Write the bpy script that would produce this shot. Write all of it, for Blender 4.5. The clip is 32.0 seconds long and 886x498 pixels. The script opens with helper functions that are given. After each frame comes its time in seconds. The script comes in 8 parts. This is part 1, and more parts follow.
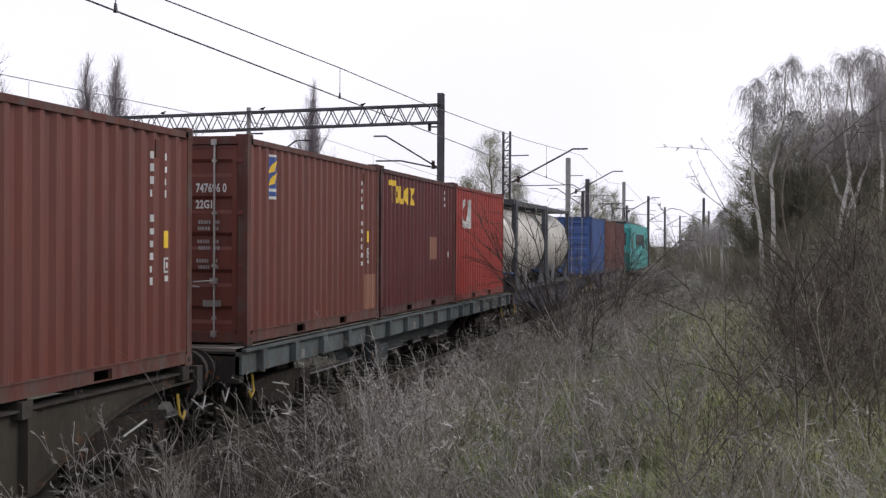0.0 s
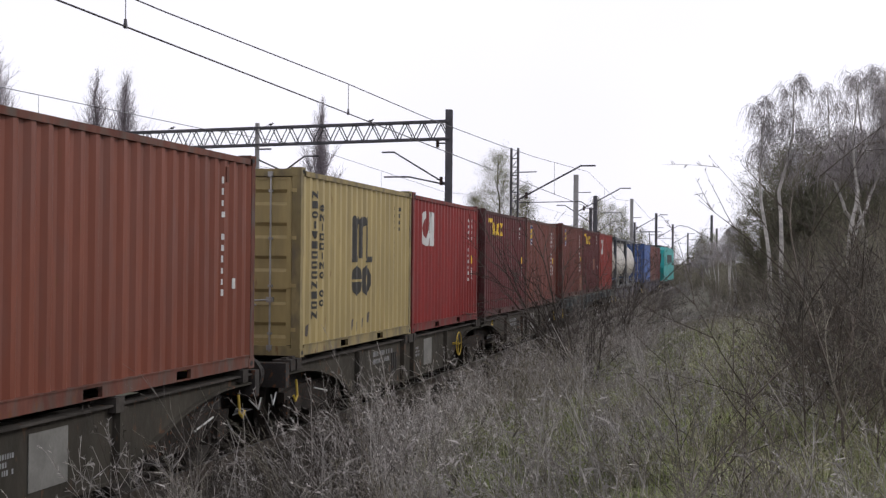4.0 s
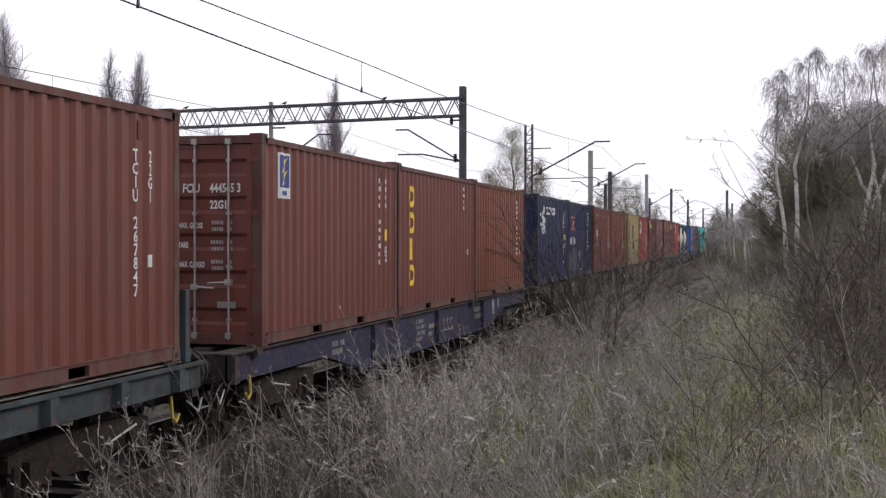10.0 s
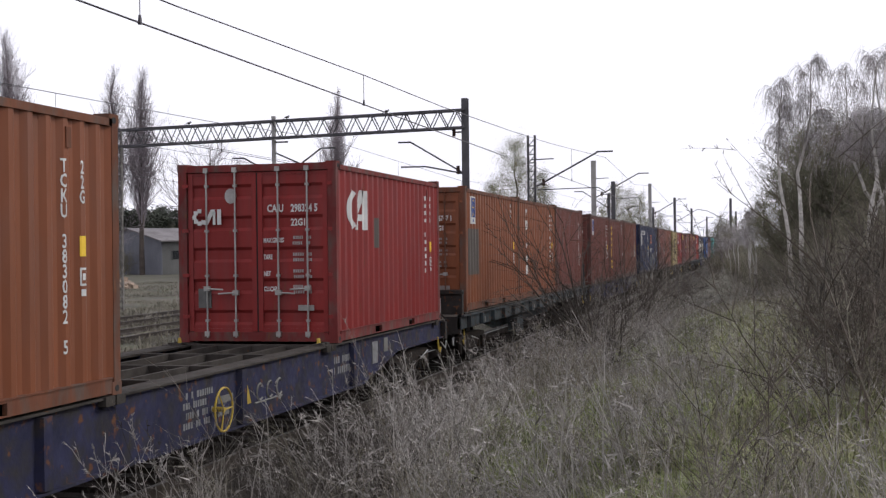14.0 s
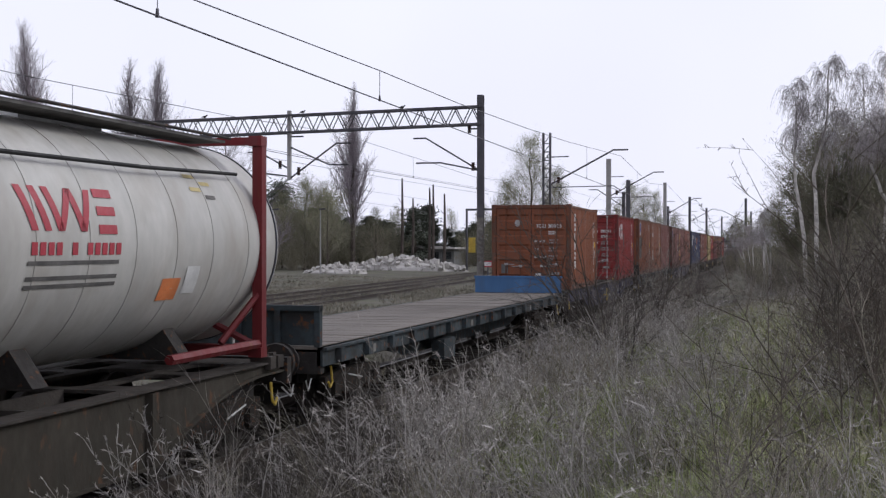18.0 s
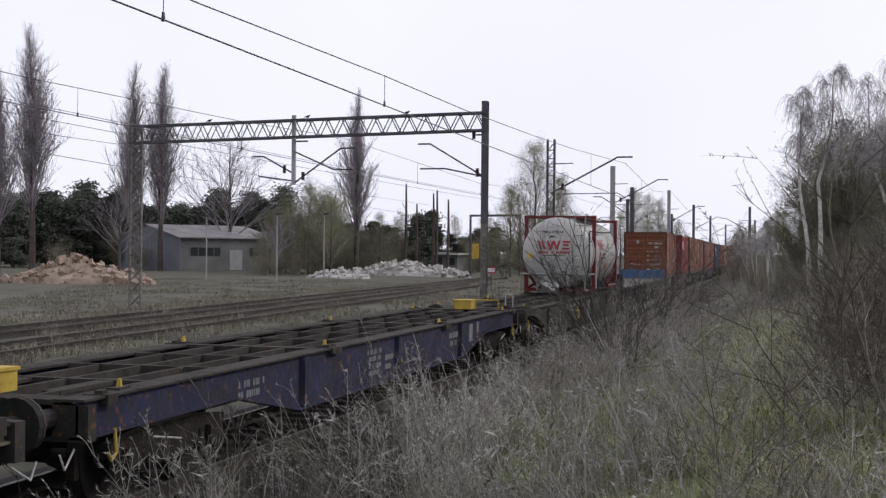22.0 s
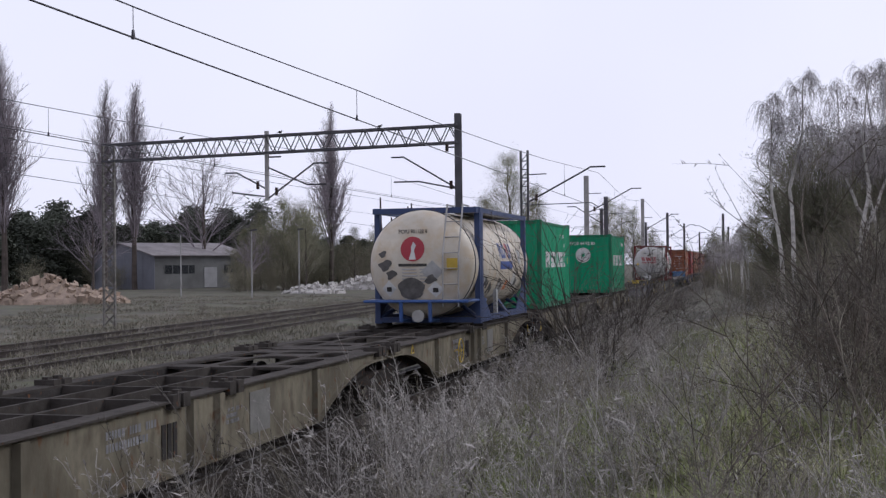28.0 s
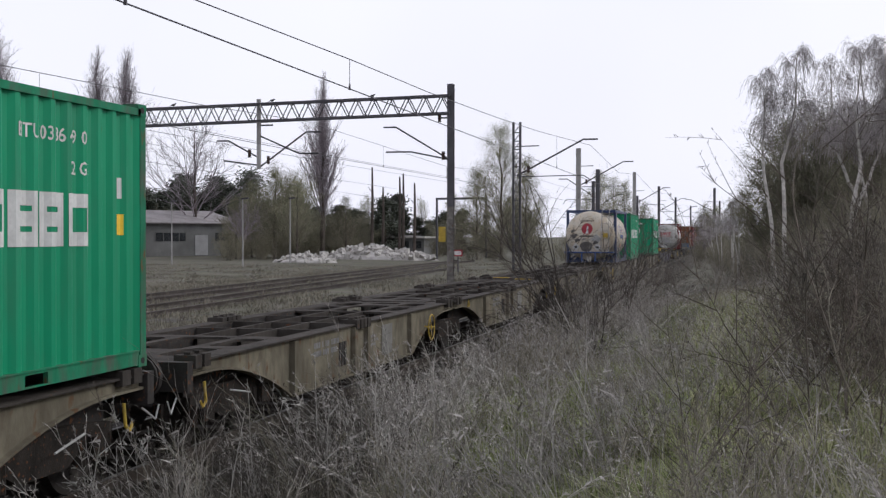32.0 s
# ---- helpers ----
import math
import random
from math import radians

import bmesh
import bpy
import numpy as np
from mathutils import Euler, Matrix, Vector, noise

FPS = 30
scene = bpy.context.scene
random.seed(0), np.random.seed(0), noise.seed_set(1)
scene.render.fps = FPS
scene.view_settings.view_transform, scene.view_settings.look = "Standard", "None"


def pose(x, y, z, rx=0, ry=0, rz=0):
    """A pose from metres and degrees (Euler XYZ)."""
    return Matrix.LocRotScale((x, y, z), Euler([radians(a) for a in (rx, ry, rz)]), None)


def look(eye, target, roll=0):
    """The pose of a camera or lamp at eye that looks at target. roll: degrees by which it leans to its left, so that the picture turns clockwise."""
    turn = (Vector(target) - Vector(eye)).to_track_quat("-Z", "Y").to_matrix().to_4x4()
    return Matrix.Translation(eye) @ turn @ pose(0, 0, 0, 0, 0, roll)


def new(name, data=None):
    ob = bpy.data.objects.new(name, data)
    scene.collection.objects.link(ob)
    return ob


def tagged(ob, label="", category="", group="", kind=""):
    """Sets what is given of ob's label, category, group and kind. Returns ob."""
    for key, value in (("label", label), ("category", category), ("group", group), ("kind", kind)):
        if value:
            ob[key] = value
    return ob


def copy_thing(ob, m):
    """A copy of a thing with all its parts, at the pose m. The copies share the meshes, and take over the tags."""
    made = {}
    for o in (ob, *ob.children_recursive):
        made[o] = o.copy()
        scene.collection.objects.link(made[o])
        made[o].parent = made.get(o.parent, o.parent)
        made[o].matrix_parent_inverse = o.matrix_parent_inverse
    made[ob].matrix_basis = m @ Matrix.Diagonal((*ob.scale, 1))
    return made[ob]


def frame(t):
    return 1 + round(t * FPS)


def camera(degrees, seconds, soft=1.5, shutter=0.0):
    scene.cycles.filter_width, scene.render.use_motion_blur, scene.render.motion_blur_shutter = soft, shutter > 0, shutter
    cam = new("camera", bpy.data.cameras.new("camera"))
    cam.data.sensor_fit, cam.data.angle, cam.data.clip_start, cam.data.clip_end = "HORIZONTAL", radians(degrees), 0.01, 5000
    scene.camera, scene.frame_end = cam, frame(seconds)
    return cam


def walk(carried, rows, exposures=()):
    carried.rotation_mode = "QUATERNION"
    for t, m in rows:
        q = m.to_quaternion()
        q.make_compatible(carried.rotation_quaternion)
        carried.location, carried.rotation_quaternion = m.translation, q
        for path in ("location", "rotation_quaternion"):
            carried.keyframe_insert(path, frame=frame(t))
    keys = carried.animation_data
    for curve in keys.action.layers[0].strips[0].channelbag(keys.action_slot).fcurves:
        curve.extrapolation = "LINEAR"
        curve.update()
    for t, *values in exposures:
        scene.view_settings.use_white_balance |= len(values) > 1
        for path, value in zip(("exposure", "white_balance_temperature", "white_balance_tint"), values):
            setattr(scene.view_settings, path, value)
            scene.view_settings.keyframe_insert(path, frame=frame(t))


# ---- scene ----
# World: y runs along the railway, the train moves towards +y; z = 0 is the top of the rails.
EYE = 2.45
cam = camera(38.5, 32.0, soft=1.3)
# seconds, yaw to the left of the railway, pitch, lean
TURNS = [
    (0, 12.56, -0.16, 0.25), (0.5, 12.67, -0.01, 0.18), (1, 12.58, 0.10, -0.35), (1.5, 12.55, 0.06, -0.28), (2, 12.51, -0.07, 0.01),
    (2.5, 12.57, 0.12, 0.66), (3, 12.74, 0.46, 0.82), (3.5, 12.95, 0.64, 0.55), (5.5, 12.80, 0.15, 0.50), (6, 12.84, 0.38, 0.87),
    (6.5, 12.94, 0.47, 0.60), (7, 13.03, 0.35, 0.08), (7.5, 13.15, 0.08, -0.13), (8, 13.31, -0.24, -0.03), (8.5, 13.35, -0.38, 0.38),
    (9, 13.45, -0.38, 0.51), (9.5, 13.58, -0.43, 0.37), (10, 13.57, -0.46, 0.04), (10.5, 13.53, -0.50, -0.22), (11, 13.48, -0.51, -0.50),
    (11.5, 13.44, -0.42, -0.28), (12, 13.32, -0.10, -0.18), (12.5, 13.44, 0.21, -0.03), (13, 13.57, 0.26, -0.29), (13.5, 13.57, 0.17, -0.68),
    (14, 13.75, 0.08, -0.71), (14.5, 13.79, 0.04, -0.18), (15, 13.86, 0.22, -0.10), (15.5, 14.18, 0.26, -0.11), (17.5, 14.51, 0.03, -0.52),
    (18, 14.38, -0.08, 0.02), (18.5, 14.38, 0.17, 0.50), (19, 14.50, 0.48, 0.20), (19.5, 14.46, 0.67, -0.51), (20, 14.41, 0.52, -0.86),
    (20.5, 14.36, 0.35, -0.81), (21, 14.37, 0.15, -0.44), (21.5, 14.41, 0.15, 0.28), (22, 14.54, 0.18, 0.50), (22.5, 14.58, -0.09, 0.34),
    (23, 14.42, -0.58, 0.13), (23.5, 14.33, -0.89, 0.15), (24, 14.15, -0.82, 0.08), (24.5, 13.99, -0.47, 0.34), (26.5, 13.49, 0.20, -0.80),
    (27, 13.80, 0.53, -0.22), (27.5, 13.69, 0.68, -0.22), (28, 13.42, 0.75, -0.66), (28.5, 13.33, 0.54, -0.57), (29, 13.26, -0.02, -0.15),
    (29.5, 13.23, -0.25, 0.48), (30, 13.27, -0.37, 0.58), (30.5, 13.23, -0.47, 0.58), (31, 13.17, -0.58, 0.26), (31.5, 13.04, -0.62, -0.06),
    (32, 13.03, -0.57, 0.04),
]
walk(cam, [(t, pose(0, 0, EYE, 0, 0, yaw) @ pose(0, 0, 0, 90 + pitch) @ pose(0, 0, 0, 0, 0, lean)) for t, yaw, pitch, lean in TURNS],
     exposures=[(0.0, 0.06, 6400, 9), (7.0, 0.10, 6420, 9), (9.0, 0.22, 6450, 9), (11.5, 0.17, 6450, 9), (14.0, 0.12, 6400, 9), (15.0, 0.06, 6350, 9), (18.0, -0.07, 6120, 10), (21.0, -0.06, 6150, 11), (22.5, -0.02, 6350, 8),
                (24.0, 0.08, 6380, 8), (25.0, 0.0, 6250, 8), (27.0, -0.12, 6080, 11), (28.0, -0.16, 6000, 12), (30.0, -0.06, 6150, 9.5), (32.0, -0.03, 6280, 8)])
# metres that the train has gone since 0 s
RUN = [(0, 0.0), (1, 7.03), (2, 14.22), (3, 21.5), (4.25, 30.62), (5.5, 39.9), (7, 51.3), (8, 59.0), (10, 74.5), (11, 82.3),
       (12, 90.2), (13.5, 102.1), (15, 114.3), (17.5, 135.0), (18, 139.25), (19, 147.8), (20, 156.45), (21.5, 169.5), (23, 182.5),
       (24, 191.25), (24.5, 195.65), (26.5, 213.7), (27, 218.3), (28, 227.4), (29, 236.3), (30, 245.1), (31, 253.6), (32, 262.1)]
MOVERS = []      # things of the train, with their place at 0 s

# ---- sky and light ----
world = bpy.data.worlds.new("overcast_sky")
scene.world = world
world.use_nodes = True
wn, wl = world.node_tree.nodes, world.node_tree.links
wn.clear()
sky = wn.new("ShaderNodeTexSky")
sky.sky_type, sky.sun_disc = "NISHITA", False
sky.sun_elevation, sky.sun_rotation = radians(33), radians(54)
sky.air_density, sky.dust_density = 1.5, 4.0
sky_bg = wn.new("ShaderNodeBackground")
sky_bg.inputs[1].default_value = 0.06
wl.new(sky.outputs[0], sky_bg.inputs[0])
cloud_bg = wn.new("ShaderNodeBackground")
coords = wn.new("ShaderNodeTexCoord")
cloud = wn.new("ShaderNodeTexNoise")
cloud.inputs["Scale"].default_value, cloud.inputs["Detail"].default_value = 1.3, 4.0
ramp = wn.new("ShaderNodeValToRGB")
ramp.color_ramp.elements[0].position, ramp.color_ramp.elements[1].position = 0.3, 0.7
ramp.color_ramp.elements[0].color = (0.80, 0.78, 0.89, 1)
ramp.color_ramp.elements[1].color = (0.93, 0.91, 0.99, 1)
wl.new(coords.outputs["Generated"], cloud.inputs["Vector"])
wl.new(cloud.outputs[0], ramp.inputs[0])
wl.new(ramp.outputs[0], cloud_bg.inputs[0])
cloud_bg.inputs[1].default_value = 1.18
sky_mix, sky_out = wn.new("ShaderNodeMixShader"), wn.new("ShaderNodeOutputWorld")
sky_mix.inputs[0].default_value = 0.92
wl.new(sky_bg.outputs[0], sky_mix.inputs[1])
wl.new(cloud_bg.outputs[0], sky_mix.inputs[2])
wl.new(sky_mix.outputs[0], sky_out.inputs[0])

sun = new("sun", bpy.data.lights.new("sun", "SUN"))
sun.data.energy, sun.data.angle, sun.data.color = 1.4, radians(18), (1.0, 0.97, 0.93)
sun.matrix_world = look((30, 22, 24), (0, 0, 0))


# ---- mesh tools ----
class Shape:
    """Collects faces of one mesh."""

    def __init__(self):
        self.v, self.f = [], []

    def face(self, *pts):
        n = len(self.v)
        self.v += [tuple(p) for p in pts]
        self.f.append(tuple(range(n, n + len(pts))))
        return self

    def box(self, x0, x1, y0, y1, z0, z1):
        n = len(self.v)
        self.v += [(x, y, z) for z in (z0, z1) for x, y in ((x0, y0), (x1, y0), (x1, y1), (x0, y1))]
        self.f += [tuple(n + i for i in q) for q in ((3, 2, 1, 0), (4, 5, 6, 7), (0, 1, 5, 4), (1, 2, 6, 5), (2, 3, 7, 6), (3, 0, 4, 7))]
        return self

    def slab(self, outline, axis, a, b):
        """A flat outline of 2D points, drawn out along an axis from a to b."""
        n, k = len(self.v), len(outline)
        for d in (a, b):
            for p, q in outline:
                self.v.append((d, p, q) if axis == "x" else (p, d, q) if axis == "y" else (p, q, d))
        self.f.append(tuple(n + i for i in range(k)))
        self.f.append(tuple(n + k + i for i in reversed(range(k))))
        self.f += [(n + i, n + k + i, n + k + (i + 1) % k, n + (i + 1) % k) for i in range(k)]
        return self

    def rod(self, p, q, r0, r1=None, n=6, cap=True):
        r1 = r0 if r1 is None else r1
        p, q = Vector(p), Vector(q)
        d = q - p
        if d.length < 1e-6:
            return self
        d.normalize()
        a = d.cross(Vector((0, 0, 1)) if abs(d.z) < 0.9 else Vector((1, 0, 0))).normalized()
        b = d.cross(a)
        k = len(self.v)
        for c, r in ((p, r0), (q, r1)):
            for i in range(n):
                w = 2 * math.pi * i / n
                self.v.append(tuple(c + a * (r * math.cos(w)) + b * (r * math.sin(w))))
        self.f += [(k + i, k + (i + 1) % n, k + n + (i + 1) % n, k + n + i) for i in range(n)]
        if cap:
            self.f.append(tuple(k + i for i in reversed(range(n))))
            self.f.append(tuple(k + n + i for i in range(n)))
        return self

    def path(self, pts, r, n=6):
        for p, q in zip(pts, pts[1:]):
            self.rod(p, q, r, n=n)
        return self

    def turned(self, profile, axis="y", n=32, c=(0, 0)):
        """A round body: profile of (along, radius) about an axis through c."""
        k = len(self.v)
        for a, r in profile:
            for i in range(n):
                w = 2 * math.pi * i / n
                p, q = c[0] + r * math.cos(w), c[1] + r * math.sin(w)
                self.v.append((p, a, q) if axis == "y" else (a, p, q) if axis == "x" else (p, q, a))
        for j in range(len(profile) - 1):
            self.f += [(k + j * n + i, k + j * n + (i + 1) % n, k + (j + 1) * n + (i + 1) % n, k + (j + 1) * n + i) for i in range(n)]
        self.f.append(tuple(k + i for i in range(n)))
        self.f.append(tuple(k + (len(profile) - 1) * n + i for i in reversed(range(n))))
        return self

    def mesh(self, name, material, smooth=False):
        me = bpy.data.meshes.new(name)
        me.from_pydata(self.v, [], self.f)
        if smooth:
            me.shade_smooth()
        me.materials.append(material)
        return me


def fix(me, weld=False):
    bm = bmesh.new()
    bm.from_mesh(me)
    if weld:
        bmesh.ops.remove_doubles(bm, verts=bm.verts, dist=0.0008)
    bmesh.ops.recalc_face_normals(bm, faces=bm.faces)
    bm.to_mesh(me)
    bm.free()
    return me


def thing(name, label, category, at=(0, 0, 0), group="", kind="", turn=0.0):
    ob = new(name)
    ob.empty_display_size = 0.3
    ob.matrix_basis = pose(*at, 0, 0, turn)
    return tagged(ob, label, category, group, kind)


def part(name, shape, material, parent, label="", smooth=False, at=None):
    """Links a shape as one mesh under a thing or under a part."""
    me = shape if isinstance(shape, bpy.types.Mesh) else fix(shape.mesh(name, material, smooth), name in ("emblem", "label", "patch", "sticker", "hazard_diamond"))
    ob = new(name, me)
    ob.parent = parent
    if at is not None:
        ob.matrix_basis = at
    if label:
        ob["label"] = label
    return ob


def solid(name, shape, material, label, category, kind="", group="", smooth=False):
    """A thing of one mesh."""
    return tagged(new(name, fix(shape.mesh(name, material, smooth))), label, category, group, kind)


# ---- materials ----
def material(name, base, rough=0.6, metal=0.0, dark=0.75, light=1.15, big=0.6, fine=14.0, bump=0.1, stretch=(1, 1, 1),
             rust=0.0, rust_tint=(0.13, 0.055, 0.025), dirt=None, dirt_amount=0.0, vary=0.0, spec=0.4):
    """A painted or grown surface: base colour with two scales of change, rust or dirt by noise, and fine relief."""
    m = bpy.data.materials.new(name)
    m.use_nodes = True
    nodes, links = m.node_tree.nodes, m.node_tree.links
    bsdf = nodes["Principled BSDF"]
    bsdf.inputs["Roughness"].default_value, bsdf.inputs["Metallic"].default_value = rough, metal
    bsdf.inputs["Specular IOR Level"].default_value = spec
    tex = nodes.new("ShaderNodeTexCoord")
    scale = nodes.new("ShaderNodeMapping")
    scale.inputs["Scale"].default_value = stretch
    links.new(tex.outputs["Object"], scale.inputs["Vector"])

    def grain(size, detail=5.0, vector=scale):
        n = nodes.new("ShaderNodeTexNoise")
        n.inputs["Scale"].default_value, n.inputs["Detail"].default_value = size, detail
        links.new(vector.outputs[0] if vector is scale else vector.outputs["Object"], n.inputs["Vector"])
        return n.outputs[0]

    def span(value, a, b, lo, hi):
        r = nodes.new("ShaderNodeMapRange")
        for i, x in enumerate((a, b, lo, hi)):
            r.inputs[1 + i].default_value = x
        links.new(value, r.inputs[0])
        return r.outputs[0]

    def mixed(kind, fac, a, b):
        x = nodes.new("ShaderNodeMix")
        x.data_type, x.blend_type = "RGBA", kind
        for socket, value in ((x.inputs[0], fac), (x.inputs[6], a), (x.inputs[7], b)):
            if hasattr(value, "is_linked"):
                links.new(value, socket)
            else:
                socket.default_value = value if isinstance(value, float) else (*value, 1)
        return x.outputs[2]

    colour = mixed("MIX", span(grain(big), 0.3, 0.7, 0.0, 1.0), tuple(c * dark for c in base), tuple(min(1, c * light) for c in base))
    colour = mixed("MIX", span(grain(fine), 0.35, 0.75, 0.0, 0.35), colour, tuple(c * dark * 0.85 for c in base))
    if dirt:
        colour = mixed("MIX", span(grain(big * 3.1, 6.0), 0.45, 0.7, 0.0, dirt_amount), colour, dirt)
    if rust:
        colour = mixed("MIX", span(grain(big * 5, 8.0), 0.72 - rust * 0.3, 0.8 - rust * 0.25, 0.0, 0.9), colour, rust_tint)
    if vary:
        info = nodes.new("ShaderNodeObjectInfo")
        geo = nodes.new("ShaderNodeNewGeometry")
        add = nodes.new("ShaderNodeMath")
        add.operation = "ADD"
        links.new(info.outputs["Random"], add.inputs[0])
        links.new(geo.outputs["Random Per Island"], add.inputs[1])
        colour = mixed("MULTIPLY", 1.0, colour, mixed("MIX", span(add.outputs[0], 0.0, 2.0, 0.0, 1.0), (1 - vary,) * 3, (1 + vary,) * 3))
    links.new(colour, bsdf.inputs["Base Color"])
    if bump:
        b = nodes.new("ShaderNodeBump")
        b.inputs["Strength"].default_value, b.inputs["Distance"].default_value = bump, 0.02
        links.new(grain(fine * 1.7), b.inputs["Height"])
        links.new(b.outputs[0], bsdf.inputs["Normal"])
    links.new(span(grain(fine * 0.6), 0.3, 0.7, max(0, rough - 0.1), min(1, rough + 0.12)), bsdf.inputs["Roughness"])
    return m


GRIMY = {}


def paint(name, base, rust=0.15, rough=0.5, fade=0.82):
    """Container paint, streaked down the wall; posts and lower rails of the same box carry more grime, its top rail is
    darker.
    """
    m = material(name, base, rough=rough, dark=fade, light=1.12, big=1.1, fine=11.0, bump=0.06, stretch=(1.6, 1.6, 0.3), rust=rust,
                 dirt=tuple(0.6 * c + 0.03 for c in base), dirt_amount=0.5, spec=0.18)
    GRIMY[m.name] = material("grimy_" + name, tuple(0.72 * c + 0.012 for c in base), rough=0.7, dark=0.6, light=1.2, big=1.6, fine=14.0, bump=0.12, stretch=(1.2, 1.2, 0.5), rust=0.3,
                             dirt=(0.085, 0.075, 0.065), dirt_amount=0.75, spec=0.15)
    return m


STEEL_DARK = material("dark_grimy_steel", (0.032, 0.029, 0.027), 0.75, dark=0.6, light=1.5, big=2.5, fine=25, rust=0.45, bump=0.25, spec=0.15)
BOGIE = material("bogie_grime", (0.024, 0.020, 0.017), 0.9, dark=0.6, light=1.4, big=4, fine=30, rust=0.4, bump=0.3, spec=0.15)
GREY_BLUE = material("grey_blue_wagon_paint", (0.092, 0.112, 0.116), 0.75, dark=0.6, light=1.2, big=1.6, fine=16, rust=0.35, dirt=(0.085, 0.075, 0.065), dirt_amount=0.75, bump=0.15, spec=0.15)
DULL_TAN = material("dull_grimy_wagon_paint", (0.046, 0.041, 0.032), 0.8, dark=0.55, light=1.2, big=1.4, fine=16, rust=0.4, rust_tint=(0.09, 0.05, 0.03), dirt=(0.045, 0.038, 0.03), dirt_amount=0.85, bump=0.2, stretch=(1, 1, 0.6), spec=0.15)
TAN = material("worn_tan_wagon_paint", (0.185, 0.165, 0.12), 0.8, dark=0.5, light=1.2, big=1.4, fine=16, rust=0.42, rust_tint=(0.11, 0.06, 0.032), dirt=(0.085, 0.072, 0.052), dirt_amount=0.9, bump=0.2, stretch=(1, 1, 0.6), spec=0.15)
NAVY = material("worn_navy_wagon_paint", (0.028, 0.029, 0.062), 0.7, dark=0.6, light=1.3, big=1.6, fine=16, rust=0.42, dirt=(0.032, 0.029, 0.028), dirt_amount=0.95, bump=0.15, spec=0.15)
SLATE = material("worn_slate_wagon_paint", (0.046, 0.058, 0.064), 0.75, dark=0.6, light=1.3, big=1.6, fine=16, rust=0.4, dirt=(0.036, 0.031, 0.028), dirt_amount=0.9, bump=0.15, spec=0.15)
DECKTOP = material("rusty_deck_steel", (0.050, 0.044, 0.039), 0.9, dark=0.6, light=1.35, big=2, fine=20, rust=0.2, dirt=(0.066, 0.06, 0.054), dirt_amount=0.55, bump=0.3, spec=0.08)
PLANK = material("weathered_deck_planks", (0.165, 0.145, 0.125), 0.9, dark=0.65, light=1.25, big=1.2, fine=22, bump=0.4, stretch=(0.4, 3, 1), vary=0.18)
WHITE = material("white_lettering", (0.62, 0.62, 0.60), 0.6, dark=0.72, light=1.05, big=3, fine=30, bump=0.02)
BLACK = material("black_lettering", (0.025, 0.023, 0.02), 0.6, dark=0.8, light=1.4, big=3, fine=30, bump=0.02)
YELLOW = material("yellow_lettering", (0.72, 0.47, 0.03), 0.55, dark=0.85, light=1.1, big=3, fine=30, bump=0.02)
ORANGE = material("orange_lettering", (0.62, 0.20, 0.07), 0.55, dark=0.8, light=1.1, big=3, fine=30, bump=0.02)
CRIMSON = material("crimson_lettering", (0.33, 0.03, 0.045), 0.55, dark=0.85, light=1.1, big=3, fine=30, bump=0.02)
LOGO_BLUE = material("blue_lettering", (0.03, 0.06, 0.22), 0.55, dark=0.85, light=1.1, big=3, fine=30, bump=0.02)
GALV = material("galvanised_bar", (0.38, 0.37, 0.35), 0.5, metal=0.6, dark=0.7, light=1.1, big=3, fine=30, bump=0.05)
RUBBER = material("door_seal_rubber", (0.015, 0.015, 0.015), 0.8)
EARTH = material("bank_soil", (0.072, 0.063, 0.047), 0.95, dark=0.45, light=1.45, big=0.3, fine=3, bump=0.6, dirt=(0.07, 0.082, 0.03), dirt_amount=0.8)
# near-black soil: the shade at the foot of the bank is in this colour
CESS_SHADE = material("shade_dark_cess", (0.028, 0.025, 0.021), 0.95, dark=0.5, light=1.5, big=1.3, fine=22, bump=1.0, dirt=(0.05, 0.045, 0.03), dirt_amount=0.7, spec=0.15)
# track grime, with the shade under the wagons darkened into the same colour
TRACK_SHADE = material("grimy_shaded_ballast", (0.035, 0.030, 0.026), 0.9, dark=0.5, light=1.4, big=0.9, fine=26, bump=1.0, spec=0.15)
DULL_RAIL = material("dull_siding_rail", (0.042, 0.032, 0.028), 0.7, metal=0.2, dark=0.7, light=1.3, big=2, fine=20)
BALLAST = material("weedy_ballast", (0.078, 0.071, 0.052), 0.95, dark=0.55, light=1.35, big=0.4, fine=8, bump=1.0, dirt=(0.07, 0.08, 0.03), dirt_amount=0.8)
RAIL = material("rusty_rail", (0.055, 0.042, 0.034), 0.6, metal=0.4, dark=0.7, light=1.3, big=2, fine=20)
RAILTOP = material("worn_rail_head", (0.16, 0.15, 0.14), 0.5, metal=0.9, dark=0.8, light=1.1, big=2, fine=20)
SLEEPER = material("grimy_sleeper", (0.075, 0.066, 0.058), 0.9, dark=0.7, light=1.2, big=2, fine=20, bump=0.3, vary=0.15)
MAST = material("grey_mast_steel", (0.075, 0.072, 0.08), 0.6, metal=0.2, dark=0.7, light=1.3, big=1.5, fine=12, rust=0.15)
CONCRETE = material("mast_concrete", (0.33, 0.32, 0.31), 0.9, dark=0.7, light=1.15, big=1.2, fine=15, bump=0.3)
WIRE = material("overhead_wire", (0.07, 0.065, 0.075), 0.5, metal=0.5)
CERAMIC = material("brown_insulator", (0.05, 0.03, 0.025), 0.25)
TWIG = material("grey_brown_twigs", (0.245, 0.224, 0.196), 0.9, dark=0.6, light=1.45, big=1.1, fine=12, bump=0.0, vary=0.45)
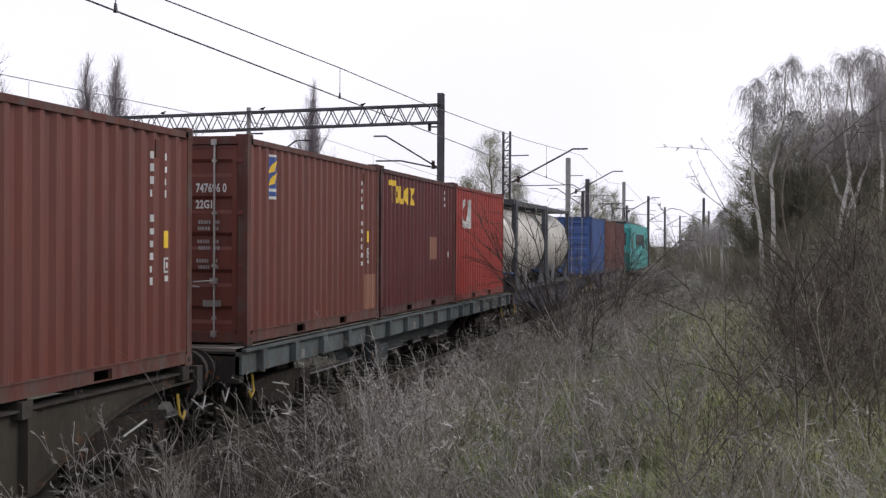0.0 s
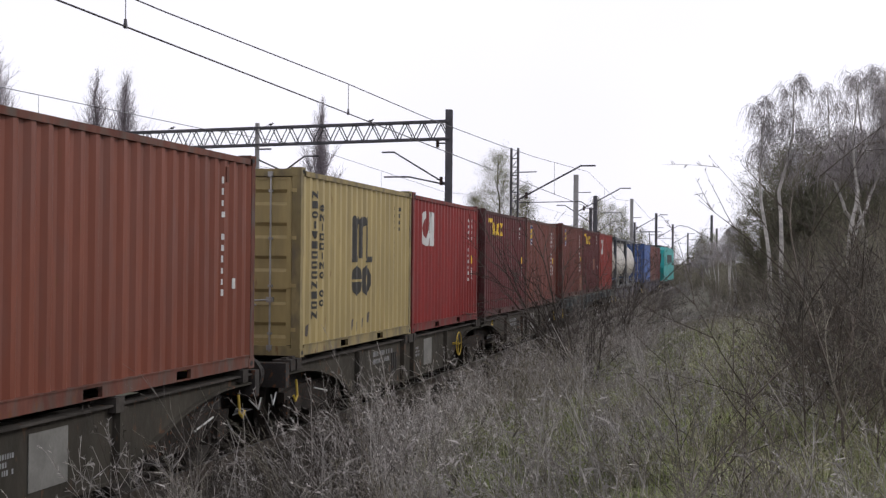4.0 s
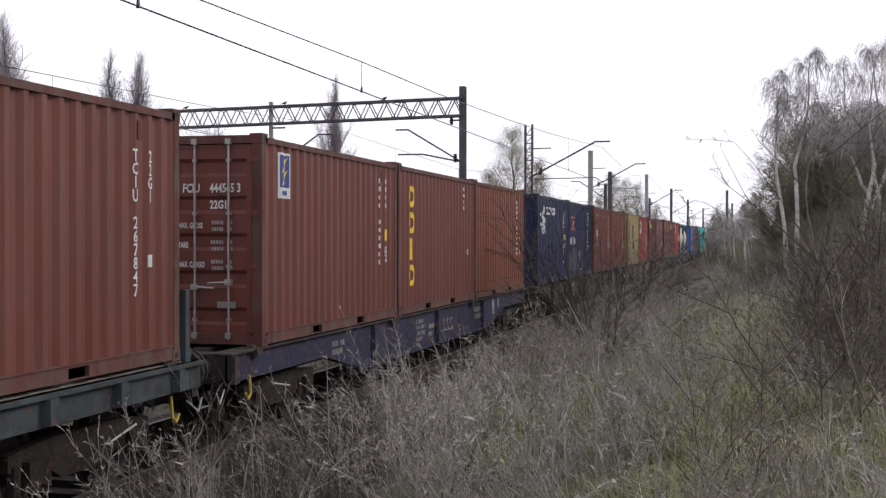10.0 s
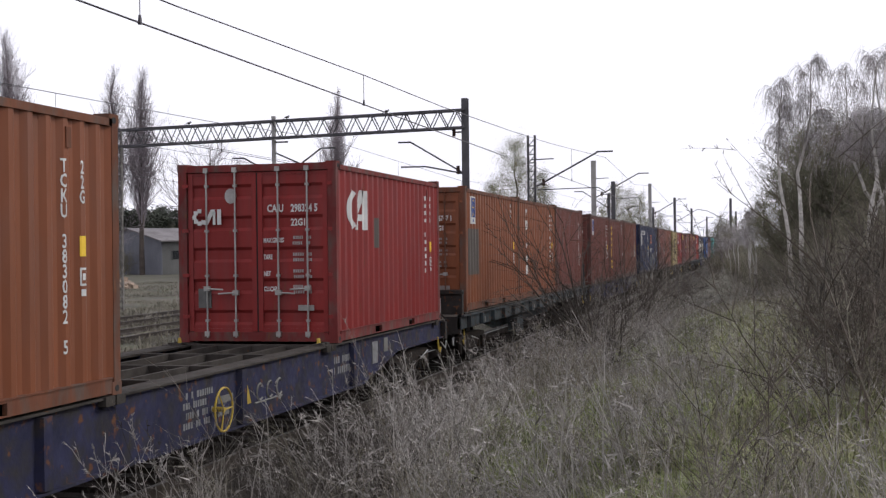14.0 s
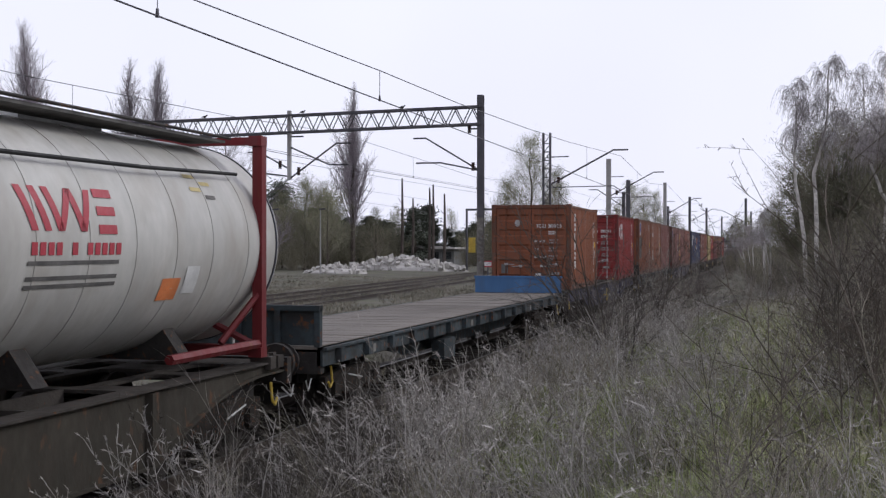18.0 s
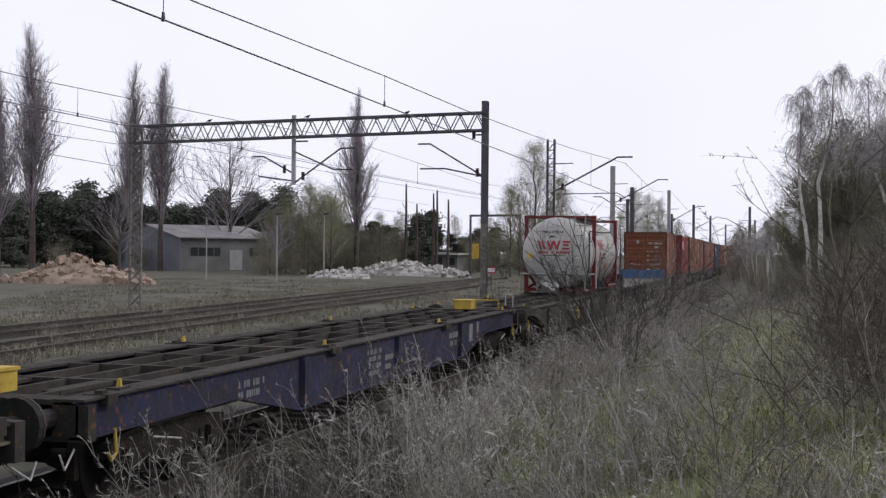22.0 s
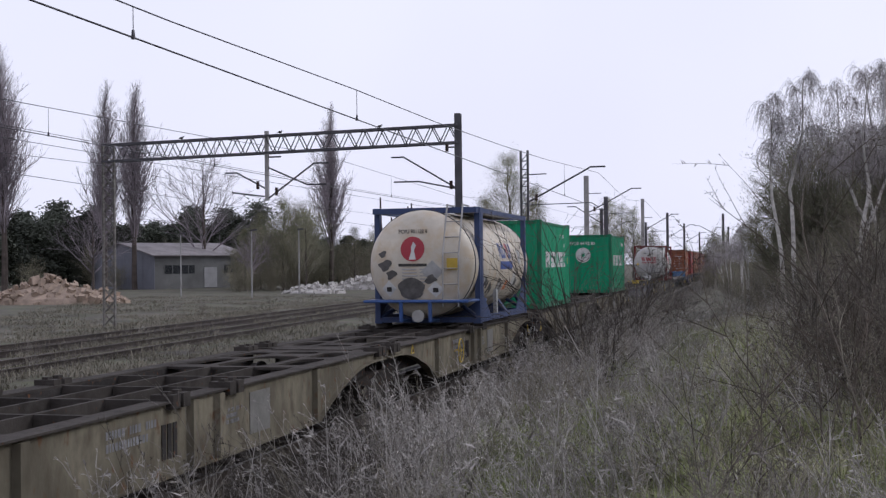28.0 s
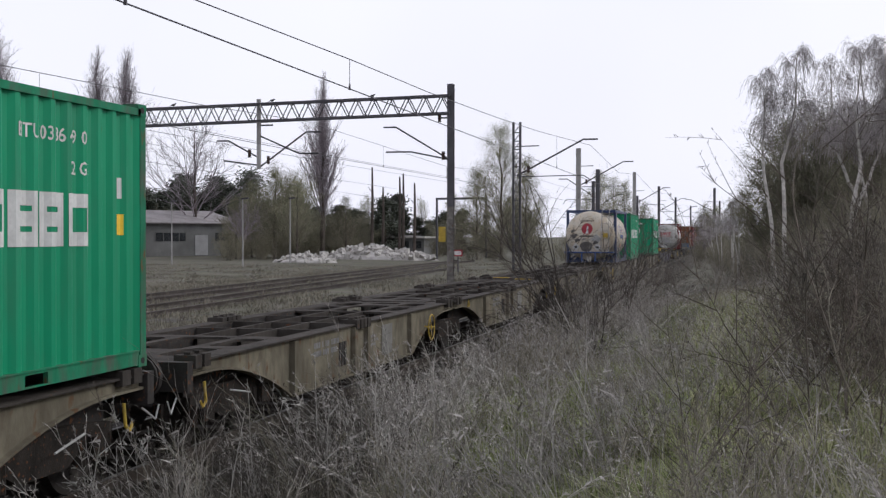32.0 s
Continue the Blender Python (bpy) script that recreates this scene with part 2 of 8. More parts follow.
WEED = material("pale_dead_weed_stalks", (0.37, 0.346, 0.318), 0.9, dark=0.6, light=1.45, big=0.9, fine=12, bump=0.0, vary=0.5)
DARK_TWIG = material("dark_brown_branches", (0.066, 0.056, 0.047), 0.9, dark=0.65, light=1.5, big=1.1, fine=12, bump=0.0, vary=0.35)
TWIG_RED = material("brown_twigs", (0.185, 0.167, 0.128), 0.9, dark=0.6, light=1.45, big=1.1, fine=12, bump=0.0, vary=0.45)
STRAW = material("dry_grass", (0.235, 0.225, 0.13), 0.9, dark=0.6, light=1.4, big=0.5, fine=8, bump=0.0, vary=0.45)
GRASS = material("spring_grass", (0.185, 0.215, 0.075), 0.8, dark=0.65, light=1.4, big=0.5, fine=8, bump=0.0, vary=0.4)
BARK = material("dark_bark", (0.085, 0.068, 0.058), 0.95, dark=0.6, light=1.3, big=1.5, fine=14, bump=0.3)
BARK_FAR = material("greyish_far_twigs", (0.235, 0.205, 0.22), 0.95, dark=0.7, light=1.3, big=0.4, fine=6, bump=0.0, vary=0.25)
BIRCH = material("birch_bark", (0.55, 0.52, 0.48), 0.85, dark=0.45, light=1.15, big=2.2, fine=16, bump=0.2, stretch=(1, 1, 2.5))
BUD = material("young_birch_leaves", (0.18, 0.18, 0.105), 0.8, dark=0.7, light=1.4, big=0.4, fine=6, bump=0.0, vary=0.35)
OLIVE = material("olive_spring_foliage", (0.18, 0.168, 0.108), 0.8, dark=0.6, light=1.4, big=0.4, fine=6, bump=0.0, vary=0.4)
NEEDLE = material("pine_needles", (0.062, 0.070, 0.052), 0.85, dark=0.6, light=1.5, big=0.3, fine=5, bump=0.0, vary=0.4)


# ---- ground ----
def smooth(a, b, x):
    x = min(1, max(0, (x - a) / (b - a)))
    return x * x * (3 - 2 * x)


def ground_z(x, y):
    """The railway lies in a shallow trough, a bank rises on its right."""
    bank = -0.55 + 0.75 * smooth(-5.3, -3.1, x) + 0.6 * smooth(-2.6, 0.6, x) + 1.5 * smooth(0.2, 6.5, x) + 1.0 * smooth(6, 16, x)
    bank = -0.55 + (bank + 0.55) * (0.62 + 0.38 * smooth(60, 10, y))
    left = 0.35 * smooth(-24, -40, x)
    left += 0.64 * smooth(-10.5, -14.0, x) * smooth(-33, -24, x)
    bumps = 0.10 * noise.noise((x * 0.45, y * 0.45, 0)) + 0.05 * noise.noise((x * 1.3, y * 1.3, 3))
    bumps *= 1.0 if x > -4.4 else smooth(-20, -28, x) + 0.15
    return bank + left + bumps


def build_ground():
    xs = [-3000, -900, -400, -200, -120, -80, -60, -50, -44, -40, -36, -33, -30, -28, -26, -24, -22, -20, -18, -16, -14, -12, -10, -9, -8, -7, -6]
    xs += [-5.5 + 0.35 * i for i in range(52)] + [14, 16, 19, 24, 32, 50, 90, 200, 500, 1200, 3000]
    ys = [-1500, -300, -100, -50, -30, -20, -14, -10] + [-7 + 0.5 * i for i in range(90)] + [40 + 2 * i for i in range(30)] + [104, 112, 125, 145, 175, 220, 300, 450, 800, 1600, 4000]
    s = Shape()
    s.v = [(x, y, ground_z(x, y)) for y in ys for x in xs]
    n = len(xs)
    s.f = [(j * n + i, j * n + i + 1, (j + 1) * n + i + 1, (j + 1) * n + i) for j in range(len(ys) - 1) for i in range(n - 1)]
    return solid("ground", s, EARTH, "brown grassy ground with a bank beside the railway", "ground", "structure", smooth=True)


build_ground()

TRACK_X = -6.95


def build_track(name, a, b, rusty, height=0.0):
    """A track from a to b (x, y): ballast bed, sleepers and two rails."""
    a, b = Vector((*a, height)), Vector((*b, height))
    length = (b - a).length
    turn = -math.degrees(math.atan2(b.x - a.x, b.y - a.y))
    bed = thing(name, "straight railway track on weedy ballast" if rusty else "railway track under the passing freight train", "railway track", tuple(a), kind="structure", turn=turn)
    s = Shape()
    n = int(length / 1.5)
    outline = [(-2.6, -0.62), (-1.75, -0.24), (1.75, -0.24), (2.6, -0.62)]
    part("ballast_bed", Shape().slab(outline, "y", 0, length), BALLAST if rusty else TRACK_SHADE, bed)
    for side in (-0.7535, 0.7535):
        w = Shape().slab([(side - 0.07, -0.17), (side - 0.07, -0.155), (side - 0.012, -0.13), (side - 0.012, -0.05), (side - 0.035, -0.04), (side - 0.035, -0.006),
                          (side + 0.035, -0.006), (side + 0.035, -0.04), (side + 0.012, -0.05), (side + 0.012, -0.13), (side + 0.07, -0.155), (side + 0.07, -0.17)], "y", 0, length)
        rail = part("rail", w, DULL_RAIL if rusty else RAIL, bed)
        if not rusty:
            part("rail_head", Shape().box(side - 0.03, side + 0.03, 0, length, -0.005, 0.0), RAILTOP, rail)
    sleeper = Shape().slab([(-1.28, -0.3), (-1.28, -0.16), (-1.2, -0.14), (-0.5, -0.17), (0.5, -0.17), (1.2, -0.14), (1.28, -0.16), (1.28, -0.3)], "y", -0.12, 0.12)
    # sleepers below the train share the bed's shade-darkened colour
    tie = SLEEPER if rusty else TRACK_SHADE
    me = fix(sleeper.mesh("sleeper", tie))
    for i in range(min(130 if rusty else 190, int(length / 0.62))):
        part("sleeper", me, tie, bed, at=pose(0, 0.4 + 0.62 * i, random.uniform(-0.01, 0.01) - (0.075 if rusty else 0)))
    return bed


def build_cess():
    """A dark strip along the foot of the bank; its colour holds the shade beside the wagons."""
    xs, ys = [-5.3, -5.1, -4.9, -4.7, -4.45, -4.2], [-8 + 0.8 * i for i in range(110)]
    s = Shape()
    s.v = [(x + (0.25 * noise.noise((y * 0.3, 5, 1)) if x > -4.6 else 0), y, ground_z(x, y) + (0.02 if -5.3 < x < -4.3 else -0.05)) for y in ys for x in xs]
    n = len(xs)
    s.f = [(j * n + i, j * n + i + 1, (j + 1) * n + i + 1, (j + 1) * n + i) for j in range(len(ys) - 1) for i in range(n - 1)]
    return solid("cinder_path", s, CESS_SHADE, "dark strip along the foot of the bank, coloured for the shade there", "path", "structure", smooth=True)


build_cess()
build_track("railway_track", (TRACK_X, -40), (TRACK_X, 420), False)
build_track("railway_track", (-15.6, 6), (-20.6, 90), True, 0.27)
build_track("railway_track", (-19.5, 12), (-24.6, 116), True, 0.27)


# ---- containers ----
LONG, WIDE, HIGH = 6.058, 2.438, 2.591
PITCH, DEPTH = 0.2764, 0.036
WALL_A, WALL_B = 0.125, 5.933
SEAT = 1.16          # height of the loading plane above the rails


def rib(y):
    """How far the corrugated wall lies inside its outer face at y."""
    p = (y - WALL_A) % PITCH
    if y <= WALL_A or y >= WALL_B or p < 0.072:
        return 0.0
    if p < 0.14:
        return DEPTH * (p - 0.072) / 0.068
    if p < 0.21:
        return DEPTH
    return DEPTH * (PITCH - p) / (PITCH - 0.21)


def breaks(a, b, start=WALL_A):
    out = [a, b]
    k = int((a - start) / PITCH) - 1
    while start + k * PITCH < b:
        for q in (0.0, 0.072, 0.14, 0.21):
            y = start + k * PITCH + q
            if a < y < b:
                out.append(y)
        k += 1
    return sorted(set(out))


def sheet(profile, lo, hi, thick, place):
    """A folded sheet: profile of (along, inward) between lo and hi, with thickness, laid by place(along, inward, height)."""
    s = Shape()
    for (a, d), (b, e) in zip(profile, profile[1:]):
        s.face(place(a, d, lo), place(b, e, lo), place(b, e, hi), place(a, d, hi))
        s.face(place(a, d + thick, hi), place(b, e + thick, hi), place(b, e + thick, lo), place(a, d + thick, lo))
    return s


SIDE_FACE = WIDE / 2 - 0.012


def side_patch(s, a, b, lo, hi, lift=0.004):
    """A painted patch that follows the ribs of the side wall."""
    ys = breaks(a, b)
    for p, q in zip(ys, ys[1:]):
        xp, xq = SIDE_FACE - rib(p) + lift, SIDE_FACE - rib(q) + lift
        s.face((xp, p, lo), (xq, q, lo), (xq, q, hi), (xp, p, hi))
    return s


def side_poly(s, pts, lift=0.005):
    """A painted outline (along, height) on the side wall, cut at the folds."""
    bm = bmesh.new()
    bm.faces.new([bm.verts.new((0, y, z)) for y, z in pts])
    bmesh.ops.triangulate(bm, faces=bm.faces[:])
    fold_to_wall(bm, lift)
    n = len(s.v)
    bm.verts.index_update()
    s.v += [tuple(v.co) for v in bm.verts]
    s.f += [tuple(n + v.index for v in f.verts) for f in bm.faces]
    bm.free()
    return s


def fold_to_wall(bm, lift):
    ys = [v.co.y for v in bm.verts]
    for y in breaks(min(ys), max(ys))[1:-1]:
        bmesh.ops.bisect_plane(bm, geom=bm.verts[:] + bm.edges[:] + bm.faces[:], plane_co=(0, y, 0), plane_no=(0, 1, 0), dist=1e-5)
    for v in bm.verts:
        v.co.x = SIDE_FACE - rib(v.co.y) + lift


def lettering(body, size, material, parent, at, folded=False, gap=1.0, stack=False, bold=0.022, narrow=0.82):
    """Written characters as a thin mesh. at: pose of the baseline's start; on a folded wall, (along, height)."""
    text = "\n".join(body) if stack else body
    curve = bpy.data.curves.new("lettering", "FONT")
    curve.body, curve.size, curve.space_line = text, size, gap
    if stack:
        curve.align_x = "CENTER"
    curve.resolution_u = 2
    curve.offset = size * bold
    ob = bpy.data.objects.new("lettering", curve)
    scene.collection.objects.link(ob)
    me = bpy.data.meshes.new_from_object(ob.evaluated_get(bpy.context.evaluated_depsgraph_get()))
    bpy.data.objects.remove(ob)
    bm = bmesh.new()
    bm.from_mesh(me)
    bmesh.ops.triangulate(bm, faces=bm.faces[:])
    if folded:
        for v in bm.verts:
            v.co = Vector((0, at[0] + v.co.x * narrow, at[1] + v.co.y))
        fold_to_wall(bm, 0.005)
    else:
        for v in bm.verts:
            v.co.x *= narrow
        bm.transform(at)
    bm.to_mesh(me)
    bm.free()
    me.materials.clear()
    me.materials.append(material)
    return part("lettering", me, material, parent)


ON_REAR = Matrix(((1, 0, 0, 0), (0, 0, -1, 0), (0, 1, 0, 0), (0, 0, 0, 1)))


def bands(s, kind, a, lo, w, h, k):
    """One letter-sized plain figure on the side wall: k is the width of its strokes."""
    def quad(*pts):
        side_poly(s, [(a + w * p, lo + h * q) for p, q in pts])
    t, v = k / w, k / h
    if kind == "bar":
        quad((0, 0), (t, 0), (t, 1), (0, 1))
    elif kind == "wedge":
        quad((0, 1), (1, 1), (0.5 + t / 2, 0), (0.5 - t / 2, 0))
    elif kind == "cross":
        quad((0, 1), (t, 1), (1, 0), (1 - t, 0))
        quad((1 - t, 1), (1, 1), (t, 0), (0, 0))
    elif kind == "zig":
        quad((0, 0), (t, 0), (t, 1), (0, 1))
        quad((1 - t, 0), (1, 0), (1, 1), (1 - t, 1))
        quad((t, 1), (t, 1 - 1.4 * v), (1 - t, 0), (1 - t, 1.4 * v))
    elif kind == "slant":
        quad((0, 0), (2 * t, 0), (1, 1), (1 - 2 * t, 1))
    elif kind == "peg":
        quad((0, 1), (1, 1), (0.5 + t / 2, 0.45), (0.5 + t / 2, 0), (0.5 - t / 2, 0), (0.5 - t / 2, 0.45))
    elif kind == "lens":
        for up in (0, 1):
            quad(*[(0.5 + 0.5 * math.cos(q), (0.54 if up else 0.46) + (0.46 if up else -0.46) * math.sin(q)) for q in [math.pi * i / 8 for i in range(9)]])
    elif kind == "ring":
        n = 12
        out = [(0.5 + 0.5 * math.cos(q), 0.5 + 0.5 * math.sin(q)) for q in [2 * math.pi * i / n + 0.26 for i in range(n + 1)]]
        inn = [(0.5 + (0.5 - t) * math.cos(q), 0.5 + (0.5 - v) * math.sin(q)) for q in [2 * math.pi * i / n + 0.26 for i in range(n + 1)]]
        for i in range(n):
            quad(out[i], out[i + 1], inn[i + 1], inn[i])
    else:
        # a block with one or two closed slots
        quad((0, 0), (t, 0), (t, 1), (0, 1))
        quad((1 - 0.6 * t, 0), (1, 0), (1, 1), (1 - 0.6 * t, 1))
        rows = (0, 0.5 - v / 2, 1 - v) if kind == "slots" else (0, 1 - v)
        for q in rows:
            quad((t, q), (1 - 0.6 * t, q), (1 - 0.6 * t, q + v), (t, q + v))


def figures(box, paint_, label, kinds, a, lo, w, h, step, k):
    """A row of plain figures along the wall, each a part."""
    for i, kind in enumerate(kinds):
        s = Shape()
        bands(s, kind, a + i * step, lo, w, h, k)
        part("emblem", s, paint_, box, label)


def figure_column(box, paint_, label, kinds, a, top, w, h, step, k):
    """The same, one below another."""
    for i, kind in enumerate(kinds):
        s = Shape()
        bands(s, kind, a if kind != "bar" else a + (w - k) / 2, top - i * step - h, w, h, k)
        part("emblem", s, paint_, box, label)


def dashes(s, a, lo, w, h, count, step, seed=1):
    """A column of short bars of writing too small to read."""
    rnd = random.Random(seed)
    for i in range(count):
        if count < 8 or i != 4:
            side_patch(s, a, a + w * rnd.uniform(0.45, 1), lo - i * step, lo - i * step + h * rnd.uniform(0.75, 1))
    return s


def build_container(name, label, skin, u, doors=True, seat=SEAT, group="containers on the train", painted=False):
    """A 20-foot box: rear end towards -y. u: place of its rear end along the train."""
    box = thing(name, label, "shipping container", (TRACK_X, u, seat), group)
    MOVERS.append(box)
    half = WIDE / 2
    grime = GRIMY[skin.name]
    prof = [(y, rib(y)) for y in breaks(0.11, 5.948)]
    for side, far in ((1, ""), (-1, "far ")):
        part("side_wall", sheet(prof, 0.16, HIGH - 0.11, 0.004, lambda a, d, z, k=side: (k * (SIDE_FACE - d), a, z)), skin, box)
        k = sorted((side * (half - 0.06), side * half))
        part("top_rail", Shape().box(*k, 0.12, 5.938, HIGH - 0.115, HIGH - 0.045), grime, box, "top rail darker than the wall")
        # lower rail with the two fork pockets left open
        s = Shape()
        lo, hi = sorted((side * (half - 0.05), side * (half - 0.004)))
        for a, b in ((0.17, 1.86), (2.22, 3.84), (4.2, 5.89)):
            s.box(lo, hi, a, b, 0.018, 0.16)
        for a, b in ((1.86, 2.22), (3.84, 4.2)):
            s.box(lo, hi, a, b, 0.13, 0.16)
            s.box(lo, hi, a, b, 0.018, 0.03)
        s.box(*sorted((side * (half - 0.05), side * (half + 0.006))), 0.17, 5.89, 0.152, 0.166)
        part("bottom_rail", s, grime, box, "scuffed bottom rail")
    for a in (1.86, 3.84):
        part("fork_pocket", Shape().box(-half + 0.4, half - 0.4, a + 0.01, a + 0.35, 0.03, 0.128), STEEL_DARK, box)
    # corrugated roof and floor
    rprof = [(y, rib(y) * 0.55) for y in breaks(0.11, 5.948)]
    part("roof", sheet(rprof, -half + 0.05, half - 0.05, 0.004, lambda a, d, x: (x, a, HIGH - 0.05 - d)), skin, box)
    part("floor", Shape().box(-half + 0.06, half - 0.06, 0.1, 5.95, 0.14, 0.17), STEEL_DARK, box)
    # blind front wall
    xs = [(x, rib(x + 1.2 + WALL_A)) for x in [p - 1.2 - WALL_A for p in breaks(WALL_A + 0.08, 2.32 + WALL_A)]]

    def end_wall(y0, sign):
        return sheet(xs, 0.14, HIGH - 0.11, 0.004, lambda a, d, z: (a, y0 + sign * d, z))

    part("front_wall", end_wall(LONG - 0.03, -1), skin, box)
    for y0, y1 in ((LONG - 0.09, LONG - 0.01), (0.01, 0.09)):
        part("header", Shape().box(-half + 0.15, half - 0.15, y0, y1, HIGH - 0.12, HIGH - 0.02), grime, box)
        part("sill", Shape().box(-half + 0.15, half - 0.15, y0, y1, 0.02, 0.15), grime, box)
    for x in (-1, 1):
        for y0, y1 in ((0.0, 0.125), (LONG - 0.125, LONG)):
            lo, hi = sorted((x * half, x * (half - 0.14)))
            p0 = y0 + 0.006 if y0 == 0 else y0
            p1 = y1 if y0 == 0 else y1 - 0.006
            part("corner_post", Shape().slab([(lo + 0.006, p0), (hi - 0.006, p0), (hi - 0.006, p1), (lo + 0.006, p1)], "z", 0.118, HIGH - 0.118), grime, box, "grimy corner post")
            for z0 in (0.0, HIGH - 0.118):
                a, b = (y0, y0 + 0.178) if y0 == 0 else (y1 - 0.178, y1)
                c0, c1 = sorted((x * half, x * (half - 0.162)))
                cast = part("corner_casting", Shape().box(c0, c1, a, b, z0, z0 + 0.118), grime, box)
                # thin black plate on the solid casting, for the shade inside its hole
                o = x * (half + 0.002)
                part("casting_hole", Shape().slab([((a + b) / 2 + 0.04 * math.cos(w), z0 + 0.059 + 0.032 * math.sin(w)) for w in [i * math.pi / 4 for i in range(8)]], "x", *sorted((o, o - x * 0.01))), RUBBER, cast)
    if doors:
        for x0, x1 in ((-1.07, -0.012), (0.012, 1.07)):
            # door leaf with horizontal swages
            pts = []
            z = 0.17
            pts.append((0.0, z))
            for i in range(5):
                c = 0.36 + i * 0.455
                pts += [(0.0, c - 0.11), (0.034, c - 0.065), (0.034, c + 0.065), (0.0, c + 0.11)]
            pts.append((0.0, HIGH - 0.14))
            s = Shape()
            for (d, a), (e, b) in zip(pts, pts[1:]):
                s.face((x0 + 0.07, 0.05 + d, a), (x1 - 0.07, 0.05 + d, a), (x1 - 0.07, 0.05 + e, b), (x0 + 0.07, 0.05 + e, b))
            s.box(x0, x0 + 0.07, 0.035, 0.09, 0.16, HIGH - 0.13).box(x1 - 0.07, x1, 0.035, 0.09, 0.16, HIGH - 0.13)
            s.box(x0 + 0.07, x1 - 0.07, 0.04, 0.09, 0.15, 0.2).box(x0 + 0.07, x1 - 0.07, 0.04, 0.09, HIGH - 0.17, HIGH - 0.13)
            leaf = part("door", s, skin, box)
            for q in (0.30, 0.72):
                bx = x0 + (x1 - x0) * q if x0 > 0 else x1 - (x1 - x0) * q
                bar = Shape().rod((bx, 0.012, 0.07), (bx, 0.012, HIGH - 0.06), 0.0145, n=8)
                for z in (0.09, HIGH - 0.13):
                    bar.box(bx - 0.035, bx + 0.035, -0.02, 0.04, z, z + 0.07)
                for z in (0.3, 0.95, 1.6, 2.25):
                    bar.box(bx - 0.026, bx + 0.026, -0.008, 0.045, z, z + 0.035)
                b = part("lock_bar", bar, grime if painted else GALV, leaf, "painted locking bar" if painted else "galvanised locking bar")
                d = 0.26 if q < 0.5 else -0.26
                d = d if x0 > 0 else -d
                zz = 0.72 if q < 0.5 else 0.78
                part("door_handle", Shape().rod((bx, -0.022, zz), (bx + d, -0.022, zz - 0.015), 0.013, n=6).box(bx - 0.04, bx + 0.05, -0.03, 0.03, zz - 0.035, zz + 0.035), GALV, leaf, "steel handle")
            for z in (0.35, 0.95, 1.6, 2.25):
                hx = x0 - 0.03 if x0 < 0 else x1 + 0.03
                part("hinge", Shape().box(hx - 0.05, hx + 0.05, -0.004, 0.03, z, z + 0.05), skin, leaf)
        part("door_seal", Shape().box(-0.012, 0.012, 0.045, 0.06, 0.16, HIGH - 0.14), RUBBER, box)
    else:
        part("rear_wall", end_wall(0.03, 1), skin, box)
    return box


def door_marks(box, owner, number, words=("MAX. GROSS", "TARE", "MAX. CARGO", "")):
    """Number and weight panel on the right door leaf."""
    lettering(owner, 0.15, WHITE, box, pose(0.16, 0.03, 1.88) @ ON_REAR, bold=0.03, narrow=0.72)
    lettering(number, 0.15, WHITE, box, pose(0.52, 0.03, 1.88) @ ON_REAR, bold=0.03, narrow=0.72)
    lettering("22G1", 0.14, WHITE, box, pose(0.52, 0.03, 1.68) @ ON_REAR, bold=0.03, narrow=0.75)
    rnd = random.Random(number)
    s = Shape()
    for z, word in zip((1.44, 1.2, 0.96, 0.74), words):
        if not word:
            continue
        lettering(word, 0.095, WHITE, box, pose(0.1, 0.03, z) @ ON_REAR, bold=0.03, narrow=0.6)
        for d in (0.045, -0.035):
            x = 0.53 + rnd.uniform(0, 0.03)
            for n in (5, 2):
                for i in range(n):
                    w = rnd.uniform(0.016, 0.026)
                    s.box(x, x + w, 0.026, 0.03, z + d, z + d + 0.045)
                    x += w + 0.012
                x += 0.05
    tagged(part("weight_panel", s, FADED_WHITE, box, "faded white weight figures"), kind="stuff")
    part("plate", Shape().box(0.62, 0.86, 0.022, 0.03, 0.46, 0.54), GALV, box, "small metal data plate")
    part("data_plate", Shape().box(-0.92, -0.72, 0.028, 0.04, 0.5, 0.78), PLATE_GREY, box, "dull grey data plate")


FADED_WHITE = material("faded_white_lettering", (0.36, 0.34, 0.33), 0.6, dark=0.6, light=1.05, big=5, fine=30, bump=0.02)
PLATE_GREY = material("dull_metal_plate", (0.12, 0.12, 0.115), 0.6, metal=0.3, dark=0.7, light=1.2, big=5, fine=30)


def fringe_logo(box, a=0.42, lo=1.82):
    """A tall white, blue and yellow label near the upper rear corner."""
    part("label", side_patch(Shape(), a, a + 0.36, lo, lo + 0.58), WHITE, box, "white, blue and yellow company label")
    part("label", side_patch(Shape(), a + 0.03, a + 0.33, lo + 0.14, lo + 0.55, 0.007), LOGO_BLUE, box)
    s = Shape()
    side_poly(s, [(a + 0.05, lo + 0.16), (a + 0.2, lo + 0.2), (a + 0.3, lo + 0.36), (a + 0.17, lo + 0.3)], 0.01)
    side_poly(s, [(a + 0.05, lo + 0.32), (a + 0.2, lo + 0.36), (a + 0.3, lo + 0.52), (a + 0.17, lo + 0.46)], 0.01)
    part("label", s, YELLOW, box)
    part("label", side_patch(Shape(), a + 0.07, a + 0.29, lo + 0.04, lo + 0.1, 0.007), LOGO_BLUE, box)


